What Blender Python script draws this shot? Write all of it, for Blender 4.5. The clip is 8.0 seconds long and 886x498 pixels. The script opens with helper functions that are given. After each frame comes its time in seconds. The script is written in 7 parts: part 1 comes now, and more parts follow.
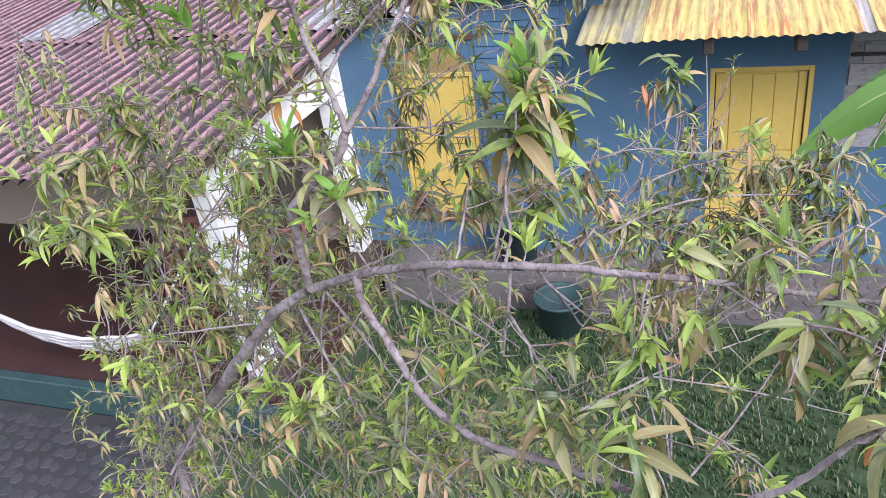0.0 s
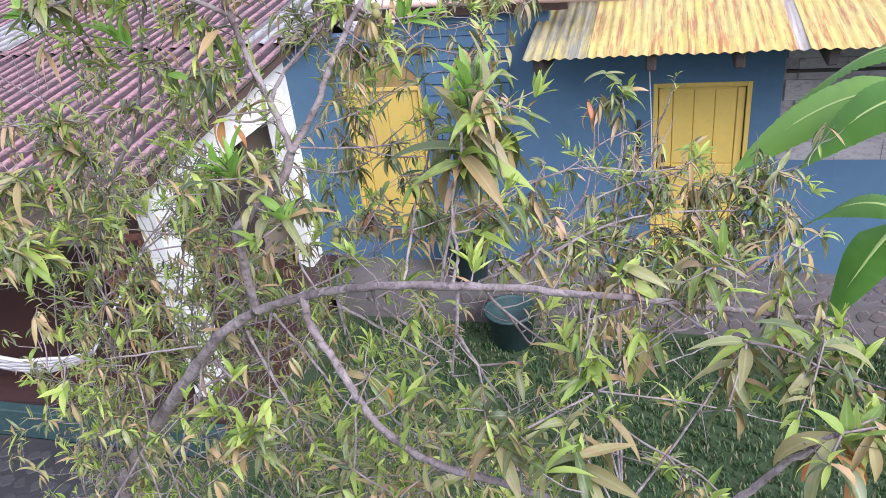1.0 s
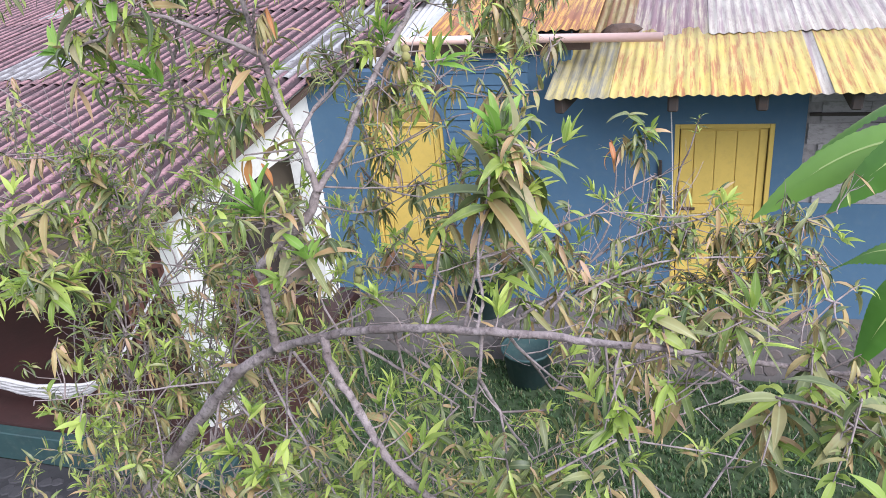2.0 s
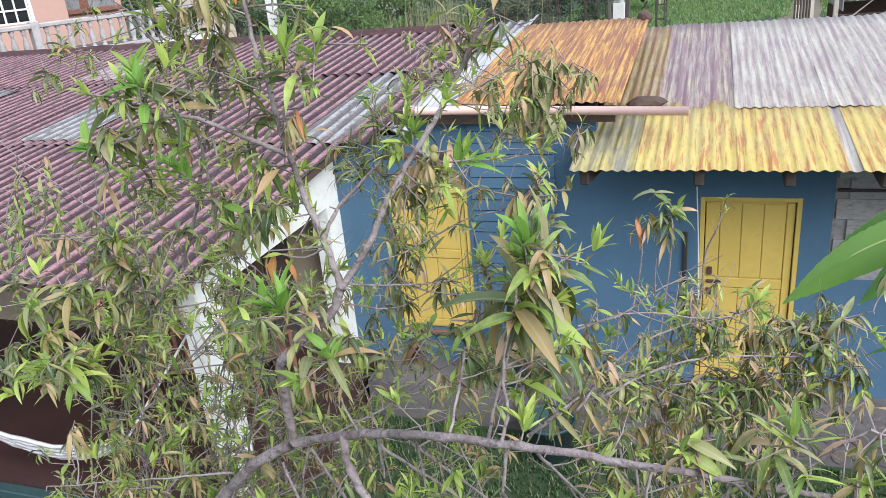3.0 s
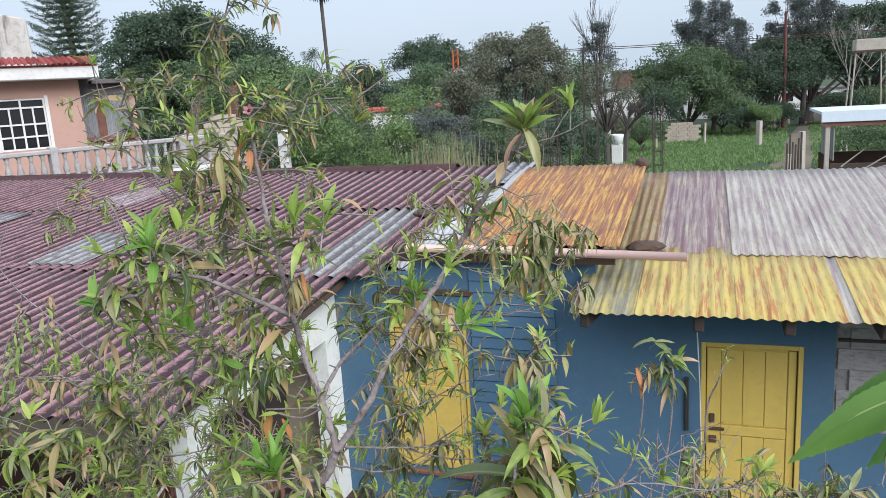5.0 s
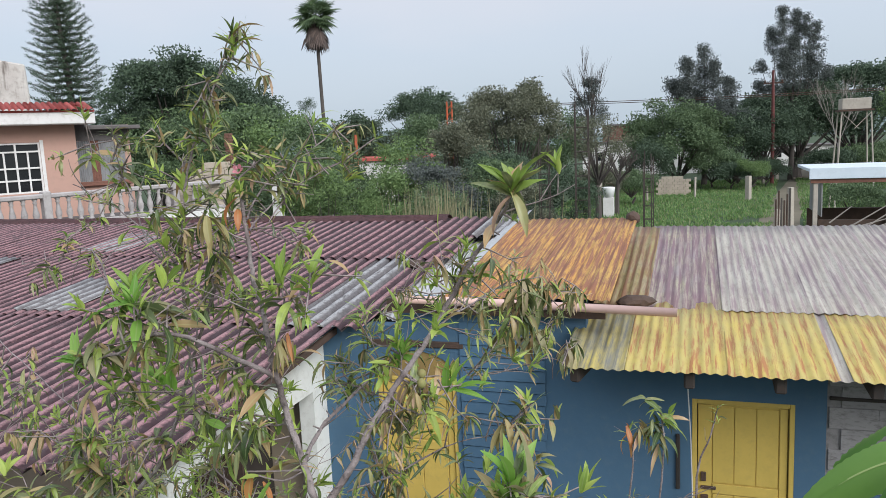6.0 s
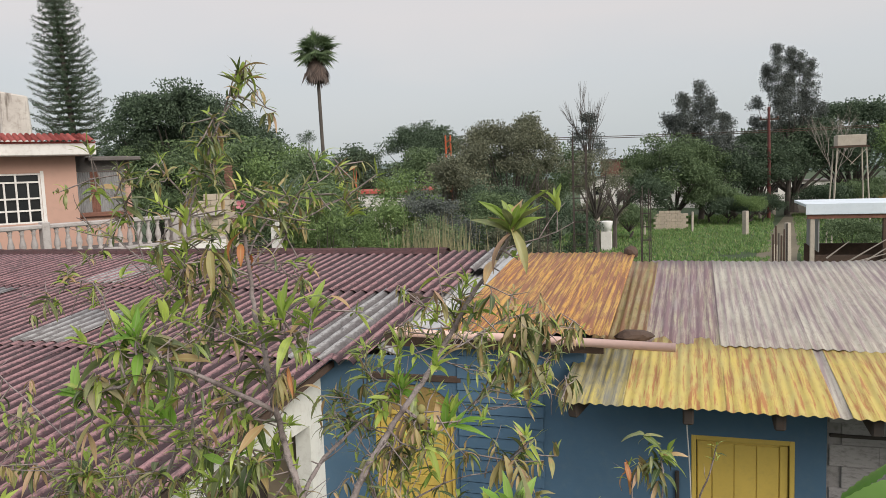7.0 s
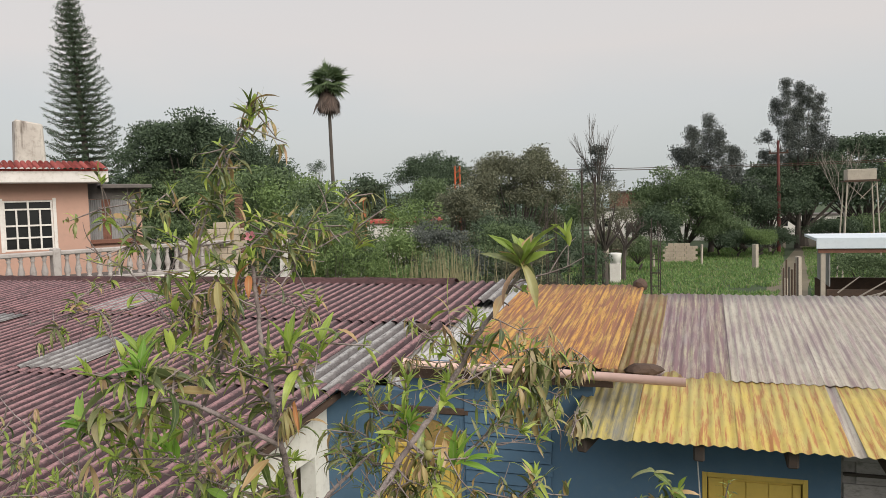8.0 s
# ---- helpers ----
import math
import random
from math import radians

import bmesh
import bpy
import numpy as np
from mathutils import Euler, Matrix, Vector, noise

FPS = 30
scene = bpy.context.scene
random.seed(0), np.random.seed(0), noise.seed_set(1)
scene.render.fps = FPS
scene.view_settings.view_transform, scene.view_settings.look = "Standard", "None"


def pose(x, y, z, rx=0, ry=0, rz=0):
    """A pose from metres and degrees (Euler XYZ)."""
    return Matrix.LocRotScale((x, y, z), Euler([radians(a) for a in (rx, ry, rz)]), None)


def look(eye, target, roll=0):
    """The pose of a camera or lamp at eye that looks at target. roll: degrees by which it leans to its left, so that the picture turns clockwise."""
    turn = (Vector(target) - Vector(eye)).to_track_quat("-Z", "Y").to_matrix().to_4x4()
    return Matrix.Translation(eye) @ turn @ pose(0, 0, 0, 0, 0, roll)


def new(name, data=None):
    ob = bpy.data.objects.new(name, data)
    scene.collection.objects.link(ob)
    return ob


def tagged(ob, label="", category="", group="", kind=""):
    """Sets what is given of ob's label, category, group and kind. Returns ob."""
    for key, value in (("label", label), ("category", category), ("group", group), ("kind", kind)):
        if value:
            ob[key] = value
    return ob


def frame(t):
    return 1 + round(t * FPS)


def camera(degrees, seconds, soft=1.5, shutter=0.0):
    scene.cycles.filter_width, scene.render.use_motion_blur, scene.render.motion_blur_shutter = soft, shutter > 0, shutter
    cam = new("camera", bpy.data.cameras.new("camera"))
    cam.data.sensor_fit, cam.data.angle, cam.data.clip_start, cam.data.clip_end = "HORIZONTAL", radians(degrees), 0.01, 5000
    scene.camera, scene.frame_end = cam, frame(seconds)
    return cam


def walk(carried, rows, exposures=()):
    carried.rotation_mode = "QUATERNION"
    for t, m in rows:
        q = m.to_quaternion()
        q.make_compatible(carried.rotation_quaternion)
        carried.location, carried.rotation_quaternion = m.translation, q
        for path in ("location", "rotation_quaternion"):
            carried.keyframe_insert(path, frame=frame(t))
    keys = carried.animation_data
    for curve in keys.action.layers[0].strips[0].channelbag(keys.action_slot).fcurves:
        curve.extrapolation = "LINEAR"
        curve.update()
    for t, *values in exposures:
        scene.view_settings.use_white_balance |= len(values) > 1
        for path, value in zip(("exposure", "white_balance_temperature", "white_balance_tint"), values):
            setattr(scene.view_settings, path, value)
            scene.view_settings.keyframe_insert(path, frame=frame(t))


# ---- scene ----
# ---------------------------------------------------------------- camera
cam = camera(60.57, 8.0, soft=0.7)
ROWS = [
    (0.0, 0.000, 0.000, 4.359, 60.64, 7.41, 18.05),
    (0.5, -0.002, 0.000, 4.359, 60.71, 6.84, 15.46),
    (1.0, 0.008, 0.014, 4.374, 61.13, 6.19, 14.53),
    (2.5, -0.031, 0.061, 4.413, 65.87, 5.24, 17.42),
    (3.0, -0.039, 0.104, 4.472, 68.27, 5.11, 18.23),
    (3.5, -0.046, 0.111, 4.487, 70.76, 5.03, 18.77),
    (4.0, -0.042, 0.110, 4.506, 73.59, 4.69, 19.00),
    (4.5, -0.043, 0.111, 4.533, 75.89, 4.09, 18.94),
    (6.0, -0.032, 0.129, 4.581, 81.67, 2.52, 18.27),
    (6.5, -0.033, 0.121, 4.589, 83.01, 2.29, 18.17),
    (7.0, -0.032, 0.112, 4.591, 84.13, 2.14, 18.16),
    (7.5, -0.034, 0.102, 4.596, 85.22, 1.94, 18.36),
    (8.0, -0.039, 0.126, 4.597, 86.43, 1.62, 18.84),
]
EXPOSURE = [(0.0, 0.83, 5600, 19), (1.0, 0.83, 5600, 20), (2.5, 0.74, 5720, 12), (3.5, 0.53, 5720, 8), (4.5, 0.43, 5720, 8), (6.0, 0.15, 5900, 8), (7.0, 0.06, 6650, 9), (8.0, 0.03, 6850, 9)]
walk(cam, [(t, pose(x, y, z, rx, ry, rz)) for t, x, y, z, rx, ry, rz in ROWS], EXPOSURE)

# ---------------------------------------------------------------- world and sun
world = bpy.data.worlds.new("overcast_dusk")
scene.world = world
world.use_nodes = True
wn, wl = world.node_tree.nodes, world.node_tree.links
wn.clear()
w_out = wn.new("ShaderNodeOutputWorld")
w_bg = wn.new("ShaderNodeBackground")
w_co = wn.new("ShaderNodeTexCoord")
w_sep = wn.new("ShaderNodeSeparateXYZ")
wl.new(w_co.outputs["Generated"], w_sep.inputs[0])
w_noise = wn.new("ShaderNodeTexNoise")
w_noise.inputs["Scale"].default_value = 2.2
w_noise.inputs["Detail"].default_value = 4.0
w_map = wn.new("ShaderNodeMapping")
w_map.inputs["Scale"].default_value = (1.0, 1.0, 3.0)
wl.new(w_co.outputs["Generated"], w_map.inputs[0])
wl.new(w_map.outputs[0], w_noise.inputs["Vector"])
w_add = wn.new("ShaderNodeMath")
w_add.operation = "MULTIPLY_ADD"
wl.new(w_noise.outputs[0], w_add.inputs[0])
w_add.inputs[1].default_value = 0.16
wl.new(w_sep.outputs["Z"], w_add.inputs[2])
w_ramp = wn.new("ShaderNodeValToRGB")
wl.new(w_add.outputs[0], w_ramp.inputs[0])
# cloud deck: blue-grey low down, a faint pink band, brighter overhead
stops = [(0.0, (0.46, 0.50, 0.54)), (0.10, (0.50, 0.54, 0.57)), (0.20, (0.55, 0.57, 0.60)), (0.28, (0.635, 0.605, 0.61)),
         (0.44, (0.62, 0.62, 0.635)), (0.75, (0.82, 0.82, 0.86)), (1.0, (0.95, 0.96, 1.02))]
el = w_ramp.color_ramp.elements
while len(el) < len(stops):
    el.new(0.5)
for e, (at, col) in zip(el, stops):
    e.position, e.color = at, (*col, 1)
w_sky = wn.new("ShaderNodeTexSky")
w_sky.sky_type = "NISHITA"
w_sky.sun_disc = False
w_sky.sun_elevation, w_sky.sun_rotation = radians(38), radians(128)
w_sky.dust_density = 4.0
w_low = wn.new("ShaderNodeVectorMath")
w_low.operation = "SCALE"
w_low.inputs["Scale"].default_value = 0.02
wl.new(w_sky.outputs[0], w_low.inputs[0])
w_sum = wn.new("ShaderNodeVectorMath")
w_sum.operation = "ADD"
wl.new(w_low.outputs[0], w_sum.inputs[0])
wl.new(w_ramp.outputs[0], w_sum.inputs[1])
wl.new(w_sum.outputs[0], w_bg.inputs[0])
w_bg.inputs[1].default_value = 1.0
wl.new(w_bg.outputs[0], w_out.inputs[0])

sun_data = bpy.data.lights.new("sun", "SUN")
sun_data.energy, sun_data.angle, sun_data.color = 2.7, radians(38), (1.0, 0.95, 0.88)
sun = new("sun", sun_data)
# behind the viewer's right shoulder, through thin cloud
sun.matrix_world = look((10, -3.5, 8), (0, 4, 0))


# ---------------------------------------------------------------- materials
def link(nt, a, b):
    nt.links.new(a, b)


def surf(name, base, other, dark=None, patch=1.5, fine=25.0, stretch=(1, 1, 1), rough=0.8, bump=0.3, dark_amount=0.5,
         random_mix=0.0, metal=0.0, streak=None, streak_scale=(14, 1.2, 14), streak_cut=(0.52, 0.68), island=False, local=False, crest=None):
    """Two colours in broad patches, a third in fine stains, optional streaks; relief from the fine noise."""
    m = bpy.data.materials.new(name)
    m.use_nodes = True
    nt = m.node_tree
    n = nt.nodes
    b = n["Principled BSDF"]
    b.inputs["Roughness"].default_value = rough
    b.inputs["Metallic"].default_value = metal
    if local:
        src = n.new("ShaderNodeTexCoord").outputs["Object"]
    else:
        src = n.new("ShaderNodeNewGeometry").outputs["Position"]
    mp = n.new("ShaderNodeMapping")
    mp.inputs["Scale"].default_value = stretch
    link(nt, src, mp.inputs[0])
    n1 = n.new("ShaderNodeTexNoise")
    n1.inputs["Scale"].default_value, n1.inputs["Detail"].default_value, n1.inputs["Roughness"].default_value = patch, 5.0, 0.6
    link(nt, mp.outputs[0], n1.inputs["Vector"])
    r1 = n.new("ShaderNodeMapRange")
    r1.inputs["From Min"].default_value, r1.inputs["From Max"].default_value = 0.35, 0.65
    link(nt, n1.outputs[0], r1.inputs["Value"])
    mix = n.new("ShaderNodeMix")
    mix.data_type = "RGBA"
    mix.inputs["A"].default_value, mix.inputs["B"].default_value = (*base, 1), (*other, 1)
    fac = r1.outputs[0]
    if random_mix:
        if island:
            rnd = n.new("ShaderNodeNewGeometry").outputs["Random Per Island"]
        else:
            rnd = n.new("ShaderNodeObjectInfo").outputs["Random"]
        blend = n.new("ShaderNodeMix")
        blend.inputs[0].default_value = random_mix
        link(nt, r1.outputs[0], blend.inputs["A"])
        link(nt, rnd, blend.inputs["B"])
        fac = blend.outputs[0]
    link(nt, fac, mix.inputs[0])
    col = mix.outputs["Result"]
    n2 = n.new("ShaderNodeTexNoise")
    n2.inputs["Scale"].default_value, n2.inputs["Detail"].default_value, n2.inputs["Roughness"].default_value = fine, 6.0, 0.65
    link(nt, mp.outputs[0], n2.inputs["Vector"])
    if dark:
        r2 = n.new("ShaderNodeMapRange")
        r2.inputs["From Min"].default_value, r2.inputs["From Max"].default_value = 0.5, 0.72
        r2.inputs["To Max"].default_value = dark_amount
        link(nt, n2.outputs[0], r2.inputs["Value"])
        mx = n.new("ShaderNodeMix")
        mx.data_type = "RGBA"
        link(nt, r2.outputs[0], mx.inputs[0])
        link(nt, col, mx.inputs["A"])
        mx.inputs["B"].default_value = (*dark, 1)
        col = mx.outputs["Result"]
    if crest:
        # corrugation tops worn in broken lengths; also painted lit, with channels left shaded
        pitch, worn_lit, amount = crest
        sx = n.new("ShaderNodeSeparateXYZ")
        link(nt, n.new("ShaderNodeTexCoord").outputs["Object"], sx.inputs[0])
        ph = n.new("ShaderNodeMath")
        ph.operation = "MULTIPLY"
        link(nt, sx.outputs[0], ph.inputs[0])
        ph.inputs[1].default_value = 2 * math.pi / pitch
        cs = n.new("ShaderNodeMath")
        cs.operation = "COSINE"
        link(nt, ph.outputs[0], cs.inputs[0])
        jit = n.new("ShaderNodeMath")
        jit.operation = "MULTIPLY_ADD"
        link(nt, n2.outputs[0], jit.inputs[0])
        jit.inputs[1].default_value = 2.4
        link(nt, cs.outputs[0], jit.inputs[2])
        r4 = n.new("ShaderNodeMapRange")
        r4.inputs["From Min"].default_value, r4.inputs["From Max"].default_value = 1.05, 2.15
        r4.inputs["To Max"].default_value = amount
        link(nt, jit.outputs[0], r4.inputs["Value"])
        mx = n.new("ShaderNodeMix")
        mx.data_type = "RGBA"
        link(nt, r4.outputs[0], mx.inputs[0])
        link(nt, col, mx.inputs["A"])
        mx.inputs["B"].default_value = (*worn_lit, 1)
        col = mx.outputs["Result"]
    if streak:
        mp2 = n.new("ShaderNodeMapping")
        mp2.inputs["Scale"].default_value = streak_scale
        link(nt, src, mp2.inputs[0])
        n3 = n.new("ShaderNodeTexNoise")
        n3.inputs["Scale"].default_value, n3.inputs["Detail"].default_value, n3.inputs["Roughness"].default_value = 1.0, 8.0, 0.66
        link(nt, mp2.outputs[0], n3.inputs["Vector"])
        r3 = n.new("ShaderNodeMapRange")
        r3.inputs["From Min"].default_value, r3.inputs["From Max"].default_value = streak_cut
        r3.inputs["To Max"].default_value = 0.85
        link(nt, n3.outputs[0], r3.inputs["Value"])
        mx = n.new("ShaderNodeMix")
        mx.data_type = "RGBA"
        link(nt, r3.outputs[0], mx.inputs[0])
        link(nt, col, mx.inputs["A"])
        mx.inputs["B"].default_value = (*streak, 1)
        col = mx.outputs["Result"]
    link(nt, col, b.inputs["Base Color"])
    if bump:
        bp = n.new("ShaderNodeBump")
        bp.inputs["Strength"].default_value = bump
        bp.inputs["Distance"].default_value = 0.01
        link(nt, n2.outputs[0], bp.inputs["Height"])
        link(nt, bp.outputs[0], b.inputs["Normal"])
    return m


def leafy(name, ramp, island=False, rough=0.55, through_light=0.35, spread=0.12, grain=30.0):
    """Foliage: colour by piece, a little light through the blade."""
    m = bpy.data.materials.new(name)
    m.use_nodes = True
    nt = m.node_tree
    n = nt.nodes
    b = n["Principled BSDF"]
    b.inputs["Roughness"].default_value = rough
    if island:
        rnd = n.new("ShaderNodeNewGeometry").outputs["Random Per Island"]
    else:
        rnd = n.new("ShaderNodeObjectInfo").outputs["Random"]
    cr = n.new("ShaderNodeValToRGB")
    els = cr.color_ramp.elements
    while len(els) < len(ramp):
        els.new(0.5)
    for e, (at, col) in zip(els, ramp):
        e.position, e.color = at, (*col, 1)
    nz = n.new("ShaderNodeTexNoise")
    nz.inputs["Scale"].default_value, nz.inputs["Detail"].default_value = grain, 4.0
    link(nt, n.new("ShaderNodeNewGeometry").outputs["Position"], nz.inputs["Vector"])
    add = n.new("ShaderNodeMath")
    add.operation = "MULTIPLY_ADD"
    link(nt, nz.outputs[0], add.inputs[0])
    add.inputs[1].default_value = spread
    link(nt, rnd, add.inputs[2])
    link(nt, add.outputs[0], cr.inputs[0])
    # paler midrib, where the blade has one
    rib = n.new("ShaderNodeAttribute")
    rib.attribute_name = "rib"
    thin = n.new("ShaderNodeMapRange")
    thin.inputs["From Min"].default_value, thin.inputs["From Max"].default_value, thin.inputs["To Max"].default_value = 0.78, 0.97, 0.28
    link(nt, rib.outputs["Fac"], thin.inputs["Value"])
    veined = n.new("ShaderNodeMix")
    veined.data_type = "RGBA"
    link(nt, thin.outputs[0], veined.inputs[0])
    link(nt, cr.outputs[0], veined.inputs["A"])
    veined.inputs["B"].default_value = (0.46, 0.50, 0.26, 1)
    link(nt, veined.outputs["Result"], b.inputs["Base Color"])
    tr = n.new("ShaderNodeBsdfTranslucent")
    link(nt, veined.outputs["Result"], tr.inputs[0])
    mx = n.new("ShaderNodeMixShader")
    mx.inputs[0].default_value = through_light
    link(nt, b.outputs[0], mx.inputs[1])
    link(nt, tr.outputs[0], mx.inputs[2])
    link(nt, mx.outputs[0], n["Material Output"].inputs[0])
    return m


M = {
    # dark bases paint the channel shade, pale crest colours the lit tops
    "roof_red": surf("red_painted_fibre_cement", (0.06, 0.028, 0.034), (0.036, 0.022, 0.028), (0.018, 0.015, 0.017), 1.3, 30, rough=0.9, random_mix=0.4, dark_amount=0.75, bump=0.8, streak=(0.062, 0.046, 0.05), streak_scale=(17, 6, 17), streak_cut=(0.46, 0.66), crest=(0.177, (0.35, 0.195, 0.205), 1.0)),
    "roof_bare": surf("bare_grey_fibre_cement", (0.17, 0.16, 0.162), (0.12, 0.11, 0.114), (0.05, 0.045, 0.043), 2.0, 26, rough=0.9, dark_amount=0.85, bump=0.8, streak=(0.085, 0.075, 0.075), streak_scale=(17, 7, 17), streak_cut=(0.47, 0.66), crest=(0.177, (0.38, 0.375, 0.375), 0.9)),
    "ridge": surf("weathered_red_ridge_cap", (0.17, 0.085, 0.088), (0.12, 0.072, 0.075), (0.05, 0.038, 0.04), 2.0, 18, rough=0.9, dark_amount=0.8, bump=0.7),
    "zinc_white": surf("pale_galvanised_sheet", (0.52, 0.52, 0.52), (0.42, 0.42, 0.42), (0.28, 0.25, 0.22), 1.0, 8, rough=0.5, dark_amount=0.4, bump=0.1),
    "zinc_orange": surf("rust_orange_sheet", (0.50, 0.255, 0.055), (0.44, 0.27, 0.075), (0.21, 0.085, 0.045), 1.5, 14, (2.2, 0.55, 1), rough=0.75, dark_amount=0.75, streak=(0.185, 0.07, 0.05), streak_scale=(38, 1.5, 2), streak_cut=(0.43, 0.54), bump=0.2),
    "zinc_yellow": surf("yellow_painted_sheet", (0.46, 0.355, 0.085), (0.41, 0.345, 0.12), (0.33, 0.20, 0.075), 2.2, 12, (2.2, 0.55, 1), rough=0.6, dark_amount=0.65, streak=(0.31, 0.115, 0.045), streak_scale=(34, 1.9, 4), streak_cut=(0.49, 0.61), bump=0.15),
    "zinc_edge": surf("stained_edge_sheet", (0.40, 0.325, 0.09), (0.22, 0.21, 0.16), (0.13, 0.125, 0.115), 2.4, 10, (2.2, 0.55, 1), rough=0.6, dark_amount=0.7, streak=(0.10, 0.105, 0.105), streak_scale=(28, 0.8, 4), streak_cut=(0.47, 0.64), bump=0.15),
    "zinc_grey": surf("oxidised_grey_sheet", (0.41, 0.385, 0.33), (0.32, 0.29, 0.245), (0.21, 0.175, 0.155), 2.2, 12, (2.2, 0.55, 1), rough=0.6, dark_amount=0.7, streak=(0.215, 0.155, 0.17), streak_scale=(30, 0.9, 4), streak_cut=(0.45, 0.61), bump=0.15),
    "zinc_mauve": surf("mauve_stained_sheet", (0.27, 0.225, 0.22), (0.36, 0.325, 0.22), (0.17, 0.115, 0.12), 2.4, 10, (2.2, 0.55, 1), rough=0.6, dark_amount=0.75, streak=(0.155, 0.085, 0.105), streak_scale=(30, 0.9, 4), streak_cut=(0.41, 0.56), bump=0.15),
    "zinc_olive": surf("olive_stained_sheet", (0.26, 0.205, 0.06), (0.30, 0.255, 0.155), (0.13, 0.095, 0.04), 2.4, 10, (2.2, 0.55, 1), rough=0.65, dark_amount=0.75, streak=(0.19, 0.085, 0.045), streak_scale=(30, 0.9, 4), streak_cut=(0.42, 0.57), bump=0.15),
    "blue": surf("blue_wall_paint", (0.068, 0.136, 0.215), (0.056, 0.114, 0.184), (0.10, 0.15, 0.195), 0.8, 11, rough=0.8, dark_amount=0.35, bump=0.25),
    "yellow": surf("yellow_door_paint", (0.60, 0.43, 0.10), (0.54, 0.39, 0.09), (0.42, 0.30, 0.09), 3.0, 18, rough=0.5, dark_amount=0.35, bump=0.1),
    "white": surf("white_limewash", (0.72, 0.72, 0.68), (0.62, 0.62, 0.57), (0.40, 0.37, 0.32), 1.2, 10, rough=0.85, dark_amount=0.4, bump=0.25),
    "beige": surf("beige_plaster", (0.34, 0.28, 0.21), (0.28, 0.23, 0.17), (0.30, 0.25, 0.18), 1.0, 10, rough=0.85, dark_amount=0.4, bump=0.25),
    "block": surf("whitewashed_concrete_block", (0.33, 0.315, 0.315), (0.255, 0.24, 0.245), (0.11, 0.10, 0.10), 2.5, 14, (1, 1, 2.5), rough=0.95, random_mix=0.15, dark_amount=0.75, bump=0.8),
    "block_tan": surf("tan_concrete_block", (0.45, 0.38, 0.30), (0.36, 0.31, 0.25), (0.20, 0.17, 0.14), 2.5, 20, rough=0.95, random_mix=0.4, dark_amount=0.4, bump=0.6),
    "mortar": surf("rough_grey_render", (0.28, 0.265, 0.265), (0.22, 0.205, 0.205), (0.10, 0.092, 0.09), 2.2, 18, rough=0.95, dark_amount=0.6, bump=0.7),
    "stone": surf("field_stone", (0.15, 0.12, 0.11), (0.10, 0.09, 0.088), (0.06, 0.052, 0.05), 5, 30, rough=0.9, random_mix=0.5, dark_amount=0.5, bump=0.7),
    "cement": surf("weathered_cement", (0.15, 0.135, 0.13), (0.105, 0.095, 0.092), (0.07, 0.065, 0.06), 1.5, 14, rough=0.95, dark_amount=0.5, bump=0.5),
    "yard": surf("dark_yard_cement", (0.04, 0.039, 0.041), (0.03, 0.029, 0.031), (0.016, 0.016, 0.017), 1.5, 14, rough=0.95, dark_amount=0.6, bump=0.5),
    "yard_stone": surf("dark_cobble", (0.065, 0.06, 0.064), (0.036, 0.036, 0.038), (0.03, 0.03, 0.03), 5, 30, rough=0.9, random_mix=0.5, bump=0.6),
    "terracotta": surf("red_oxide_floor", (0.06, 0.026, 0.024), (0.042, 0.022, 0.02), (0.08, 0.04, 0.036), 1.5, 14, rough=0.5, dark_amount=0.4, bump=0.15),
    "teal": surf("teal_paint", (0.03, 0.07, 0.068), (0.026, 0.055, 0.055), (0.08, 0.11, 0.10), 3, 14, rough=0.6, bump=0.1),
    "timber": surf("dark_weathered_timber", (0.09, 0.055, 0.04), (0.06, 0.04, 0.03), (0.03, 0.022, 0.018), 4, 30, (1, 0.2, 1), rough=0.85, bump=0.6),
    "timber_red": surf("red_brown_timber", (0.22, 0.10, 0.07), (0.15, 0.07, 0.05), (0.06, 0.035, 0.03), 4, 30, (1, 0.2, 1), rough=0.85, bump=0.6),
    "pvc": surf("pinkish_plastic_pipe", (0.66, 0.44, 0.38), (0.60, 0.41, 0.36), (0.45, 0.32, 0.27), 2, 12, rough=0.45, dark_amount=0.3, bump=0.05),
    "pink": surf("peach_house_paint", (0.47, 0.29, 0.23), (0.43, 0.27, 0.215), (0.35, 0.235, 0.19), 0.5, 6, rough=0.85, dark_amount=0.35, bump=0.1),
    "trim": surf("off_white_trim", (0.72, 0.70, 0.68), (0.64, 0.62, 0.60), (0.42, 0.38, 0.34), 1.5, 10, rough=0.8, dark_amount=0.4, bump=0.1),
    "baluster": surf("stained_cast_baluster", (0.44, 0.41, 0.40), (0.31, 0.285, 0.28), (0.20, 0.17, 0.15), 3, 10, rough=0.9, random_mix=0.4, dark_amount=0.6, bump=0.3),
    "white_stained": surf("stained_white_plaster", (0.55, 0.52, 0.48), (0.42, 0.38, 0.35), (0.22, 0.18, 0.15), 1.2, 7, rough=0.9, dark_amount=0.5, streak=(0.13, 0.105, 0.09), streak_scale=(5, 5, 0.7), streak_cut=(0.52, 0.64), bump=0.3),
    "brick": surf("raw_clay_brick", (0.20, 0.10, 0.07), (0.15, 0.08, 0.06), (0.10, 0.07, 0.055), 3, 14, rough=0.95, random_mix=0.5, bump=0.4),
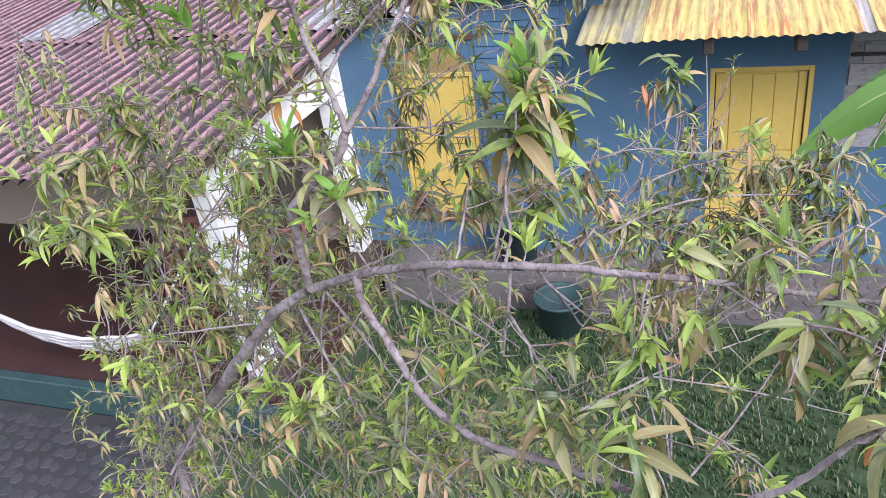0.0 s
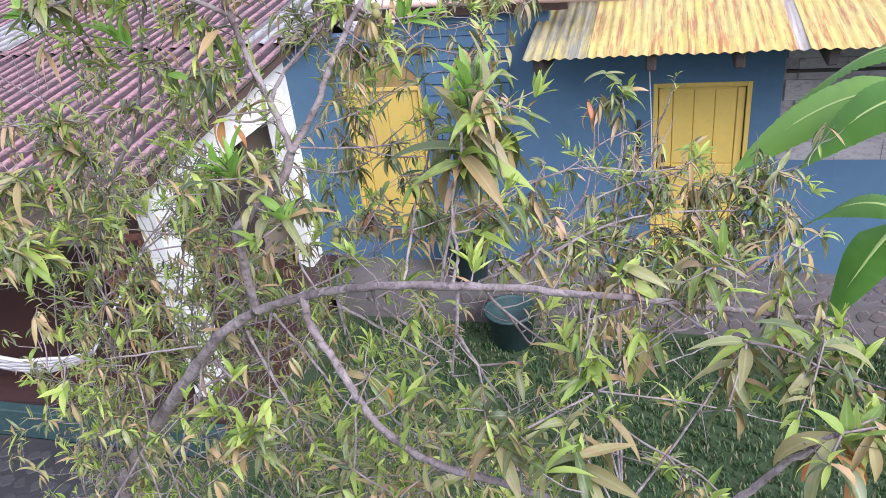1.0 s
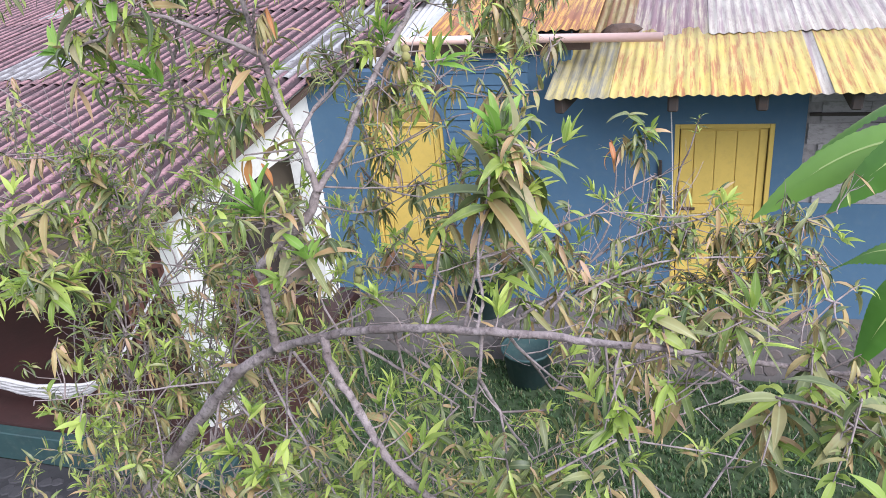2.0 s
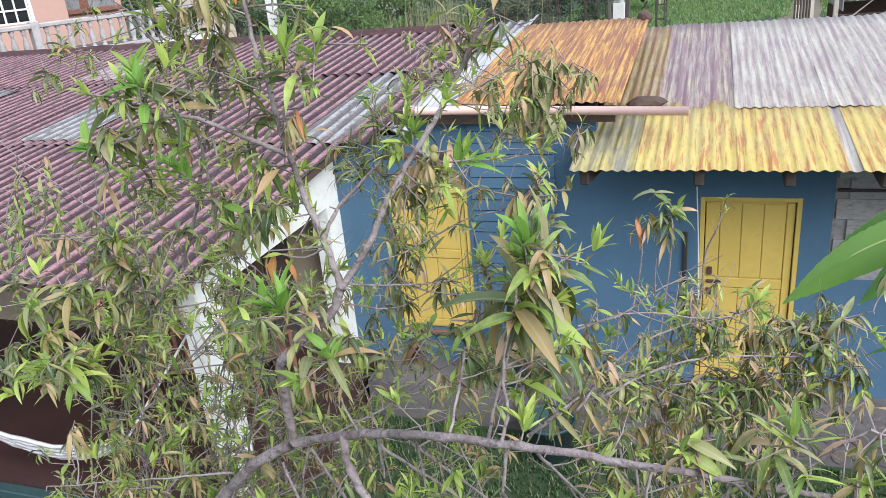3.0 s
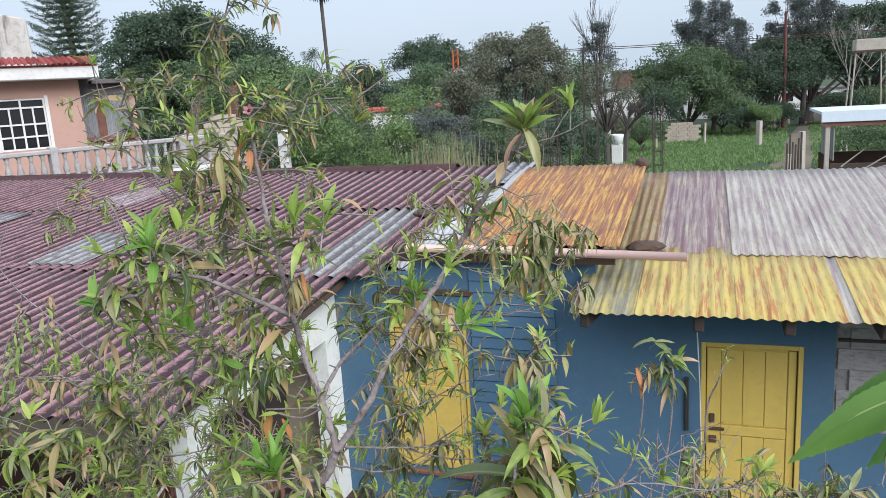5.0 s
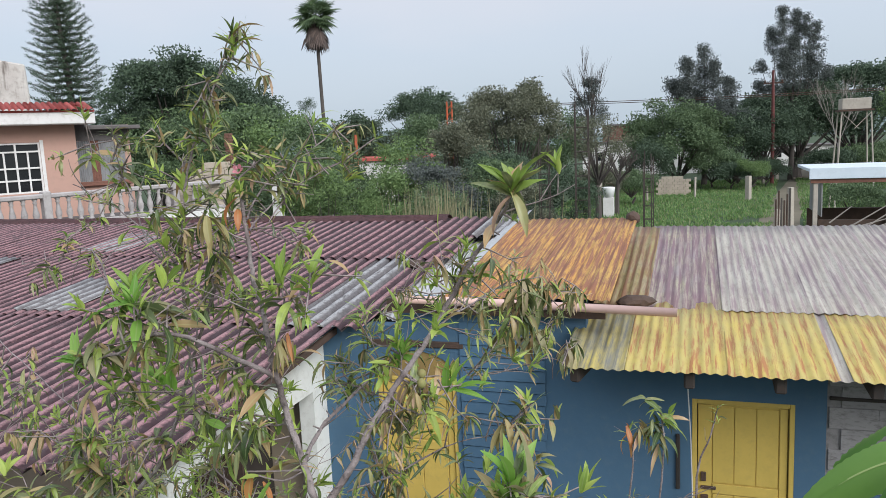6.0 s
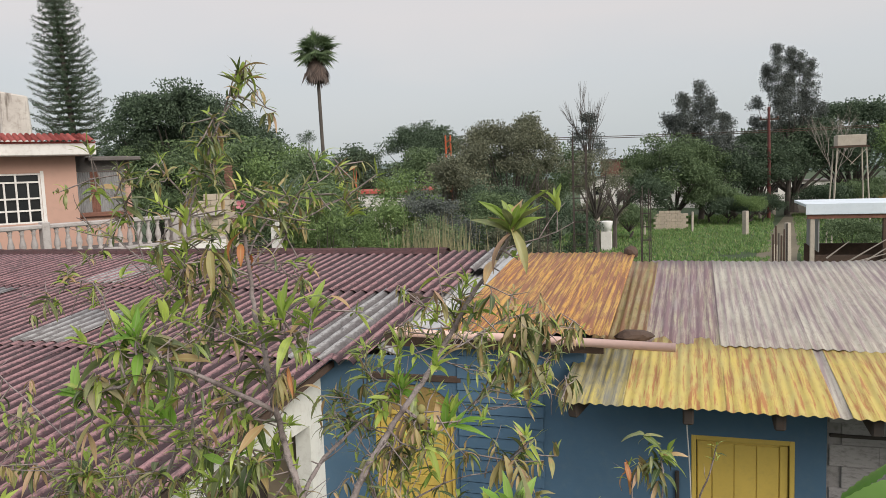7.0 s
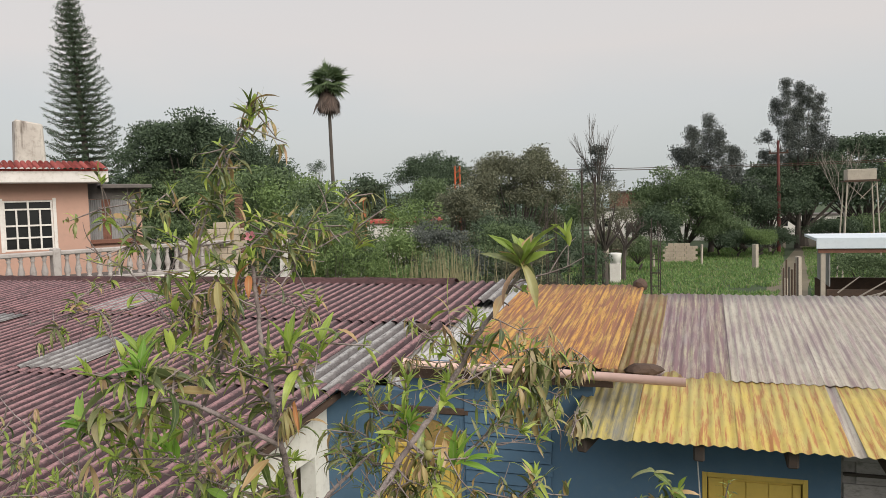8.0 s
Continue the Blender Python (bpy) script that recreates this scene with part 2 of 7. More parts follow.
    "twig": surf("pale_twig_bark", (0.33, 0.275, 0.265), (0.17, 0.135, 0.13), (0.05, 0.036, 0.034), 14, 70, rough=0.85, dark_amount=0.7, bump=0.4),
    "rebar": surf("dark_rusty_bar", (0.055, 0.042, 0.036), (0.04, 0.033, 0.03), (0.09, 0.045, 0.025), 4, 30, rough=0.85, bump=0.2),
    "red_tile": surf("red_clay_tile", (0.48, 0.10, 0.08), (0.40, 0.085, 0.075), (0.22, 0.07, 0.06), 2, 10, rough=0.8, random_mix=0.4, bump=0.2),
    # near-black for dark parts, and for shade painted on the ceiling sheets
    "dark": surf("dark_parts_and_shade", (0.03, 0.025, 0.022), (0.045, 0.035, 0.03), (0.02, 0.018, 0.016), 2, 14, rough=0.8, bump=0.1),
    "iron": surf("rusty_iron", (0.10, 0.06, 0.045), (0.07, 0.05, 0.04), (0.16, 0.07, 0.03), 4, 30, rough=0.8, metal=0.3, bump=0.3),
    "pole_red": surf("red_painted_pole", (0.14, 0.035, 0.03), (0.10, 0.03, 0.028), (0.07, 0.03, 0.025), 2, 20, rough=0.7, bump=0.2),
    "orange_iron": surf("orange_primer_iron", (0.48, 0.11, 0.04), (0.38, 0.09, 0.04), (0.22, 0.07, 0.04), 3, 20, rough=0.7, bump=0.1),
    "concrete_post": surf("pale_concrete_post", (0.46, 0.41, 0.35), (0.38, 0.34, 0.29), (0.25, 0.22, 0.19), 2, 14, rough=0.95, bump=0.4),
    "lawn_soil": surf("lawn", (0.032, 0.058, 0.02), (0.042, 0.066, 0.026), (0.02, 0.034, 0.014), 1.2, 30, rough=0.95, dark_amount=0.6, bump=0.9),
    "path": surf("pale_dirt", (0.16, 0.135, 0.095), (0.12, 0.105, 0.07), (0.10, 0.085, 0.055), 0.8, 12, rough=0.95, bump=0.4),
    "bark": surf("grey_mauve_bark", (0.37, 0.315, 0.31), (0.16, 0.125, 0.12), (0.035, 0.027, 0.025), 11, 55, rough=0.9, dark_amount=0.85, bump=1.0),
    "bark_far": surf("far_bark", (0.10, 0.085, 0.075), (0.07, 0.06, 0.055), (0.04, 0.035, 0.03), 1, 6, rough=0.95, bump=0.2),
    "bark_pale": surf("pale_dead_wood", (0.36, 0.32, 0.29), (0.28, 0.25, 0.22), (0.15, 0.13, 0.12), 1, 6, rough=0.95, bump=0.2),
    "rope": surf("white_cotton_hammock", (0.70, 0.68, 0.66), (0.60, 0.58, 0.57), (0.45, 0.42, 0.40), 4, 40, rough=0.95, bump=0.4),
    "plastic_white": surf("white_plastic", (0.85, 0.85, 0.85), (0.80, 0.80, 0.80), rough=0.4, bump=0.0),
    "sheet_pale": surf("pale_blue_sheet", (0.66, 0.72, 0.78), (0.58, 0.65, 0.72), (0.42, 0.45, 0.48), 1.0, 6, rough=0.5, dark_amount=0.3, bump=0.05),
    "fibre": surf("grey_translucent_sheet", (0.26, 0.26, 0.265), (0.18, 0.18, 0.185), (0.12, 0.10, 0.08), 1, 6, (6, 6, 0.6), rough=0.6, bump=0.1),
    "window_dark": surf("dark_window_glass", (0.012, 0.013, 0.015), (0.018, 0.019, 0.02), rough=0.12, bump=0.0),
}


# ---------------------------------------------------------------- mesh helpers
def mesh_of(name, bm, material, smooth=False):
    me = bpy.data.meshes.new(name)
    bm.normal_update()
    if smooth:
        for f in bm.faces:
            f.smooth = True
    bm.to_mesh(me)
    bm.free()
    me.materials.append(material)
    return me


def part(name, bm, material, parent=None, label="", smooth=False):
    ob = new(name, mesh_of(name, bm, material, smooth))
    if parent is not None:
        ob.parent = parent
    if label:
        tagged(ob, label)
    return ob


def thing(name, label, category, at=(0, 0, 0), group="", kind=""):
    ob = new(name)
    ob.location = at
    return tagged(ob, label, category, group, kind)


def box(bm, x0, x1, y0, y1, z0, z1, bevel=0.0):
    r = bmesh.ops.create_cube(bm, size=1.0)
    for v in r["verts"]:
        v.co = Vector((x0 + (v.co.x + 0.5) * (x1 - x0), y0 + (v.co.y + 0.5) * (y1 - y0), z0 + (v.co.z + 0.5) * (z1 - z0)))
    if bevel:
        edges = {e for v in r["verts"] for e in v.link_edges}
        bmesh.ops.bevel(bm, geom=list(edges), offset=bevel, segments=1, affect="EDGES")
    return bm


def boxed(*args, bevel=0.0):
    return box(bmesh.new(), *args, bevel=bevel)


def tube(bm, points, radii, sides=8):
    """A tapered round limb along a line of points."""
    pts = [Vector(p) for p in points]
    rings = []
    up = Vector((0.13, 0.21, 0.97)).normalized()
    for i, p in enumerate(pts):
        d = (pts[min(i + 1, len(pts) - 1)] - pts[max(i - 1, 0)]).normalized()
        a = d.cross(up)
        a = a.normalized() if a.length > 1e-4 else Vector((1, 0, 0))
        b = d.cross(a)
        rings.append([bm.verts.new(p + radii[i] * (a * math.cos(2 * math.pi * k / sides) + b * math.sin(2 * math.pi * k / sides))) for k in range(sides)])
    for r0, r1 in zip(rings, rings[1:]):
        for k in range(sides):
            bm.faces.new((r0[k], r0[(k + 1) % sides], r1[(k + 1) % sides], r1[k]))
    bm.faces.new(rings[0])
    bm.faces.new(rings[-1][::-1])
    return bm


def lathe(bm, profile, sides=10, centre=(0, 0, 0)):
    """Rings of (radius, height) round an upright axis."""
    c = Vector(centre)
    rings = [[bm.verts.new(c + Vector((r * math.cos(2 * math.pi * k / sides), r * math.sin(2 * math.pi * k / sides), z))) for k in range(sides)] for r, z in profile]
    for r0, r1 in zip(rings, rings[1:]):
        for k in range(sides):
            bm.faces.new((r0[k], r0[(k + 1) % sides], r1[(k + 1) % sides], r1[k]))
    bm.faces.new(rings[0][::-1])
    bm.faces.new(rings[-1])
    return bm


def corrugated(width, length, pitch, depth, thick, rise, steps=8, wobble=0.004, seed=0, cusp=False):
    """A corrugated sheet: crests run along y, from its low edge at y = 0, and it climbs by rise for each metre."""
    rnd = random.Random(seed)
    bm = bmesh.new()
    nx = max(2, int(round(width / pitch * steps)))
    ny = max(2, int(length / 0.7) + 1)
    tops, lows = [], []
    bends = [[rnd.uniform(-wobble, wobble) for _ in range(5)] for _ in range(ny + 1)]
    for j in range(ny + 1):
        y = length * j / ny
        ta, la = [], []
        for i in range(nx + 1):
            x = pitch / steps * i
            q = 4 * i / nx
            k = min(3, int(q))
            w = bends[j][k] * (1 - q + k) + bends[j][k + 1] * (q - k)
            wave = abs(math.cos(math.pi * x / pitch)) ** 0.8 if cusp else 0.5 * math.cos(2 * math.pi * x / pitch)
            z = rise * y + depth * wave + w
            ta.append(bm.verts.new((x, y, z + thick)))
            la.append(bm.verts.new((x, y, z)))
        tops.append(ta)
        lows.append(la)
    for j in range(ny):
        for i in range(nx):
            bm.faces.new((tops[j][i], tops[j][i + 1], tops[j + 1][i + 1], tops[j + 1][i]))
            if cusp and i % steps == steps // 2:
                bm.edges.get((tops[j][i], tops[j + 1][i])).smooth = False
            bm.faces.new((lows[j][i], lows[j + 1][i], lows[j + 1][i + 1], lows[j][i + 1]))
    for i in range(nx):
        bm.faces.new((lows[0][i], lows[0][i + 1], tops[0][i + 1], tops[0][i]))
        bm.faces.new((tops[ny][i], tops[ny][i + 1], lows[ny][i + 1], lows[ny][i]))
    for j in range(ny):
        bm.faces.new((tops[j][0], tops[j + 1][0], lows[j + 1][0], lows[j][0]))
        bm.faces.new((tops[j][nx], lows[j][nx], lows[j + 1][nx], tops[j + 1][nx]))
    return bm


# ---------------------------------------------------------------- ground
LAWN = -0.5
bm = bmesh.new()
half = 900
cuts = [-half, -200, -60, -24, -12, -6, -3, 0, 3, 6, 12, 24, 60, 200, half]
verts = [[bm.verts.new((x, y + 20, LAWN)) for x in cuts] for y in cuts]
for j in range(len(cuts) - 1):
    for i in range(len(cuts) - 1):
        bm.faces.new((verts[j][i], verts[j][i + 1], verts[j + 1][i + 1], verts[j + 1][i]))
tagged(part("ground", bm, M["lawn_soil"]), "green grassy ground of the yard and the lot beyond", "ground", kind="structure")

bm = bmesh.new()
track = [(2.3, 22, 0.7), (3.1, 34, 0.9), (4.2, 44, 1.0), (6.6, 60, 1.1), (9.6, 78, 1.2), (13.0, 100, 1.4)]
rows_ = [(bm.verts.new((x - w, y, LAWN + 0.012)), bm.verts.new((x, y, LAWN + 0.03)), bm.verts.new((x + w, y, LAWN + 0.012))) for x, y, w in track]
for a, b in zip(rows_, rows_[1:]):
    bm.faces.new((a[0], a[1], b[1], b[0]))
    bm.faces.new((a[1], a[2], b[2], b[1]))
tagged(part("dirt_path", bm, M["path"]), "pale dirt track through the grass lot", "path", kind="structure")

# ---------------------------------------------------------------- long low house: shell
WALL = 7.44


def setting(name, bm, material, label, category):
    return tagged(part(name, bm, material), label, category, kind="structure")


D2 = (-3.32, -2.42, 0.36, 2.06)
D1 = (-0.06, 0.84, 0.0, 2.02)
wall_blue = thing("wall_blue", "blue painted plaster house wall with two doorways", "wall", kind="structure")
for x0, x1, z0, z1 in ((-3.95, D2[0], -0.5, 2.62), (D2[0], D2[1], -0.5, D2[2]), (D2[0], D2[1], 2.36, 2.62), (D2[1], D1[0], -0.5, 2.62),
                       (D1[0], D1[1], -0.5, D1[2]), (D1[0], D1[1], D1[3], 2.62), (D1[1], 1.1, -0.5, 2.62), (1.1, 5.0, -0.5, 1.22)):
    part("wall_panel", boxed(x0, x1, WALL, WALL + 0.16, z0, z1), M["blue"], wall_blue)

bm = boxed(1.1, 5.0, WALL + 0.02, WALL + 0.17, 1.22, 2.62)
wall_block = setting("wall_block", bm, M["mortar"], "bare grey concrete block wall beside the blue wall", "wall")
bm = bmesh.new()
box(bm, -14.6, -14.44, WALL, 12.6, -0.5, 2.95)
box(bm, -14.44, 5.0, 12.44, 12.6, -0.5, 2.95)
box(bm, 4.84, 5.0, WALL + 0.17, 12.44, -0.5, 2.7)
setting("wall_back", bm, M["cement"], "plain rear and end walls of the house", "wall")
bm = boxed(-14.44, -3.95, WALL, WALL + 0.16, -0.5, 2.55)
setting("wall_porch", bm, M["beige"], "beige plaster wall at the back of the porch", "wall")

# raised stone walk along the blue wall
bm = boxed(-3.6, 6.5, 6.86, WALL, LAWN - 0.1, -0.05)
walk_stone = setting("stone_walk", bm, M["cement"], "raised cobble and cement walk along the wall", "pavement")

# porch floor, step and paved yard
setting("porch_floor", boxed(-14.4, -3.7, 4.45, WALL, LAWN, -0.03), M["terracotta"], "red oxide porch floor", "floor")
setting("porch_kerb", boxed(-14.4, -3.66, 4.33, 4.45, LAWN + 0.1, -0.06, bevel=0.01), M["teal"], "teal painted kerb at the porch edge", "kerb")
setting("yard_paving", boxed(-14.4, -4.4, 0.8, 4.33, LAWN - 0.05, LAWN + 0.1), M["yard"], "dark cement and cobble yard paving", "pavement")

# ---------------------------------------------------------------- porch side: piers and header
bm = bmesh.new()
box(bm, -4.13, -3.95, 7.14, WALL, -0.03, 2.5)
box(bm, -4.13, -3.95, 4.74, 5.06, -0.03, 2.28)
setting("porch_pier", bm, M["white"], "white limewashed porch piers", "pier")
bm = bmesh.new()
vs = [bm.verts.new((x, y, z)) for x in (-4.13, -3.95) for y, z in ((5.06, 1.93), (7.14, 1.93), (7.14, 2.5), (5.06, 2.3))]
for f in ((0, 1, 2, 3), (7, 6, 5, 4), (0, 4, 5, 1), (3, 2, 6, 7), (0, 3, 7, 4), (1, 5, 6, 2)):
    bm.faces.new([vs[k] for k in f])
setting("porch_header", bm, M["white"], "white plastered header over the porch side opening", "beam")
setting("porch_beam", boxed(-14.4, -4.13, 4.76, 4.94, 2.04, 2.28), M["timber"], "dark timber beam along the porch eave", "beam")

# ---------------------------------------------------------------- roofs
RED_RISE, RED_Z = 0.10, 2.62


def red_z(y):
    return RED_Z + RED_RISE * (y - WALL)


red_roof = thing("red_roof", "faded red corrugated fibre cement roof with stains", "roof", kind="structure")
rnd = random.Random(5)
for row, (ya, yb) in enumerate(((4.15, 7.42), (7.24, 10.16), (9.98, 12.72))):
    for col in range(13):
        x1 = -3.72 - 0.885 * col + (0.0, 0.24, 0.46)[row]
        x0 = x1 - 0.93
        bare = row == 1 and col == 0
        key = (row, bare)
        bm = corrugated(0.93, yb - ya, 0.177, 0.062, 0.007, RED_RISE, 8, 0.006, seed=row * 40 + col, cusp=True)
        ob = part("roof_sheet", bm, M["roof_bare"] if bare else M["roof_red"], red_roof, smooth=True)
        ob.location = (x0, ya, red_z(ya) - 0.03 + 0.012 * row + rnd.uniform(-0.004, 0.006))
        ob.rotation_euler = (0, 0, radians(rnd.uniform(-0.25, 0.25)))
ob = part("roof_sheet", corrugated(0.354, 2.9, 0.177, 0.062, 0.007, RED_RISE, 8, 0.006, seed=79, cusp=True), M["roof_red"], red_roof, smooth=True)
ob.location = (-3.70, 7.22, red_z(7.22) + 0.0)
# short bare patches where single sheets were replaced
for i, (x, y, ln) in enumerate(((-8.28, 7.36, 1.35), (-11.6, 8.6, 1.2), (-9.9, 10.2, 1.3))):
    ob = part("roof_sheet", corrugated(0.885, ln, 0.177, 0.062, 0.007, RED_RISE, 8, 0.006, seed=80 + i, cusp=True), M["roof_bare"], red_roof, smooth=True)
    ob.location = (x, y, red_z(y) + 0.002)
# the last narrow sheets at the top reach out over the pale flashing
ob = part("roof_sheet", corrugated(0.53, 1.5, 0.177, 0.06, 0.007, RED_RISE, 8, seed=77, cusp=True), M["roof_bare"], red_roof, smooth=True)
ob.location = (-3.30, 11.2, red_z(11.2) + 0.04)
bm = bmesh.new()
n_seg = 60
rnd = random.Random(8)
prof = [(-0.20, -0.02), (-0.10, 0.05), (0.0, 0.075), (0.10, 0.05), (0.20, -0.02)]
ring = []
for i in range(n_seg + 1):
    x = -14.8 + (14.8 - 4.1) * i / n_seg
    dz = rnd.uniform(-0.008, 0.008)
    ring.append([bm.verts.new((x, 12.62 + a, red_z(12.62) + 0.05 + b + dz)) for a, b in prof])
for a, b in zip(ring, ring[1:]):
    for k in range(4):
        bm.faces.new((a[k], b[k], b[k + 1], a[k + 1]))
bmesh.ops.solidify(bm, geom=bm.faces[:], thickness=0.015)
part("ridge_cap", bm, M["ridge"], red_roof, "dark mossy red ridge capping")
bm = bmesh.new()
vs = [bm.verts.new((x, y, red_z(y) - 0.045 + dz)) for x in (-3.80, -3.77) for y, dz in ((4.15, -0.07), (7.5, -0.07), (7.5, 0), (4.15, 0))]
for f in ((0, 1, 2, 3), (7, 6, 5, 4), (0, 4, 5, 1), (3, 2, 6, 7), (0, 3, 7, 4), (1, 5, 6, 2)):
    bm.faces.new([vs[k] for k in f])
part("verge_board", bm, M["timber"], red_roof, "dark brown verge board")

# orange and pale sheets, set a little higher over the clapboard bay
bay_roof = thing("orange_roof", "rust-streaked orange corrugated metal roof with a pale flashing strip", "roof", kind="structure")
OR_RISE, OR_Y, OR_Z = 0.10, 7.26, 2.985


def or_z(y):
    return OR_Z + OR_RISE * (y - OR_Y)


for i in range(2):
    ob = part("roof_sheet", corrugated(0.86, 3.7, 0.092, 0.017, 0.002, OR_RISE, 6, 0.008, seed=100 + i), M["zinc_orange"], bay_roof, smooth=True)
    ob.location = (-2.46 + 0.80 * i, OR_Y, OR_Z + 0.004 * i)
bm = corrugated(1.36, 4.6, 0.092, 0.02, 0.002, OR_RISE, 6, 0.008, seed=110)
for v in bm.verts:
    cut = 0.42 - 0.105 * v.co.y
    v.co.x = cut + v.co.x * (1.36 - cut) / 1.36
    # cut on the skew at its low end
    up = max(0.0, 0.85 * (1 - v.co.x / 1.36) - v.co.y)
    v.co.y, v.co.z = v.co.y + up, v.co.z + OR_RISE * up
    # dips from the orange sheets down to the red roof's edge
    v.co.z -= (1 - max(0.0, (v.co.x / 1.36 - 0.52) / 0.48)) * (or_z(OR_Y + v.co.y) - red_z(OR_Y + v.co.y) + 0.03)
ob = part("roof_sheet", bm, M["zinc_white"], bay_roof, "pale galvanised flashing sheet", smooth=True)
ob.location = (-3.80, OR_Y - 0.02, OR_Z - 0.02)
part("fascia", boxed(-3.1, -0.85, 7.30, 7.33, 2.80, 2.95), M["timber"], bay_roof, "dark timber fascia")

# yellow-edged grey roof over the blue wall
low_roof = thing("metal_roof", "corrugated metal roof, grey above with a yellow painted lower edge", "roof", kind="structure")
LO_RISE, LO_Y, LO_Z = 0.12, 6.50, 2.555


def lo_z(y):
    return LO_Z + LO_RISE * (y - LO_Y)


lower = [(-1.16, 0.552, "zinc_edge"), (-0.608, 0.92, "zinc_yellow"), (0.22, 0.828, "zinc_yellow"), (0.956, 0.276, "zinc_grey"), (1.14, 0.95, "zinc_yellow"), (2.0, 0.9, "zinc_yellow"), (2.8, 0.95, "zinc_yellow"), (3.7, 0.95, "zinc_grey"), (4.5, 0.9, "zinc_yellow")]
for i, (x, w, mat) in enumerate(lower):
    ob = part("roof_sheet", corrugated(w, 1.75, 0.092, 0.016, 0.002, LO_RISE, 6, 0.006, seed=120 + i), M[mat], low_roof, smooth=True)
    ob.location = (x, LO_Y + (0.02 if i % 2 else 0), LO_Z + 0.002 * (i % 3))
upper = [(-1.16, 0.644, "zinc_olive"), (-0.608, 0.92, "zinc_mauve"), (0.22, 0.92, "zinc_grey"), (1.048, 0.92, "zinc_grey"), (1.88, 0.86, "zinc_grey"), (2.7, 0.86, "zinc_mauve"), (3.5, 0.86, "zinc_grey"), (4.3, 0.86, "zinc_grey")]
for i, (x, w, mat) in enumerate(upper):
    ob = part("roof_sheet", corrugated(w, 3.5, 0.092, 0.016, 0.002, LO_RISE, 6, 0.006, seed=140 + i), M[mat], low_roof, smooth=True)
    ob.location = (x, 8.02 + (0.05 if i % 3 == 1 else 0), lo_z(8.02) + 0.007 + 0.002 * (i % 3))
for i, x in enumerate((-1.05, -0.08, 0.63, 1.33, 2.4, 3.4, 4.5)):
    bm = boxed(-0.045, 0.045, 0, 4.6, -0.16, -0.005, bevel=0.015)
    ob = part("rafter", bm, M["rebar"], low_roof, "rough dark timber rafter end")
    ob.location = (x, 6.58, lo_z(6.58) - 0.015)
    ob.rotation_euler = (math.atan(LO_RISE), 0, radians((-14, 0, 0, 3, 0, 0, 0)[i]))
# inner ceiling sheets added to keep the house dark inside, shade in their colour
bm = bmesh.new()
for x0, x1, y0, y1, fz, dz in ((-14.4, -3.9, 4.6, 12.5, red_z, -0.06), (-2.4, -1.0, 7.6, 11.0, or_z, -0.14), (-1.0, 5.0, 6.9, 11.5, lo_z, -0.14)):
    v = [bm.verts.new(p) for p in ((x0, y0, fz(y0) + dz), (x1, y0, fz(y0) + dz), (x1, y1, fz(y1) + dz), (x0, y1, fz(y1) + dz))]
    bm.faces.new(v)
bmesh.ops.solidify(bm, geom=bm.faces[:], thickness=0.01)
setting("ceiling", bm, M["dark"], "near-black sheets added under the roofs to shade the rooms", "ceiling")


# ---------------------------------------------------------------- doors and wall details
def plank_door(name, label, x0, x1, z0, z1, y, planks, arch=0.0):
    """A framed plank door set in the wall at y, with raised frame and a rail."""
    d = thing(name, label, "door", (0, 0, 0), kind="structure")
    w = x1 - x0
    f = 0.045
    bm = bmesh.new()
    box(bm, x0, x0 + f, y - 0.02, y + 0.07, z0, z1, 0.004)
    box(bm, x1 - f, x1, y - 0.02, y + 0.07, z0, z1, 0.004)
    box(bm, x0 + f, x1 - f, y - 0.02, y + 0.07, z1 - f, z1, 0.004)
    part("door_frame", bm, M["yellow"], d)
    leaf = part("door_leaf", boxed(x0 + f + 0.008, x1 - f - 0.008, y + 0.02, y + 0.05, z0 + 0.01, z1 - f - 0.008), M["yellow"], d)
    stile = 0.15 * w
    rail_z = z0 + 0.57 * (z1 - z0)
    for a, b in ((x0 + f + 0.01, x0 + f + stile), (x1 - f - 0.08, x1 - f - 0.01)):
        part("stile", boxed(a, b, y + 0.004, y + 0.02, z0 + 0.02, z1 - f - 0.015, bevel=0.004), M["yellow"], leaf)
    inner0, inner1 = x0 + f + stile + 0.006, x1 - f - 0.086
    step = (inner1 - inner0) / planks
    for lo, hi in ((z0 + 0.12, rail_z - 0.09), (rail_z + 0.03, z1 - f - 0.03)):
        for k in range(planks):
            part("plank", boxed(inner0 + step * k + 0.003, inner0 + step * (k + 1) - 0.003, y + 0.008, y + 0.022, lo, hi, bevel=0.003), M["yellow"], leaf)
    part("rail", boxed(inner0, inner1, y - 0.002, y + 0.02, rail_z - 0.08, rail_z + 0.02, bevel=0.004), M["yellow"], leaf)
    part("rail", boxed(inner0, inner1, y + 0.003, y + 0.02, z0 + 0.03, z0 + 0.11, bevel=0.004), M["yellow"], leaf)
    if arch:
        bm = bmesh.new()
        n = 14
        front, back = [], []
        for yy, row in ((y - 0.012, front), (y + 0.06, back)):
            row.append(bm.verts.new((x0, yy, z1)))
            for k in range(n + 1):
                a = math.pi * k / n
                row.append(bm.verts.new(((x0 + x1) / 2 - w / 2 * math.cos(a), yy, z1 + 0.004 + arch * math.sin(a))))
            row.append(bm.verts.new((x1, yy, z1)))
        bm.faces.new(front)
        bm.faces.new(back[::-1])
        for k in range(len(front)):
            j = (k + 1) % len(front)
            bm.faces.new((front[k], back[k], back[j], front[j]))
        part("arched_panel", bm, M["arch_yellow"], d, "arched panel over the door in a shaded ochre")
    return d


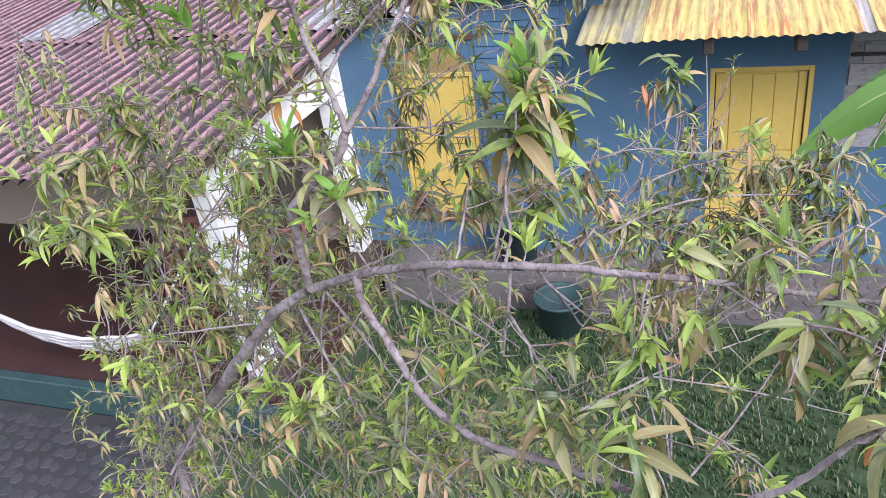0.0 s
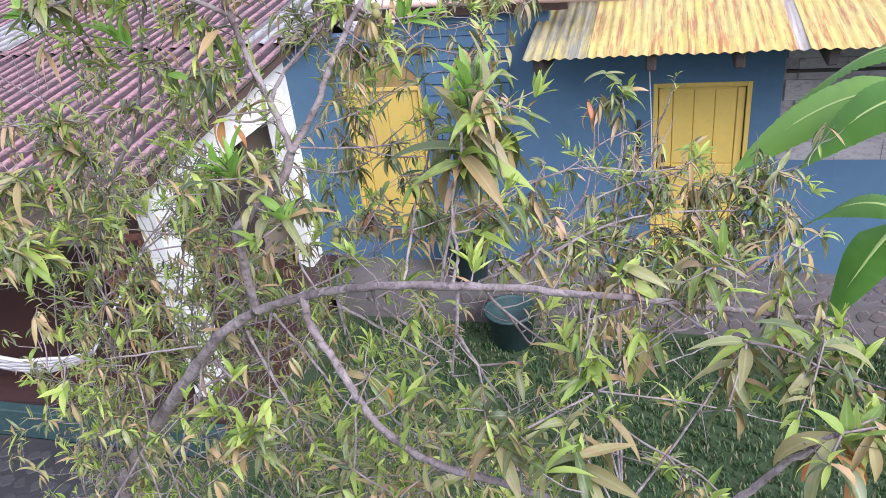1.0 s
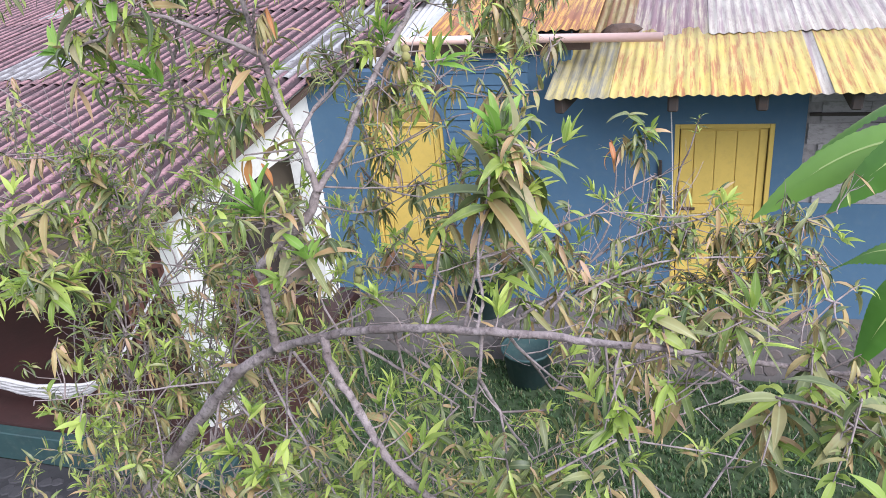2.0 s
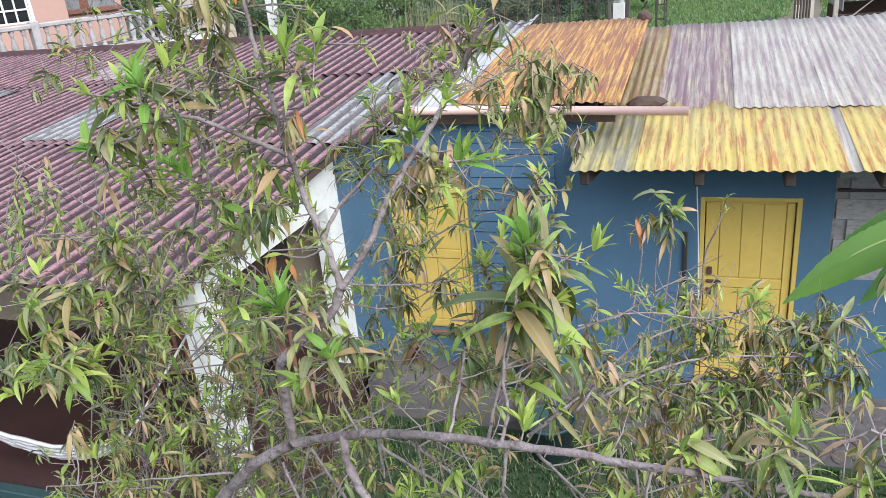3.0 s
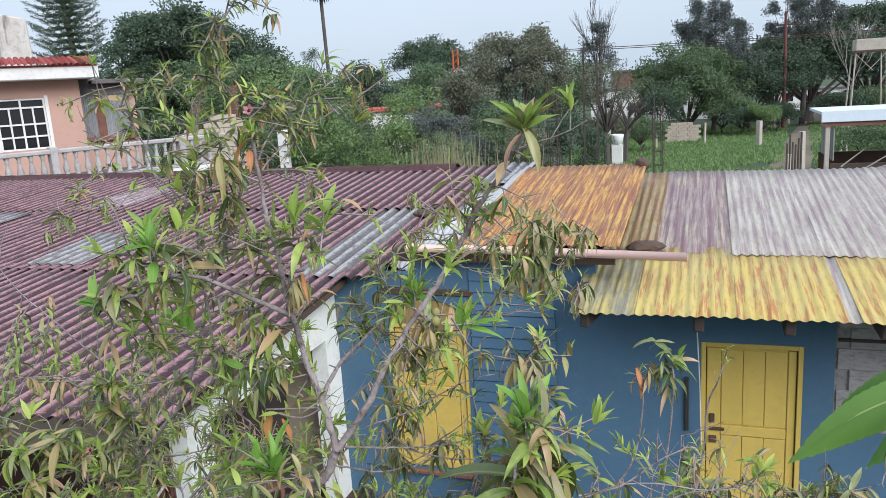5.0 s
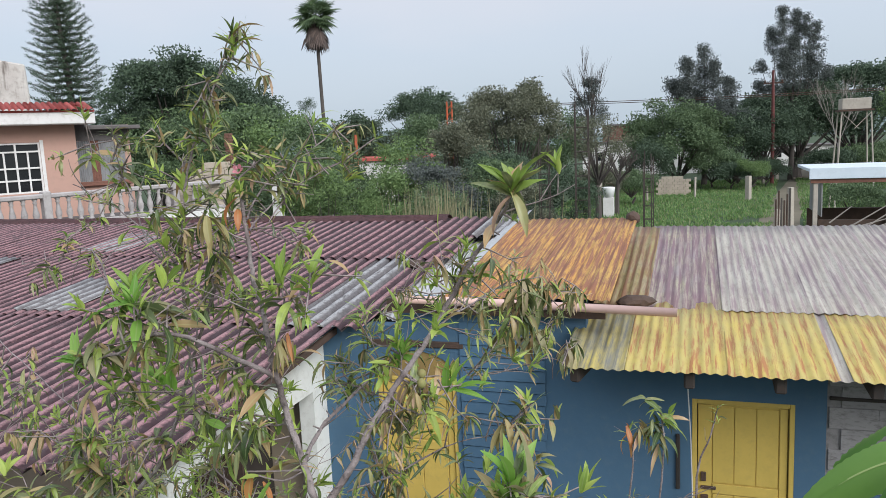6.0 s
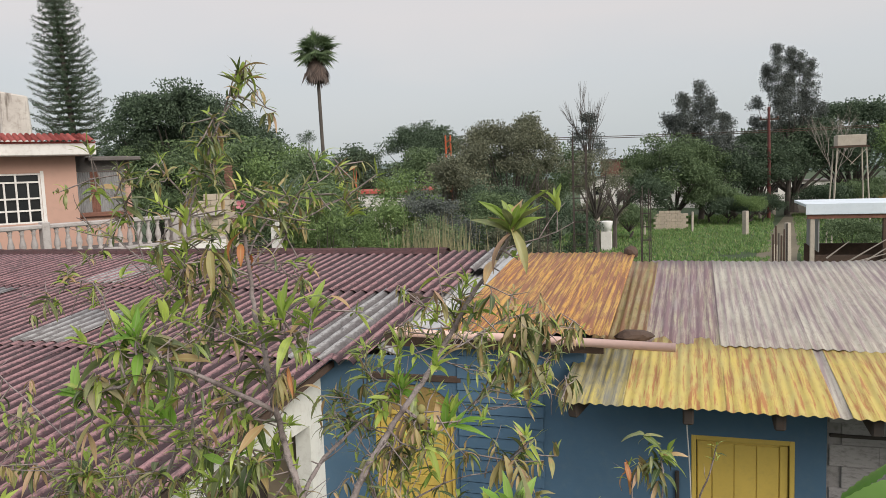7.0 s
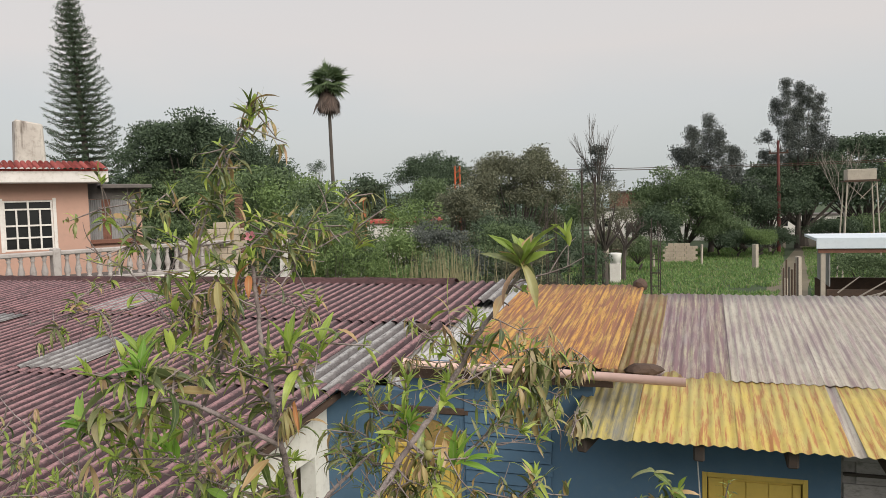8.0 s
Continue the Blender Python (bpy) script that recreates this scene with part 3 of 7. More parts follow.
# ochre darkened for the arch, so its shade is in the colour
M["arch_yellow"] = surf("shaded_ochre_panel", (0.30, 0.20, 0.06), (0.23, 0.16, 0.06), (0.13, 0.09, 0.04), 4, 20, rough=0.7, bump=0.15)
door_1 = plank_door("door_1", "closed yellow painted plank door with iron bolt", *D1, WALL + 0.02, 3)
for z, h, w in ((1.24, 0.09, 0.05), (1.13, 0.03, 0.14), (1.02, 0.07, 0.07)):
    bm = boxed(0.02, 0.02 + w, WALL + 0.002, WALL + 0.03, z - h / 2, z + h / 2, bevel=0.006)
    part("bolt", bm, M["iron"], door_1, "dark rusty iron bolt and hasp")
door_2 = plank_door("door_2", "closed yellow door under a low arch", *D2, WALL + 0.03, 2, 0.28)
part("sill", boxed(D2[0] - 0.02, D2[1] + 0.02, WALL - 0.05, WALL + 0.05, 0.31, 0.355, bevel=0.006), M["timber_red"], door_2, "brown timber sill")
# blue filling round the arch
bm = bmesh.new()
for s in (-1, 1):
    c = (D2[0] + D2[1]) / 2
    rad = 0.45
    top = [(c + s * rad * math.cos(math.pi / 2 * k / 6), 2.064 + 0.284 * math.sin(math.pi / 2 * k / 6)) for k in range(7)]
    poly = [(c + s * rad, 2.362)] + [(x, z + 0.004) for x, z in top]
    fr = [bm.verts.new((x, WALL + 0.004, z)) for x, z in poly]
    bk = [bm.verts.new((x, WALL + 0.15, z)) for x, z in poly]
    bm.faces.new(fr)
    bm.faces.new(bk[::-1])
    for k in range(len(fr)):
        j = (k + 1) % len(fr)
        bm.faces.new((fr[k], bk[k], bk[j], fr[j]))
bmesh.ops.recalc_face_normals(bm, faces=bm.faces[:])
part("arch_spandrel", bm, M["blue"], wall_blue)
bm = boxed(D2[0] - 0.06, D2[1] + 0.1, WALL - 0.02, WALL + 0.02, 2.40, 2.47, bevel=0.008)
part("lintel", bm, M["timber"], wall_blue, "dark timber lintel")

# clapboards on the bay between the doors
rnd = random.Random(3)
z = 0.62
while z < 2.84:
    h = 0.118
    bm = bmesh.new()
    x0, x1 = -2.36, -1.47 + rnd.uniform(-0.01, 0.01)
    vs = [bm.verts.new((x, y, zz)) for x in (x0, x1) for y, zz in ((WALL - 0.024, z + 0.006), (WALL - 0.012, z + h), (WALL + 0.0, z + h), (WALL + 0.0, z + 0.006))]
    for f in ((0, 1, 2, 3), (7, 6, 5, 4), (0, 4, 5, 1), (1, 5, 6, 2), (2, 6, 7, 3), (3, 7, 4, 0)):
        bm.faces.new([vs[k] for k in f])
    part("clapboard", bm, M["blue"], wall_blue)
    z += h + 0.004
part("wall_top", boxed(-3.0, -1.05, WALL, WALL + 0.15, 2.62, 2.93), M["blue"], wall_blue)
part("conduit", boxed(-0.21, -0.17, WALL - 0.03, WALL, 1.1, 1.66, bevel=0.008), M["dark"], wall_blue, "dark electric box and conduit on the wall")
part("drip_line", tube(bmesh.new(), [(-0.10, WALL - 0.3, 2.3), (-0.07, WALL - 0.2, 1.7), (-0.05, WALL - 0.12, 1.0)], [0.006, 0.006, 0.006], 5), M["rope"], wall_blue, "thin pale cord")

# block courses of the bare wall
rnd = random.Random(12)
me_block = mesh_of("block", boxed(-0.199, 0.199, -0.012, 0.012, -0.0985, 0.0985, bevel=0.003), M["block"])
row = 0
z = 1.32
while z < 2.6:
    x = 1.13 + (0.0 if row % 2 else 0.1)
    while x < 3.9:
        ob = new("block", me_block)
        ob.parent = wall_block
        ob.location = (x + 0.19, WALL + 0.012 + rnd.uniform(-0.004, 0.004), z)
        x += 0.40
    z += 0.20
    row += 1
part("band", boxed(1.12, 5.0, WALL - 0.014, WALL + 0.02, 2.09, 2.12, bevel=0.006), M["dark"], wall_block, "dark cement band")

# stones set in the raised walk
rnd = random.Random(21)
stone_meshes = []
for k in range(6):
    bm = bmesh.new()
    n = 7
    rad = [rnd.uniform(0.75, 1.1) for _ in range(n)]
    lo = [bm.verts.new((rad[i] * math.cos(2 * math.pi * i / n), rad[i] * math.sin(2 * math.pi * i / n), 0)) for i in range(n)]
    hi = [bm.verts.new((0.8 * rad[i] * math.cos(2 * math.pi * i / n), 0.8 * rad[i] * math.sin(2 * math.pi * i / n), 0.22)) for i in range(n)]
    bm.faces.new(hi)
    for i in range(n):
        bm.faces.new((lo[i], lo[(i + 1) % n], hi[(i + 1) % n], hi[i]))
    stone_meshes.append(mesh_of("stone", bm, M["stone"]))
for i in range(60):
    for j in range(3):
        ob = new("stone", stone_meshes[rnd.randrange(6)])
        ob.parent = walk_stone
        s = rnd.uniform(0.055, 0.085)
        ob.location = (-2.3 + 0.135 * i + rnd.uniform(-0.03, 0.03), 6.96 + 0.16 * j + rnd.uniform(-0.03, 0.03), -0.052)
        ob.rotation_euler = (0, 0, rnd.uniform(0, 6.28))
        ob.scale = (s * 1.15, s, s * 0.7)
for i in range(52):
    for j in range(2):
        ob = new("stone", stone_meshes[rnd.randrange(6)])
        ob.parent = walk_stone
        s = rnd.uniform(0.075, 0.1)
        ob.location = (-2.0 + 0.165 * i + rnd.uniform(-0.03, 0.03), 6.862, -0.17 - 0.19 * j + rnd.uniform(-0.02, 0.02))
        ob.rotation_euler = (radians(90), rnd.uniform(0, 6.28), 0)
        ob.scale = (s, s * 0.9, s * 0.6)

# pink pipe lying along the bay eave, and the stones that hold it
pipe = thing("gutter_pipe", "long pinkish plastic pipe lying along the roof edge", "pipe")
part("pipe_body", tube(bmesh.new(), [(-2.84, 7.16, 2.978), (-1.8, 7.19, 2.955), (-0.19, 7.2, 2.91)], [0.042, 0.042, 0.042], 14), M["pvc"], pipe, smooth=True)
part("collar", tube(bmesh.new(), [(-2.91, 7.16, 2.98), (-2.79, 7.163, 2.977)], [0.052, 0.052], 14), M["pvc"], pipe, smooth=True)


def rough_stone(name, label, at, size, seed, mat):
    r = random.Random(seed)
    bm = bmesh.new()
    bmesh.ops.create_icosphere(bm, subdivisions=2, radius=1.0)
    for v in bm.verts:
        k = 1 + 0.18 * noise.noise(v.co * 1.7 + Vector((seed, 0, 0)))
        v.co = Vector((v.co.x * size[0] * k, v.co.y * size[1] * k, max(-0.6, v.co.z) * size[2] * k))
    ob = part(name, bm, mat)
    ob.location = at
    ob.rotation_euler = (0, 0, r.uniform(-0.4, 0.4))
    return tagged(ob, label, "stone")


rough_stone("roof_stone", "flat dark stone weighing down the metal roof", (-0.62, 8.05, lo_z(8.05) + 0.075), (0.2, 0.12, 0.075), 2, M["timber"])
rough_stone("roof_stone", "dark rough stone lying on the red roof sheets", (-3.62, 9.55, red_z(9.55) + 0.09), (0.14, 0.10, 0.06), 5, M["timber"])
rough_stone("roof_stone", "round dark stone at the roof corner", (-0.86, 10.9, or_z(10.9) + 0.01), (0.1, 0.1, 0.1), 7, M["timber"])

# rebar cages standing behind the roofs


def rebar_column(x, y, z0, z1, w=0.11):
    c = thing("rebar_column", "rusty rebar cage of an unfinished column", "rebar", (x, y, 0), group="rebar columns behind the roof")
    r = random.Random(int(x * 100))
    for sx in (-w, w):
        for sy in (-w, w):
            lean = r.uniform(-0.03, 0.03)
            part("bar", tube(bmesh.new(), [(sx, sy, z0), (sx + lean, sy, z1 - r.uniform(0, 0.35))], [0.009, 0.009], 5), M["rebar"], c)
    z = 2.9
    while z < z1 - 0.5:
        bm = bmesh.new()
        pts = [(-w, -w, z), (w, -w, z), (w, w, z), (-w, w, z), (-w, -w, z)]
        for a, b in zip(pts, pts[1:]):
            tube(bm, [a, b], [0.005, 0.005], 4)
        part("stirrup", bm, M["rebar"], c)
        z += 0.22
    return c


rebar_column(-0.77, 12.9, LAWN, 4.35, 0.07)
rebar_column(-2.02, 14.2, LAWN, 5.3, 0.12)
rebar_column(-2.9, 15.2, LAWN, 4.6, 0.10)
setting("yard_wall", boxed(-4.5, 3.0, 12.75, 12.9, LAWN, 2.9), M["block_tan"], "low block wall behind the house", "wall")

# porch furniture seen through the leaves
ham = thing("hammock", "white cotton rope hammock slung in the porch", "hammock")
for k in range(11):
    # loose bundles of cotton strands that part in the middle
    q = k / 10 - 0.5
    line = []
    for i in range(17):
        u = i / 16
        wide = 0.05 + 0.34 * math.sin(math.pi * u)
        line.append((-7.6 + 2.6 * u, 4.62 - 0.5 * wide * q, 0.95 - 1.9 * u * (1 - u) - 0.45 * u + wide * (0.8 * q + 0.25 * abs(q)) + 0.012 * math.sin(3 * k + 1.7 * i)))
    part("strand", tube(bmesh.new(), line, [0.012 + 0.008 * math.sin(math.pi * i / 16) * (1 + 0.4 * math.sin(2.1 * k)) for i in range(17)], 6), M["rope"], ham, smooth=True)
part("cord", tube(bmesh.new(), [(-5.0, 4.62, 0.5), (-4.1, 4.85, 1.7)], [0.012, 0.012], 6), M["rope"], ham)
part("cord", tube(bmesh.new(), [(-7.6, 4.62, 0.95), (-8.4, 4.85, 1.9)], [0.012, 0.012], 6), M["rope"], ham)


def wooden_chair(at, turn):
    c = thing("porch_chair", "dark red-brown wooden armchair on the porch", "chair", at)
    c.rotation_euler = (0, 0, radians(turn))
    part("seat", boxed(-0.26, 0.26, -0.25, 0.25, 0.38, 0.43, bevel=0.012), M["timber_red"], c)
    for x in (-0.25, 0.25):
        for y, h in ((-0.24, 0.62), (0.24, 1.0)):
            part("leg", boxed(x - 0.025, x + 0.025, y - 0.025, y + 0.025, 0, h, bevel=0.006), M["timber_red"], c)
        part("armrest", boxed(x - 0.035, x + 0.035, -0.28, 0.25, 0.62, 0.65, bevel=0.01), M["timber_red"], c)
    for k in range(5):
        part("back_slat", boxed(-0.2 + 0.1 * k - 0.02, -0.2 + 0.1 * k + 0.02, 0.225, 0.245, 0.43, 0.98, bevel=0.004), M["timber_red"], c)
    part("top_rail", boxed(-0.26, 0.26, 0.22, 0.26, 0.94, 1.02, bevel=0.01), M["timber_red"], c)
    return c


wooden_chair((-5.6, 6.2, -0.03), 200)
wooden_chair((-4.75, 6.6, -0.03), 150)
shelf = thing("porch_cabinet", "dark timber cabinet against the porch wall", "cabinet", (-5.6, 7.15, -0.03))
part("body", boxed(-0.9, 0.9, -0.25, 0.28, 0.08, 1.75, bevel=0.01), M["dark"], shelf)
for x in (-0.45, 0.45):
    dr = part("cabinet_door", boxed(x - 0.42, x + 0.42, -0.275, -0.252, 0.12, 1.7, bevel=0.008), M["timber"], shelf)
    part("knob", boxed(x * 0.2 - 0.02, x * 0.2 + 0.02, -0.30, -0.276, 0.9, 0.94, bevel=0.005), M["iron"], dr)
for x in (-0.8, 0.8):
    part("foot", boxed(x - 0.05, x + 0.05, -0.2, 0.2, 0, 0.08), M["dark"], shelf)


def tub(at, r, h, label, mat):
    t = thing("wash_tub", label, "tub", at)
    part("shell", lathe(bmesh.new(), [(r * 0.8, 0), (r, h), (r * 1.06, h), (r * 1.06, h - 0.03), (r * 0.98, h - 0.03), (r * 0.95, h - 0.02), (r * 0.76, 0.03)], 18), mat, t, smooth=True)
    return t


tub((-2.0, 7.12, -0.04), 0.24, 0.55, "teal plastic tub standing on the walk", M["teal"])
tub((-1.45, 6.55, LAWN), 0.26, 0.42, "dark teal plastic barrel on the lawn edge", M["teal"])

# cobbles in the paved yard
rnd = random.Random(31)
yard = bpy.data.objects["yard_paving"]
cobbles = []
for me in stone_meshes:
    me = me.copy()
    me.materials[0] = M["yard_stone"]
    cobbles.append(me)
for i in range(26):
    for j in range(10):
        ob = new("stone", cobbles[rnd.randrange(6)])
        ob.parent = yard
        s = rnd.uniform(0.07, 0.1)
        ob.location = (-8.3 + 0.155 * i + rnd.uniform(-0.03, 0.03), 2.6 + 0.17 * j + rnd.uniform(-0.03, 0.03), LAWN + 0.098)
        ob.rotation_euler = (0, 0, rnd.uniform(0, 6.28))
        ob.scale = (s, s * 0.9, s * 0.5)


# ---------------------------------------------------------------- peach-coloured two-storey house
pink = thing("pink_house", "peach painted two-storey house with red tile eave and barred window", "house", (-18.44, 17.0, 0))
pink.rotation_euler = (0, 0, radians(56))


def px(*a, bevel=0.0):
    return boxed(*a, bevel=bevel)


W = (-0.64, 0.64, 3.52, 4.97)
for q in ((-7.0, W[0], 0, 0.2, LAWN, 5.45), (W[1], 1.62, 0, 0.2, LAWN, 5.45), (W[0], W[1], 0, 0.2, LAWN, W[2]), (W[0], W[1], 0, 0.2, W[3], 5.45),
          (-7.0, -6.8, 0.2, 7.0, LAWN, 5.45), (-6.8, 3.4, 6.8, 7.0, LAWN, 5.45), (3.2, 3.4, 0.9, 6.8, LAWN, 5.45)):
    part("wall", px(*q), M["pink"], pink)
part("wall", px(1.62, 3.2, 0.7, 0.9, LAWN, 3.7), M["pink"], pink)
part("lintel", px(1.62, 3.3, 0.68, 0.92, 4.98, 5.45), M["cement"], pink, "stained grey concrete lintel")
win = part("window_frame", px(W[0], W[1], 0.06, 0.12, W[2], W[2] + 0.05), M["trim"], pink, "white window frame with bars")
part("pane", px(W[0], W[1], 0.10, 0.11, W[2], W[3]), M["window_dark"], win, "dark glass")
for x in (W[0], -0.025, W[1] - 0.05):
    part("bar", px(x, x + 0.05, 0.03, 0.09, W[2], W[3]), M["trim"], win)
for x in (-0.33, 0.28):
    part("bar", px(x, x + 0.045, 0.03, 0.09, W[2], W[3] - 0.28), M["trim"], win)
for z in (W[2] + 0.002, W[2] + 0.35, W[2] + 0.70, W[3] - 0.28, W[3] - 0.05):
    part("bar", px(W[0], W[1], 0.025, 0.088, z, z + 0.048), M["trim"], win)
for s in (W[0] - 0.09, W[1] + 0.002):
    part("jamb", px(s, s + 0.088, -0.015, 0.05, W[2] - 0.02, W[3] + 0.06), M["trim"], win)
part("fascia", px(-7.3, 2.05, -0.75, 0.2, 5.45, 5.78, bevel=0.02), M["trim"], pink, "white eave fascia")
part("fascia", px(2.05, 3.6, 0.3, 1.0, 5.30, 5.42, bevel=0.02), M["cement"], pink, "stained concrete canopy")
roof = part("roof", px(-7.3, 2.05, 0.2, 7.2, 5.45, 5.7), M["cement"], pink, "flat concrete roof")
bm_tile = bmesh.new()
n = 8
lo = [[bm_tile.verts.new((r * math.cos(math.pi * k / n), y, r * math.sin(math.pi * k / n) + 0.28 * y)) for k in range(n + 1)] for y, r in ((0, 0.082), (0.95, 0.068))]
for k in range(n):
    bm_tile.faces.new((lo[0][k], lo[0][k + 1], lo[1][k + 1], lo[1][k]))
bmesh.ops.solidify(bm_tile, geom=bm_tile.faces[:], thickness=0.015)
me_tile = mesh_of("tile", bm_tile, M["red_tile"], True)
for k in range(60):
    ob = new("tile", me_tile)
    ob.parent = roof
    ob.location = (-7.2 + 0.155 * k, -0.9, 5.79 + 0.006 * (k % 2))
part("tile_bed", px(-7.3, 2.05, -0.7, 0.2, 5.785, 5.84), M["red_tile"], roof)
bm = px(0.0, 0.9, 1.9, 2.5, 5.7, 7.5, bevel=0.05)
for v in bm.verts:
    k = (v.co.z - 5.7) / 1.8
    v.co.x, v.co.z = 0.45 + (v.co.x - 0.45) * (1.0 - 0.14 * k), v.co.z - 0.14 * k * v.co.x
part("chimney", bm, M["white_stained"], pink, "stained white masonry stack")
part("gable", px(-7.0, -0.9, 2.3, 2.5, 5.7, 6.4), M["baluster"], pink)
for k in range(6):
    bm = corrugated(0.26, 1.25, 0.07, 0.02, 0.004, 0.0, 6, 0.004, seed=300 + k)
    bmesh.ops.rotate(bm, verts=bm.verts[:], cent=(0, 0, 0), matrix=Matrix.Rotation(radians(90), 3, "X"))
    ob = part("shutter_sheet", bm, M["timber_red"] if k == 2 else M["fibre"], pink, "grey corrugated sheet closing the opening")
    ob.location = (1.64 + 0.255 * k, 0.72, 3.72)
part("sill", px(1.55, 3.3, 0.55, 0.9, 3.58, 3.72, bevel=0.02), M["timber_red"], pink, "brown stained sill")
part("slab", px(-7.0, 3.3, -2.2, 0.0, 2.55, 2.75), M["cement"], pink, "balcony slab")

rail = thing("balustrade", "stained cast balustrade of the balcony", "balustrade", (-16.75, 14.1, 0))
rail.rotation_euler = (0, 0, radians(67.5))
part("handrail", boxed(-2.2, 7.0, -0.11, 0.11, 3.48, 3.6, bevel=0.025), M["baluster"], rail)
part("plinth", boxed(-2.2, 7.0, -0.11, 0.11, 2.72, 2.82, bevel=0.02), M["baluster"], rail)
part("support", boxed(-2.2, 7.0, -0.1, 0.1, LAWN, 2.72), M["trim"], rail)
prof = [(0.075, 2.82), (0.075, 2.86), (0.045, 2.89), (0.085, 3.02), (0.09, 3.08), (0.05, 3.25), (0.04, 3.34), (0.065, 3.38), (0.04, 3.41), (0.07, 3.45), (0.07, 3.48)]
me_bal = mesh_of("baluster", lathe(bmesh.new(), prof, 8), M["baluster"], True)
for k in range(30):
    ob = new("baluster", me_bal)
    ob.parent = rail
    ob.location = (-2.1 + 0.285 * k + 0.05, 0, 0)
for x in (-2.2, 1.55, 5.2):
    part("newel", boxed(x, x + 0.2, -0.13, 0.13, 2.72, 3.66, bevel=0.02), M["baluster"], rail)

par = thing("block_parapet", "unfinished tan concrete block parapet", "wall", (-14.5, 20.4, 0))
par.rotation_euler = (0, 0, radians(30))
me_pb = mesh_of("block", boxed(-0.195, 0.195, -0.075, 0.075, -0.095, 0.095, bevel=0.01), M["block_tan"])
for row in range(6):
    for k in range(max(1, 5 - max(0, row - 2))):
        ob = new("block", me_pb)
        ob.parent = par
        ob.location = (0.7 - 0.4 * k - 0.2 * (row % 2), 0, 3.05 + 0.2 * row)
part("base_wall", boxed(-1.3, 0.9, -0.07, 0.07, LAWN, 2.95), M["block_tan"], par)
tagged(part("white_pier", boxed(-12.3, -12.0, 20.4, 20.6, LAWN, 3.6, bevel=0.02), M["trim"]), "white painted corner pier", "pier")

# ---------------------------------------------------------------- things on the lot
rnd = random.Random(40)


def fence_post(x, y, z1, w=0.1, name="fence_post", mat="concrete_post"):
    ob = part(name, boxed(-w / 2, w / 2, -w / 2, w / 2, 0, z1 - LAWN, bevel=0.012), M[mat])
    ob.location = (x, y, LAWN)
    ob.rotation_euler = (0, radians(rnd.uniform(-1.5, 1.5)), rnd.uniform(0, 1))
    return tagged(ob, "pale upright concrete fence post in the grass", "post", "fence posts on the lot")


for x, y, z1, w in ((3.3, 55, 1.16, 0.30), (-3.27, 55, 0.98, 0.13), (-0.12, 58.5, 0.95, 0.13), (5.39, 70, 0.95, 0.22), (6.9, 75, 1.4, 0.25), (-5.55, 46.5, 1.5, 0.28), (2.62, 24.2, 2.72, 0.14), (2.2, 24.0, 2.1, 0.12)):
    fence_post(x, y, z1, w)
wall_bit = thing("block_stub", "short freestanding tan block wall in the grass", "wall", (-1.7, 60.3, LAWN))
me_b2 = mesh_of("block", boxed(-0.19, 0.19, -0.08, 0.08, -0.1, 0.1, bevel=0.012), M["block_tan"])
for row in range(7):
    for k in range(6):
        if row == 6 and k in (0, 5):
            continue
        ob = new("block", me_b2)
        ob.parent = wall_bit
        ob.location = (-1.0 + 0.4 * k + (0.1 if row % 2 else -0.05), 0, 0.1 + 0.205 * row)
bucket = thing("bucket", "white plastic bucket hung on a fence post", "bucket", (-5.0, 46.3, 0.62))
part("shell", lathe(bmesh.new(), [(0.28, 0), (0.36, 0.62), (0.38, 0.62), (0.38, 0.56), (0.30, 0.02)], 14), M["plastic_white"], bucket, smooth=True)
part("stand", boxed(-0.3, 0.3, -0.3, 0.3, LAWN - 0.62, 0.0), M["trim"], bucket)
part("handle", tube(bmesh.new(), [(-0.36, 0, 0.6), (-0.2, 0, 0.82), (0.2, 0, 0.82), (0.36, 0, 0.6)], [0.02] * 4, 6), M["iron"], bucket, "wire handle")

pole = thing("utility_pole", "tall red-brown utility pole with a crossarm", "pole", (6.0, 69.4, LAWN))
part("shaft", tube(bmesh.new(), [(0, 0, 0), (0, 0, 5), (-0.05, 0, 9.4)], [0.16, 0.14, 0.10], 10), M["pole_red"], pole)
part("crossarm", boxed(-0.75, 0.75, -0.06, 0.06, 8.3, 8.42), M["iron"], pole)
for x in (-0.65, 0.0, 0.65):
    part("insulator", lathe(bmesh.new(), [(0.05, 8.42), (0.09, 8.5), (0.05, 8.62)], 8, (x, 0, 0)), M["iron"], pole)
for k, z in enumerate((7.05, 7.2)):
    ob = part("overhead_wire", tube(bmesh.new(), [(-14 + 4.2 * i, 68 + 0.3 * i, z - 0.25 * math.sin(math.pi * i / 10)) for i in range(11)], [0.03] * 11, 4), M["iron"])
    tagged(ob, "thin overhead wire strung across the lot", "wire", "overhead wires")

tank = thing("water_tank", "pale water tank on a tall steel frame", "water tank", (8.3, 48.0, LAWN))
part("tank_body", boxed(-0.72, 0.72, -0.6, 0.6, 5.65, 6.25, bevel=0.02), M["concrete_post"], tank)
part("platform", boxed(-0.85, 0.85, -0.75, 0.75, 5.55, 5.64), M["iron"], tank)
for sx in (-1, 1):
    for sy in (-1, 1):
        part("leg", tube(bmesh.new(), [(1.0 * sx, 0.9 * sy, 0), (0.72 * sx, 0.62 * sy, 5.56)], [0.045, 0.04], 6), M["concrete_post"], tank)
    part("brace", tube(bmesh.new(), [(-0.1 * sx, -0.80, 4.6), (0.75 * sx, -0.70, 5.5)], [0.016, 0.016], 5), M["concrete_post"], tank)

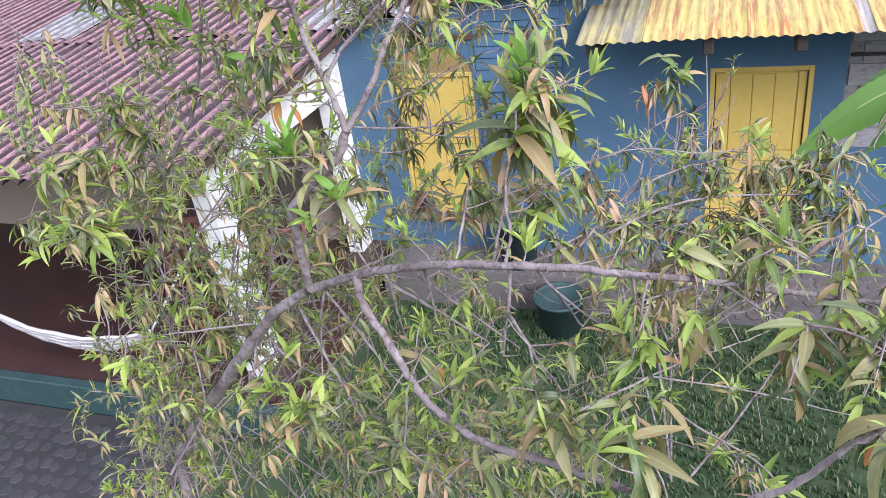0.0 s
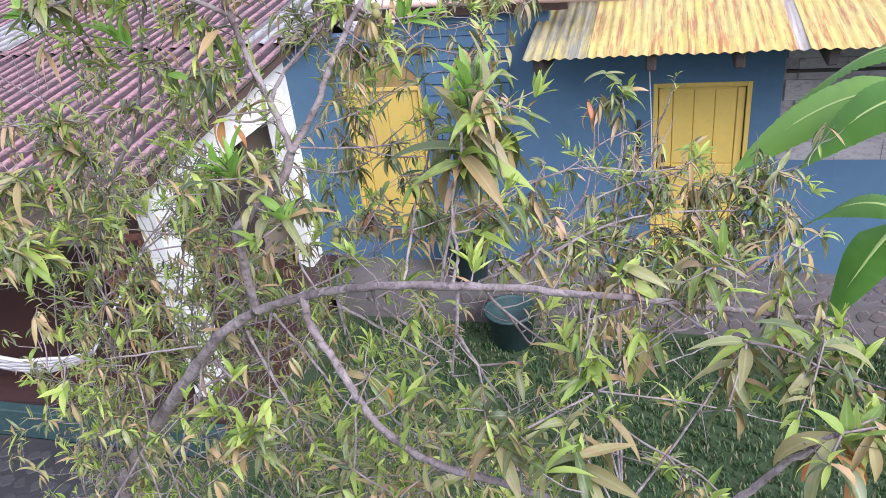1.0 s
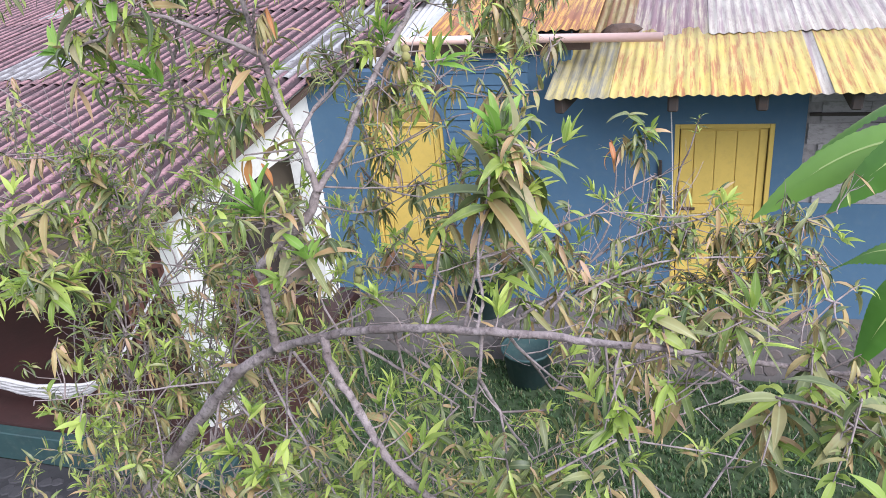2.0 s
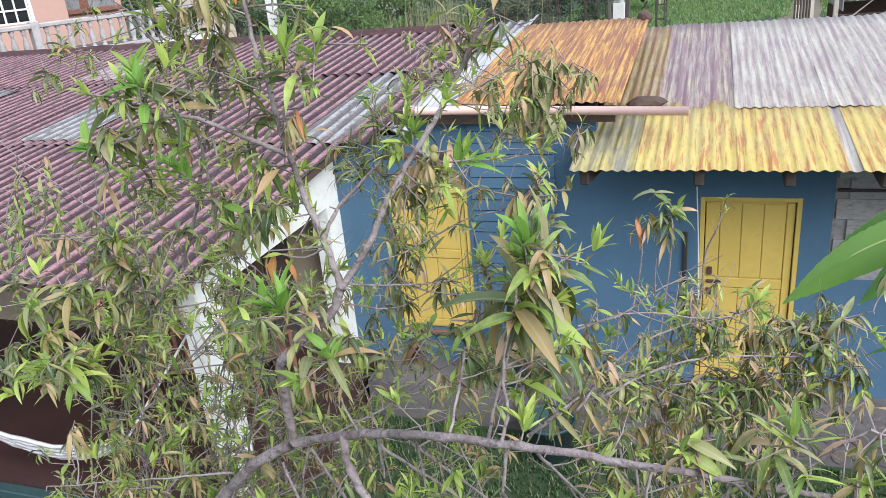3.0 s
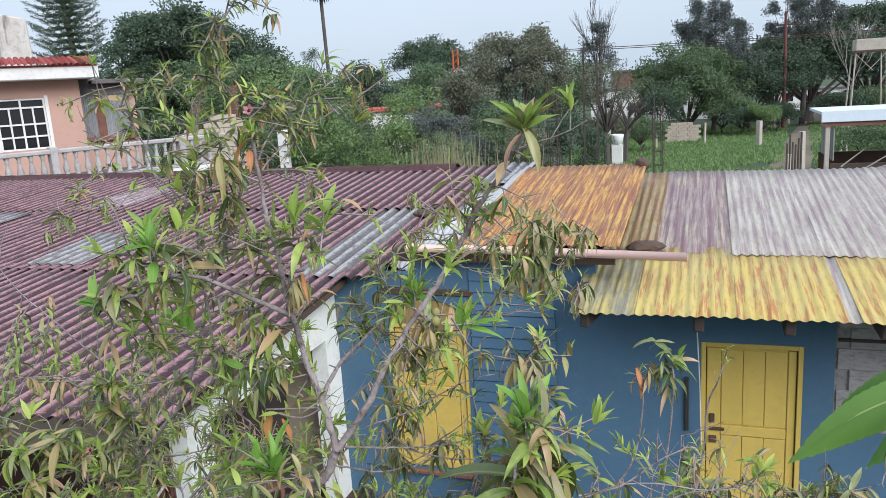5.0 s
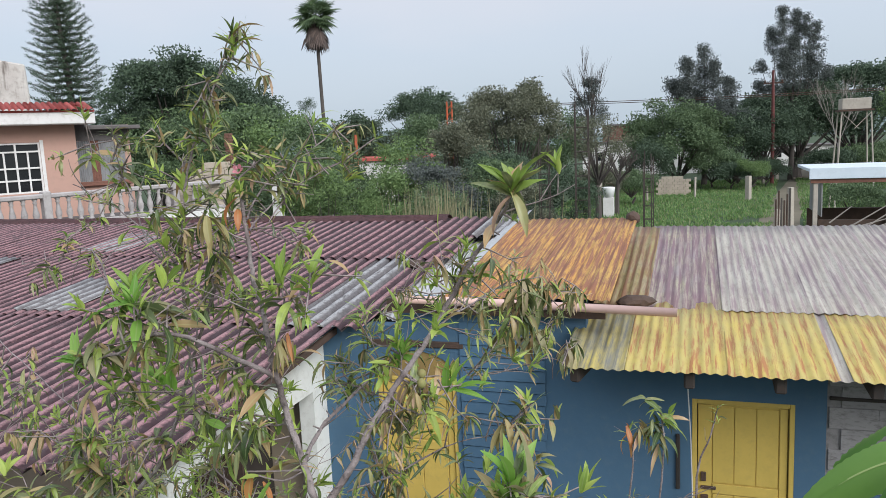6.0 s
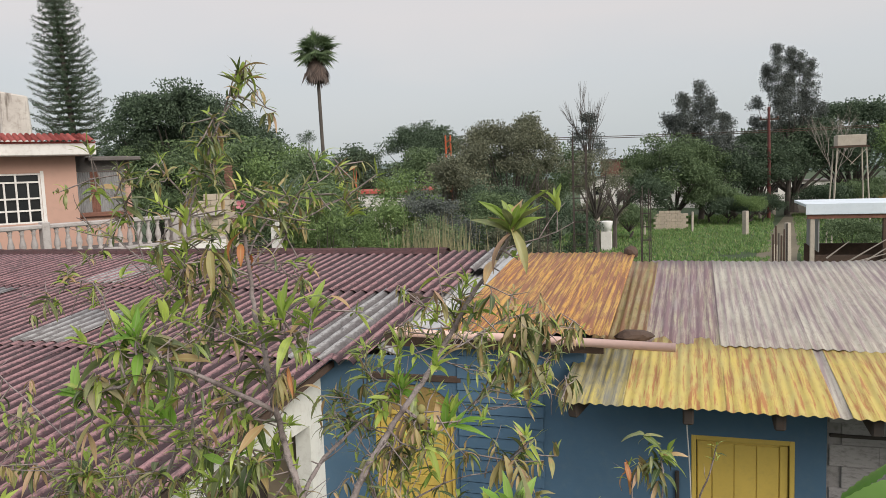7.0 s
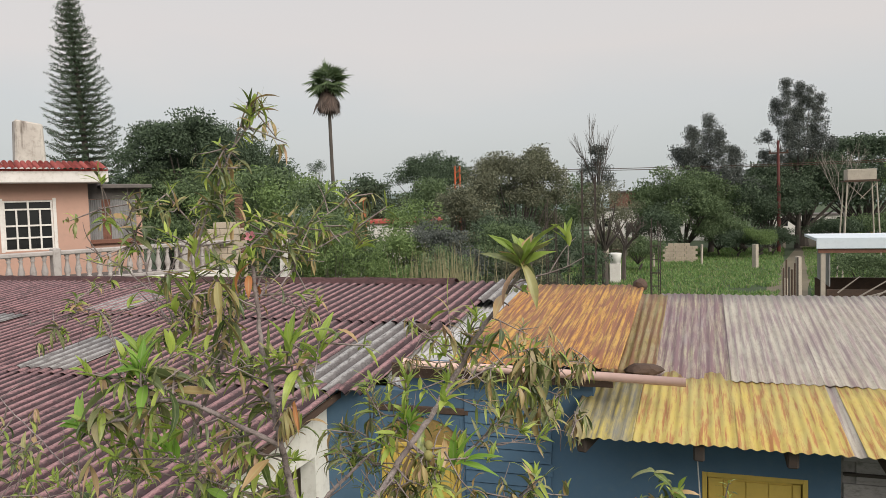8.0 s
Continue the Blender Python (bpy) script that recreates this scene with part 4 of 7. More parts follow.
shed = thing("open_shed", "open shed with a pale sheet roof, clutter inside", "shed", (3.3, 24.5, -0.36))
part("roof_sheet", boxed(-0.25, 6.0, -0.3, 2.4, 3.52, 3.6), M["sheet_pale"], shed, "pale blue-white sheet roof")
part("fascia", boxed(-0.25, 6.0, -0.34, -0.3, 3.30, 3.62, bevel=0.01), M["sheet_pale"], shed, "pale blue fascia board")
part("beam", boxed(-0.2, 6.0, -0.28, -0.2, 3.18, 3.29), M["timber_red"], shed)
for x in (-0.12, 1.75, 4.5):
    part("post", boxed(x, x + 0.12, -0.25, -0.13, LAWN, 3.2, bevel=0.01), M["timber"] if x > 0 else M["concrete_post"], shed)
part("side_sheet", boxed(0.1, 0.13, -0.2, 2.2, 2.2, 3.25), M["fibre"], shed, "grey translucent side sheet")
part("low_wall", boxed(0.05, 6.0, -0.1, 0.0, LAWN, 2.1), M["timber"], shed, "rusty dark sheet wall")
part("back_wall", boxed(0.05, 6.0, 2.3, 2.4, LAWN, 2.2), M["timber"], shed)
for k in range(16):
    x = 0.3 + 0.25 * k
    part("stick", tube(bmesh.new(), [(x, -0.35, 1.75 + rnd.uniform(0, 0.3)), (x + rnd.uniform(0.4, 1.4), -0.35, 2.1 + rnd.uniform(0, 0.7))], [0.025, 0.012], 5), M["bark_pale"], shed)
gate = thing("timber_gate", "weathered timber posts of a field gate", "gate", (2.05, 22.5, LAWN))
for k in range(6):
    part("post", boxed(0.07 * k - 0.04, 0.07 * k, -0.04, 0.04, 0, 3.25 + rnd.uniform(-0.25, 0.12), bevel=0.008), M["bark_far" if k in (2, 5) else "timber"], gate)


# far buildings between the trees
def far_house(name, label, at, size, mat, windows, turn=0, top="cement"):
    h = thing(name, label, "house", at, group="distant houses")
    h.rotation_euler = (0, 0, radians(turn))
    w, d, z = size
    part("wall", boxed(-w / 2, w / 2, -d / 2, d / 2, 0, z), M[mat], h)
    part("roof", boxed(-w / 2 - 0.2, w / 2 + 0.2, -d / 2 - 0.2, d / 2 + 0.2, z, z + 0.18), M[top], h)
    for k in range(windows):
        x = -w / 2 + w * (k + 0.5) / windows
        wf = part("window", boxed(x - 0.5, x + 0.5, -d / 2 - 0.06, -d / 2 - 0.005, z * 0.45, z * 0.45 + 1.1), M["trim"], h)
        part("pane", boxed(x - 0.42, x + 0.42, -d / 2 - 0.075, -d / 2 - 0.062, z * 0.45 + 0.08, z * 0.45 + 1.02), M["window_dark"], wf)
    return h


far_house("far_house", "white walled distant house behind the bushes", (-19.5, 45, LAWN), (7, 6, 3.9), "trim", 3, 15, "red_tile")
far_house("far_house", "low white distant house beyond the lot", (-4.5, 92, LAWN), (16, 6, 3.6), "trim", 4)
far_house("far_house", "distant brick and white building", (-8.6, 96, LAWN), (4, 6, 5.6), "brick", 2)
far_house("far_house", "pale low distant house at the track", (12, 100, LAWN), (9, 5, 2.3), "trim", 3)
far_house("far_house", "yellow distant wall by the water tank", (19, 86, LAWN), (10, 5, 1.9), "arch_yellow", 2)
for x, y, z1 in ((-15.2, 33, 4.9), (-15.9, 33.5, 4.7)):
    ob = part("steel_post", tube(bmesh.new(), [(0, 0, 0), (0, 0, z1 - LAWN)], [0.09, 0.08], 6), M["orange_iron"])
    ob.location = (x, y, LAWN)
    tagged(ob, "orange primed steel post among the shrubs", "post", "steel posts")
mast = thing("steel_mast", "orange steel lattice mast behind the trees", "mast", (-16.6, 52, LAWN))
for s in (-0.18, 0.18):
    part("leg", tube(bmesh.new(), [(s, 0, 0), (s, 0, 7.6)], [0.06, 0.06], 5), M["orange_iron"], mast)
for k in range(10):
    part("rung", tube(bmesh.new(), [(-0.18, 0, 3 + 0.45 * k), (0.18, 0, 3.3 + 0.45 * k)], [0.035, 0.035], 4), M["orange_iron"], mast)
brick = thing("brick_pillar", "unfinished red brick pillar beyond the parapet", "pillar", (-16.4, 24.5, LAWN))
me_brick = mesh_of("brick", boxed(-0.11, 0.11, -0.11, 0.11, -0.045, 0.045, bevel=0.008), M["brick"])
for k in range(56):
    ob = new("brick", me_brick)
    ob.parent = brick
    ob.location = (rnd.uniform(-0.02, 0.02), rnd.uniform(-0.02, 0.02), 0.05 + 0.1 * k)


# ---------------------------------------------------------------- plants: leaf shapes
PEACH = [(0.0, (0.02, 0.038, 0.015)), (0.22, (0.06, 0.095, 0.03)), (0.44, (0.17, 0.23, 0.06)), (0.62, (0.36, 0.44, 0.09)),
         (0.72, (0.16, 0.19, 0.085)), (0.86, (0.26, 0.27, 0.11)), (0.97, (0.36, 0.32, 0.14)), (1.0, (0.42, 0.28, 0.14))]
M["leaf"] = leafy("peach_leaf", PEACH, rough=0.4, through_light=0.24, spread=0.34, grain=60.0)
M["many_mix"] = leafy("peach_foliage", PEACH, island=True, rough=0.38, through_light=0.24, spread=0.34, grain=60.0)
M["many_young"] = leafy("fresh_peach_foliage", [(0.0, (0.14, 0.23, 0.045)), (0.4, (0.30, 0.42, 0.08)), (1.0, (0.54, 0.64, 0.15))], island=True, through_light=0.45)
M["many_old"] = leafy("olive_peach_foliage", [(0.0, (0.038, 0.06, 0.027)), (0.4, (0.10, 0.13, 0.052)), (0.75, (0.23, 0.245, 0.10)), (0.95, (0.33, 0.31, 0.13)), (1.0, (0.33, 0.24, 0.11))], island=True, rough=0.42, through_light=0.2, spread=0.22, grain=70.0)
M["many_dry"] = leafy("withered_peach_foliage", [(0.0, (0.17, 0.165, 0.07)), (0.35, (0.31, 0.265, 0.105)), (0.75, (0.41, 0.305, 0.14)), (1.0, (0.48, 0.31, 0.21))], island=True, through_light=0.22, spread=0.2, grain=70.0)
LEAF_WORDS = {"mix": "narrow green leaves", "young": "bright fresh leaf tips", "old": "drooping olive leaves", "dry": "curled withered leaves"}
M["leaf_young"] = leafy("young_peach_leaf", [(0.0, (0.16, 0.32, 0.05)), (0.5, (0.24, 0.44, 0.07)), (1.0, (0.30, 0.48, 0.10))], through_light=0.45)
M["leaf_dry"] = leafy("dry_peach_leaf", [(0.0, (0.22, 0.20, 0.08)), (0.4, (0.34, 0.26, 0.11)), (0.75, (0.46, 0.30, 0.19)), (1.0, (0.50, 0.24, 0.13))], through_light=0.25)
M["leaf_old"] = leafy("olive_peach_leaf", [(0.0, (0.10, 0.14, 0.06)), (0.5, (0.20, 0.23, 0.10)), (0.85, (0.34, 0.31, 0.17)), (1.0, (0.40, 0.33, 0.20))], spread=0.4, grain=70.0)


def blade(length, width, bend, fold, twist, segs=5):
    """A lance-shaped leaf from the origin along +y, folded along its midrib and bent down: points and faces."""
    pts, faces = [], []
    y = z = 0.0
    ang = 0.25
    for i in range(segs + 1):
        s = i / segs
        w = width * (math.sin(math.pi * min(1.0, 0.08 + 0.92 * s) ** 0.85) * 0.95 + 0.03)
        if i == segs:
            w = width * 0.04
        tw = twist * s
        cx, sz = math.cos(tw), math.sin(tw)
        wav = 0.12 * width * math.sin(7 * s + 13 * bend)
        pts += [(-w * cx, y, z + fold * w - w * sz + wav), (0, y, z), (w * cx, y, z + fold * w + w * sz - wav)]
        y += length / segs * math.cos(ang)
        z += length / segs * math.sin(ang)
        ang -= bend / segs
    for i in range(segs):
        a, b = 3 * i, 3 * i + 3
        faces += [(a, a + 1, b + 1, b), (a + 1, a + 2, b + 2, b + 1)]
    return pts, faces


rnd = random.Random(7)
BLADES = [blade(rnd.uniform(0.085, 0.125), rnd.uniform(0.0085, 0.0135), rnd.uniform(0.2, 1.9), rnd.uniform(0.15, 0.5), rnd.uniform(-0.7, 0.7)) for _ in range(12)]
YOUNG = [blade(rnd.uniform(0.07, 0.11), rnd.uniform(0.009, 0.0125), rnd.uniform(-0.1, 0.7), rnd.uniform(0.3, 0.6), rnd.uniform(-0.3, 0.3)) for _ in range(6)]
BROAD = [blade(rnd.uniform(0.10, 0.14), rnd.uniform(0.0125, 0.0165), rnd.uniform(0.3, 1.6), rnd.uniform(0.1, 0.4), rnd.uniform(-0.9, 0.9), 6) for _ in range(8)]


def mark_ribs(me):
    """Each third point of a blade lies on its midrib."""
    me.attributes.new("rib", "FLOAT", "POINT").data.foreach_set("value", [float(i % 3 == 1) for i in range(len(me.vertices))])


def blade_mesh(shape, material):
    me = bpy.data.meshes.new("leaf")
    me.from_pydata(shape[0], [], shape[1])
    me.materials.append(material)
    mark_ribs(me)
    for p in me.polygons:
        p.use_smooth = True
    return me


LEAF_ME = {"mix": [blade_mesh(b, M["leaf"]) for b in BLADES],
           "young": [blade_mesh(b, M["leaf_young"]) for b in YOUNG]}


class Foliage:
    """Many joined leaves, gathered and turned into one mesh."""

    def __init__(self):
        self.v, self.f, self.n = [], [], 0

    def add(self, shape, m):
        pts, faces = shape
        a = np.array(pts) @ np.array(m.to_3x3()).T + np.array(m.translation)
        self.v.append(a)
        self.f.append((self.n, faces))
        self.n += len(pts)

    def stick(self, points, radii, sides=4):
        """A thin tapered twig, open at its ends."""
        pts, faces = [], []
        up = Vector((0.13, 0.21, 0.97))
        for i, p in enumerate(points):
            d = points[min(i + 1, len(points) - 1)] - points[max(i - 1, 0)]
            a = d.cross(up).normalized()
            b = d.cross(a).normalized()
            for k in range(sides):
                c, s = math.cos(2 * math.pi * k / sides), math.sin(2 * math.pi * k / sides)
                pts.append(tuple(p + (a * c + b * s) * radii[i]))
        for i in range(len(points) - 1):
            for k in range(sides):
                j = (k + 1) % sides
                faces.append((i * sides + k, i * sides + j, (i + 1) * sides + j, (i + 1) * sides + k))
        self.v.append(np.array(pts))
        self.f.append((self.n, faces))
        self.n += len(pts)

    def build(self, name, material, parent=None):
        me = bpy.data.meshes.new(name)
        faces = [tuple(i + k for i in f) for k, fs in self.f for f in fs]
        me.from_pydata(np.concatenate(self.v).tolist(), [], faces)
        me.materials.append(material)
        for p in me.polygons:
            p.use_smooth = True
        ob = new(name, me)
        if parent is not None:
            ob.parent = parent
        return ob


def facing(at, way, spin, scale=1.0):
    """A pose at a place whose +y points along way."""
    q = Vector(way).to_track_quat("Y", "Z").to_matrix().to_4x4()
    return Matrix.Translation(at) @ q @ Matrix.Rotation(spin, 4, "Y") @ Matrix.Scale(scale, 4)


# ---------------------------------------------------------------- the peach tree in the foreground
M["many_rust"] = leafy("rust_red_foliage", [(0.0, (0.42, 0.13, 0.05)), (0.5, (0.52, 0.22, 0.08)), (1.0, (0.50, 0.33, 0.12))], island=True, through_light=0.3, spread=0.2, grain=70.0)
M["leaf_rust"] = leafy("rust_red_leaf", [(0.0, (0.44, 0.13, 0.05)), (0.5, (0.52, 0.20, 0.10)), (1.0, (0.50, 0.30, 0.13))], through_light=0.3, spread=0.3, grain=60.0)
LEAF_ME["rust"] = [blade_mesh(b, M["leaf_rust"]) for b in BROAD]
LEAF_WORDS["rust"] = "rust-red dying leaves"
rnd = random.Random(23)
NARROW = [blade(rnd.uniform(0.08, 0.115), rnd.uniform(0.0048, 0.0072), rnd.uniform(0.1, 1.6), rnd.uniform(0.15, 0.5), rnd.uniform(-0.5, 0.5)) for _ in range(10)]
HANGING = [blade(rnd.uniform(0.085, 0.125), rnd.uniform(0.007, 0.0115), rnd.uniform(0.2, 1.1), rnd.uniform(0.2, 0.7), rnd.uniform(-1.1, 1.1), 6) for _ in range(10)]
LONG = [blade(rnd.uniform(0.10, 0.135), rnd.uniform(0.0095, 0.0135), rnd.uniform(0.6, 1.9), rnd.uniform(0.2, 0.6), rnd.uniform(-0.7, 0.7), 7) for _ in range(10)]
LOOPED = [blade(rnd.uniform(0.12, 0.15), rnd.uniform(0.009, 0.012), rnd.uniform(2.2, 3.6), rnd.uniform(0.3, 0.6), rnd.uniform(-0.5, 0.5), 10) for _ in range(6)]
# how each kind of bunch is made: leaf shapes, how far the leaves spread, how far they rise, foliage colours
HABIT = {
    "young": (YOUNG, 0.75, 0.85, ("young",)),
    "mix": (BLADES, 1.0, 0.15, ("mix", "mix", "young", "old")),
    "narrow": (NARROW, 0.95, 0.45, ("mix", "mix", "young", "old")),
    "old": (BROAD, 1.0, -0.1, ("old", "mix")),
    "droop": (LONG, 0.75, -0.35, ("old", "mix", "mix", "old", "young", "old", "dry")),
    "hang": (HANGING, 0.55, -0.75, ("old", "old", "mix", "mix", "old", "dry")),
    "dry": (HANGING, 0.5, -0.9, ("dry",)),
    "husk": (NARROW, 0.4, -1.0, ("dry", "dry", "rust")),
    "rust": (BROAD, 0.5, -0.8, ("rust",)),
    "curl": (LOOPED, 0.85, -0.1, ("old", "mix", "old")),
}
BESIDE = {"mix": ("mix", "narrow", "old", "young"), "narrow": ("narrow", "narrow", "hang", "young"), "hang": ("hang", "narrow", "hang"), "droop": ("hang", "mix", "young"), "dry": ("hang", "dry", "mix"),
          "young": ("mix", "narrow", "young"), "old": ("hang", "mix"), "curl": ("mix", "hang")}
peach = thing("peach_tree", "peach tree with grey branches, green and withering leaves", "tree", (-2.4, 2.0, LAWN))
BASE = Vector((-2.4, 2.0, LAWN))
TWIGS = Foliage()
LEAF_ME["old"] = [blade_mesh(b, M["leaf_old"]) for b in LONG]
LEAF_ME["dry"] = [blade_mesh(b, M["leaf_dry"]) for b in HANGING]
CROWN = {kind: Foliage() for kind in ("mix", "young", "old", "dry", "rust")}
BOUGH_LINES = []
PICKED = [0]
rnd = random.Random(17)


def smooth_line(pts, per=4):
    """Extra points between, on a soft curve."""
    p = [Vector(q) for q in pts]
    out = []
    for i in range(len(p) - 1):
        a, b, c, d = p[max(i - 1, 0)], p[i], p[i + 1], p[min(i + 2, len(p) - 1)]
        for k in range(per):
            t = k / per
            out.append(0.5 * ((2 * b) + (c - a) * t + (2 * a - 5 * b + 4 * c - d) * t * t + (3 * b - a - 3 * c + d) * t ** 3))
    out.append(p[-1])
    return out


def whorl(at, way, habit, count, size=1.0, single=False, loose=0.03):
    """Leaves round a stalk's end, after the habit of their kind."""
    shapes, spread, rise, tints = HABIT[habit]
    way = Vector(way).normalized()
    side = way.orthogonal().normalized()
    for k in range(count):
        around = Matrix.Rotation(2.4 * k + rnd.uniform(-0.5, 0.5), 3, way) @ side
        lift = rise + rnd.uniform(-0.35, 0.35)
        d = around * spread * rnd.uniform(0.6, 1.2) + (way * lift if lift > 0 else Vector((0, 0, lift)))
        m = facing(at - way * rnd.uniform(0, loose), d.normalized(), rnd.uniform(-0.6, 0.6), size * rnd.uniform(0.65, 1.12))
        tint = tints[rnd.randrange(len(tints))]
        if single and PICKED[0] < 298:
            meshes = LEAF_ME[tint]
            ob = new("leaf", meshes[rnd.randrange(len(meshes))])
            ob.parent = peach
            ob.matrix_basis = Matrix.Translation(-BASE) @ m
            PICKED[0] += 1
        else:
            m.translation -= BASE
            CROWN[tint].add(shapes[rnd.randrange(len(shapes))], m)


def twig(at, way, length, leafy_share, depth=0, r=0.0022):
    """A crooked bare or leafy twig, with side twigs."""
    at, d = Vector(at), Vector(way).normalized()
    pts = [at]
    n = 4
    for k in range(n):
        d = (d + Vector((rnd.uniform(-0.22, 0.22), rnd.uniform(-0.22, 0.22), rnd.uniform(-0.12, 0.18)))).normalized()
        pts.append(pts[-1] + d * length / n)
    TWIGS.stick([p - BASE for p in pts], [r * (1 - 0.16 * k) for k in range(n + 1)])
    if rnd.random() < leafy_share:
        pick = rnd.random()
        habit = "young" if pick < 0.25 else "narrow" if pick < 0.6 else "mix" if pick < 0.72 else "hang" if pick < 0.93 else "dry"
        whorl(pts[-1], d, habit, rnd.randint(4, 7), rnd.uniform(0.45, 0.85))
        for p in pts[2:4]:
            if rnd.random() < 0.6:
                whorl(p, d, "narrow" if pick < 0.72 else "hang", rnd.randint(1, 3), rnd.uniform(0.45, 0.75))
    if depth > 0:
        for p in pts[1:4]:
            if rnd.random() < 0.6:
                w = (d + Vector((rnd.uniform(-1, 1), rnd.uniform(-1, 1), rnd.uniform(-0.4, 0.9)))).normalized()
                twig(p, w, length * rnd.uniform(0.4, 0.75), leafy_share, depth - 1, r * 0.75)


def limb(label, r0, r1, *pts, every=0.12, reach=(0.05, 0.18), leafy_share=0.42, deep=1):
    """A tapered, slightly knotted branch through the points, with twigs off its sides."""
    every *= 0.72
    r0, r1 = r0 * 0.8, r1 * 0.8
    line = smooth_line(pts)
    n = len(line)
    radii = [(r0 + (r1 - r0) * i / (n - 1)) * (1 + 0.10 * math.sin(2.7 * i) + rnd.uniform(-0.05, 0.05)) for i in range(n)]
    line = [p + Vector((rnd.uniform(-1, 1), rnd.uniform(-1, 1), rnd.uniform(-1, 1))) * 0.0022 for p in line]
    ob = part("limb", tube(bmesh.new(), [p - BASE for p in line], radii, 9), M["bark"], peach, label, smooth=True)
    BOUGH_LINES.append(line)
    gone = 0.0
    for i, (a, b) in enumerate(zip(line, line[1:])):
        gone += (b - a).length
        d = (b - a).normalized()
        if rnd.random() < 0.5:
            # a short spur or bud
            side = Vector((rnd.uniform(-1, 1), rnd.uniform(-1, 1), rnd.uniform(-1, 1)))
            tip = b + (side - d * side.dot(d)).normalized() * (radii[i] + rnd.uniform(0.004, 0.02))
            TWIGS.stick([b - BASE, tip - BASE], [0.0022, 0.0014])
        if gone > every:
            gone = 0.0
            side = Vector((rnd.uniform(-1, 1), rnd.uniform(-0.7, 0.9), rnd.uniform(-0.7, 1.0)))
            side = (side - d * side.dot(d)).normalized()
            twig(b, (side + 0.5 * d).normalized(), rnd.uniform(*reach), leafy_share, deep)
    return ob


def bunch(at, habit, count, size):
    """A bunch of leaves on a stalk from the nearest branch."""
    at = Vector(at)
    near = min((p for line in BOUGH_LINES for p in line), key=lambda p: (p - at).length + (0.12 if p.z > at.z + 0.05 else 0.0))
    gap = (at - near).length
    if gap > 0.015:
        mid = (near + at) / 2 + Vector((rnd.uniform(-0.1, 0.1), rnd.uniform(-0.1, 0.1), rnd.uniform(-0.15, 0.05))) * gap
        TWIGS.stick([p - BASE for p in smooth_line((near, mid, at), 3)], [0.0032 - 0.0002 * k for k in range(7)], 5)
    way = ((at - near).normalized() if gap > 0.02 else Vector((0, 0, 1))) + Vector((0, 0, 0.7))
    big = size >= 1.0
    whorl(at, way, habit, int(count * 1.35) if habit != "rust" else count, size, single=big, loose=0.05)
    if habit in BESIDE and count > 3:
        # smaller bunches on side twigs close by
        for _ in range(4):
            off = Vector((rnd.gauss(0, 0.04), rnd.gauss(0, 0.06), rnd.gauss(-0.015, 0.042)))
            root, tip = near.lerp(at, rnd.uniform(0.3, 1.0)), at + off
            TWIGS.stick([root - BASE, (root + tip) / 2 + off * 0.15 - BASE, tip - BASE], [0.0022, 0.0018, 0.0012])
            kinds = BESIDE[habit]
            whorl(tip, off + Vector((0, 0, 0.05)), kinds[rnd.randrange(len(kinds))], rnd.randint(5, 8), max(0.42, size * rnd.uniform(0.5, 0.75)))
    if habit in ("droop", "hang") and rnd.random() < 0.5:
        whorl(at, way, "young", 3, size * 0.55)
    if habit in ("mix", "narrow"):
        # the shoot below carries a few leaves too
        for q in (0.35, 0.7):
            whorl(near.lerp(at, q), way, habit, 3, size * 0.9)


# the trunk, its fork and the two upper stems
limb("main trunk with rough bark", 0.0165, 0.045, (-1.081, 1.6, 3.241), (-1.217, 1.62, 3.148), (-1.344, 1.66, 3.024), (-1.542, 1.72, 2.806), (-1.87, 1.8, 2.43), (-2.16, 1.88, 2.0), (-2.35, 1.96, 0.9), (-2.4, 2.0, LAWN - 0.05), every=0.16)
limb("crooked upper stem", 0.016, 0.0145, (-1.08, 1.6, 3.239), (-1.069, 1.58, 3.357), (-1.054, 1.56, 3.474), (-1.036, 1.55, 3.535), (-1.006, 1.56, 3.562), (-0.976, 1.57, 3.594), (-0.891, 1.58, 3.664), (-0.864, 1.6, 3.727), every=0.5)
limb("upright pale stem", 0.0115, 0.0045, (-0.864, 1.6, 3.727), (-0.881, 1.6, 3.813), (-0.903, 1.59, 3.91), (-0.92, 1.58, 4.003), (-0.927, 1.57, 4.067), (-0.94, 1.57, 4.139), (-0.947, 1.57, 4.209), (-0.964, 1.57, 4.272), (-0.97, 1.57, 4.352), (-0.978, 1.57, 4.441), (-0.987, 1.57, 4.516), every=0.22, deep=0)
limb("leaning stem", 0.0115, 0.005, (-0.864, 1.6, 3.727), (-0.818, 1.63, 3.788), (-0.776, 1.66, 3.866), (-0.749, 1.69, 3.928), (-0.717, 1.72, 3.983), (-0.697, 1.74, 4.023), (-0.663, 1.78, 4.071), (-0.627, 1.8, 4.132), (-0.589, 1.82, 4.199), (-0.547, 1.82, 4.274), (-0.489, 1.8, 4.348), (-0.427, 1.75, 4.428), (-0.411, 1.72, 4.469), every=0.16, deep=1)
limb("pale side stem", 0.007, 0.003, (-0.887, 1.6, 3.856), (-0.908, 1.72, 3.884), (-0.878, 1.78, 3.924), (-0.826, 1.84, 3.979), (-0.787, 1.9, 4.042), (-0.771, 1.92, 4.074), every=0.14, deep=1)
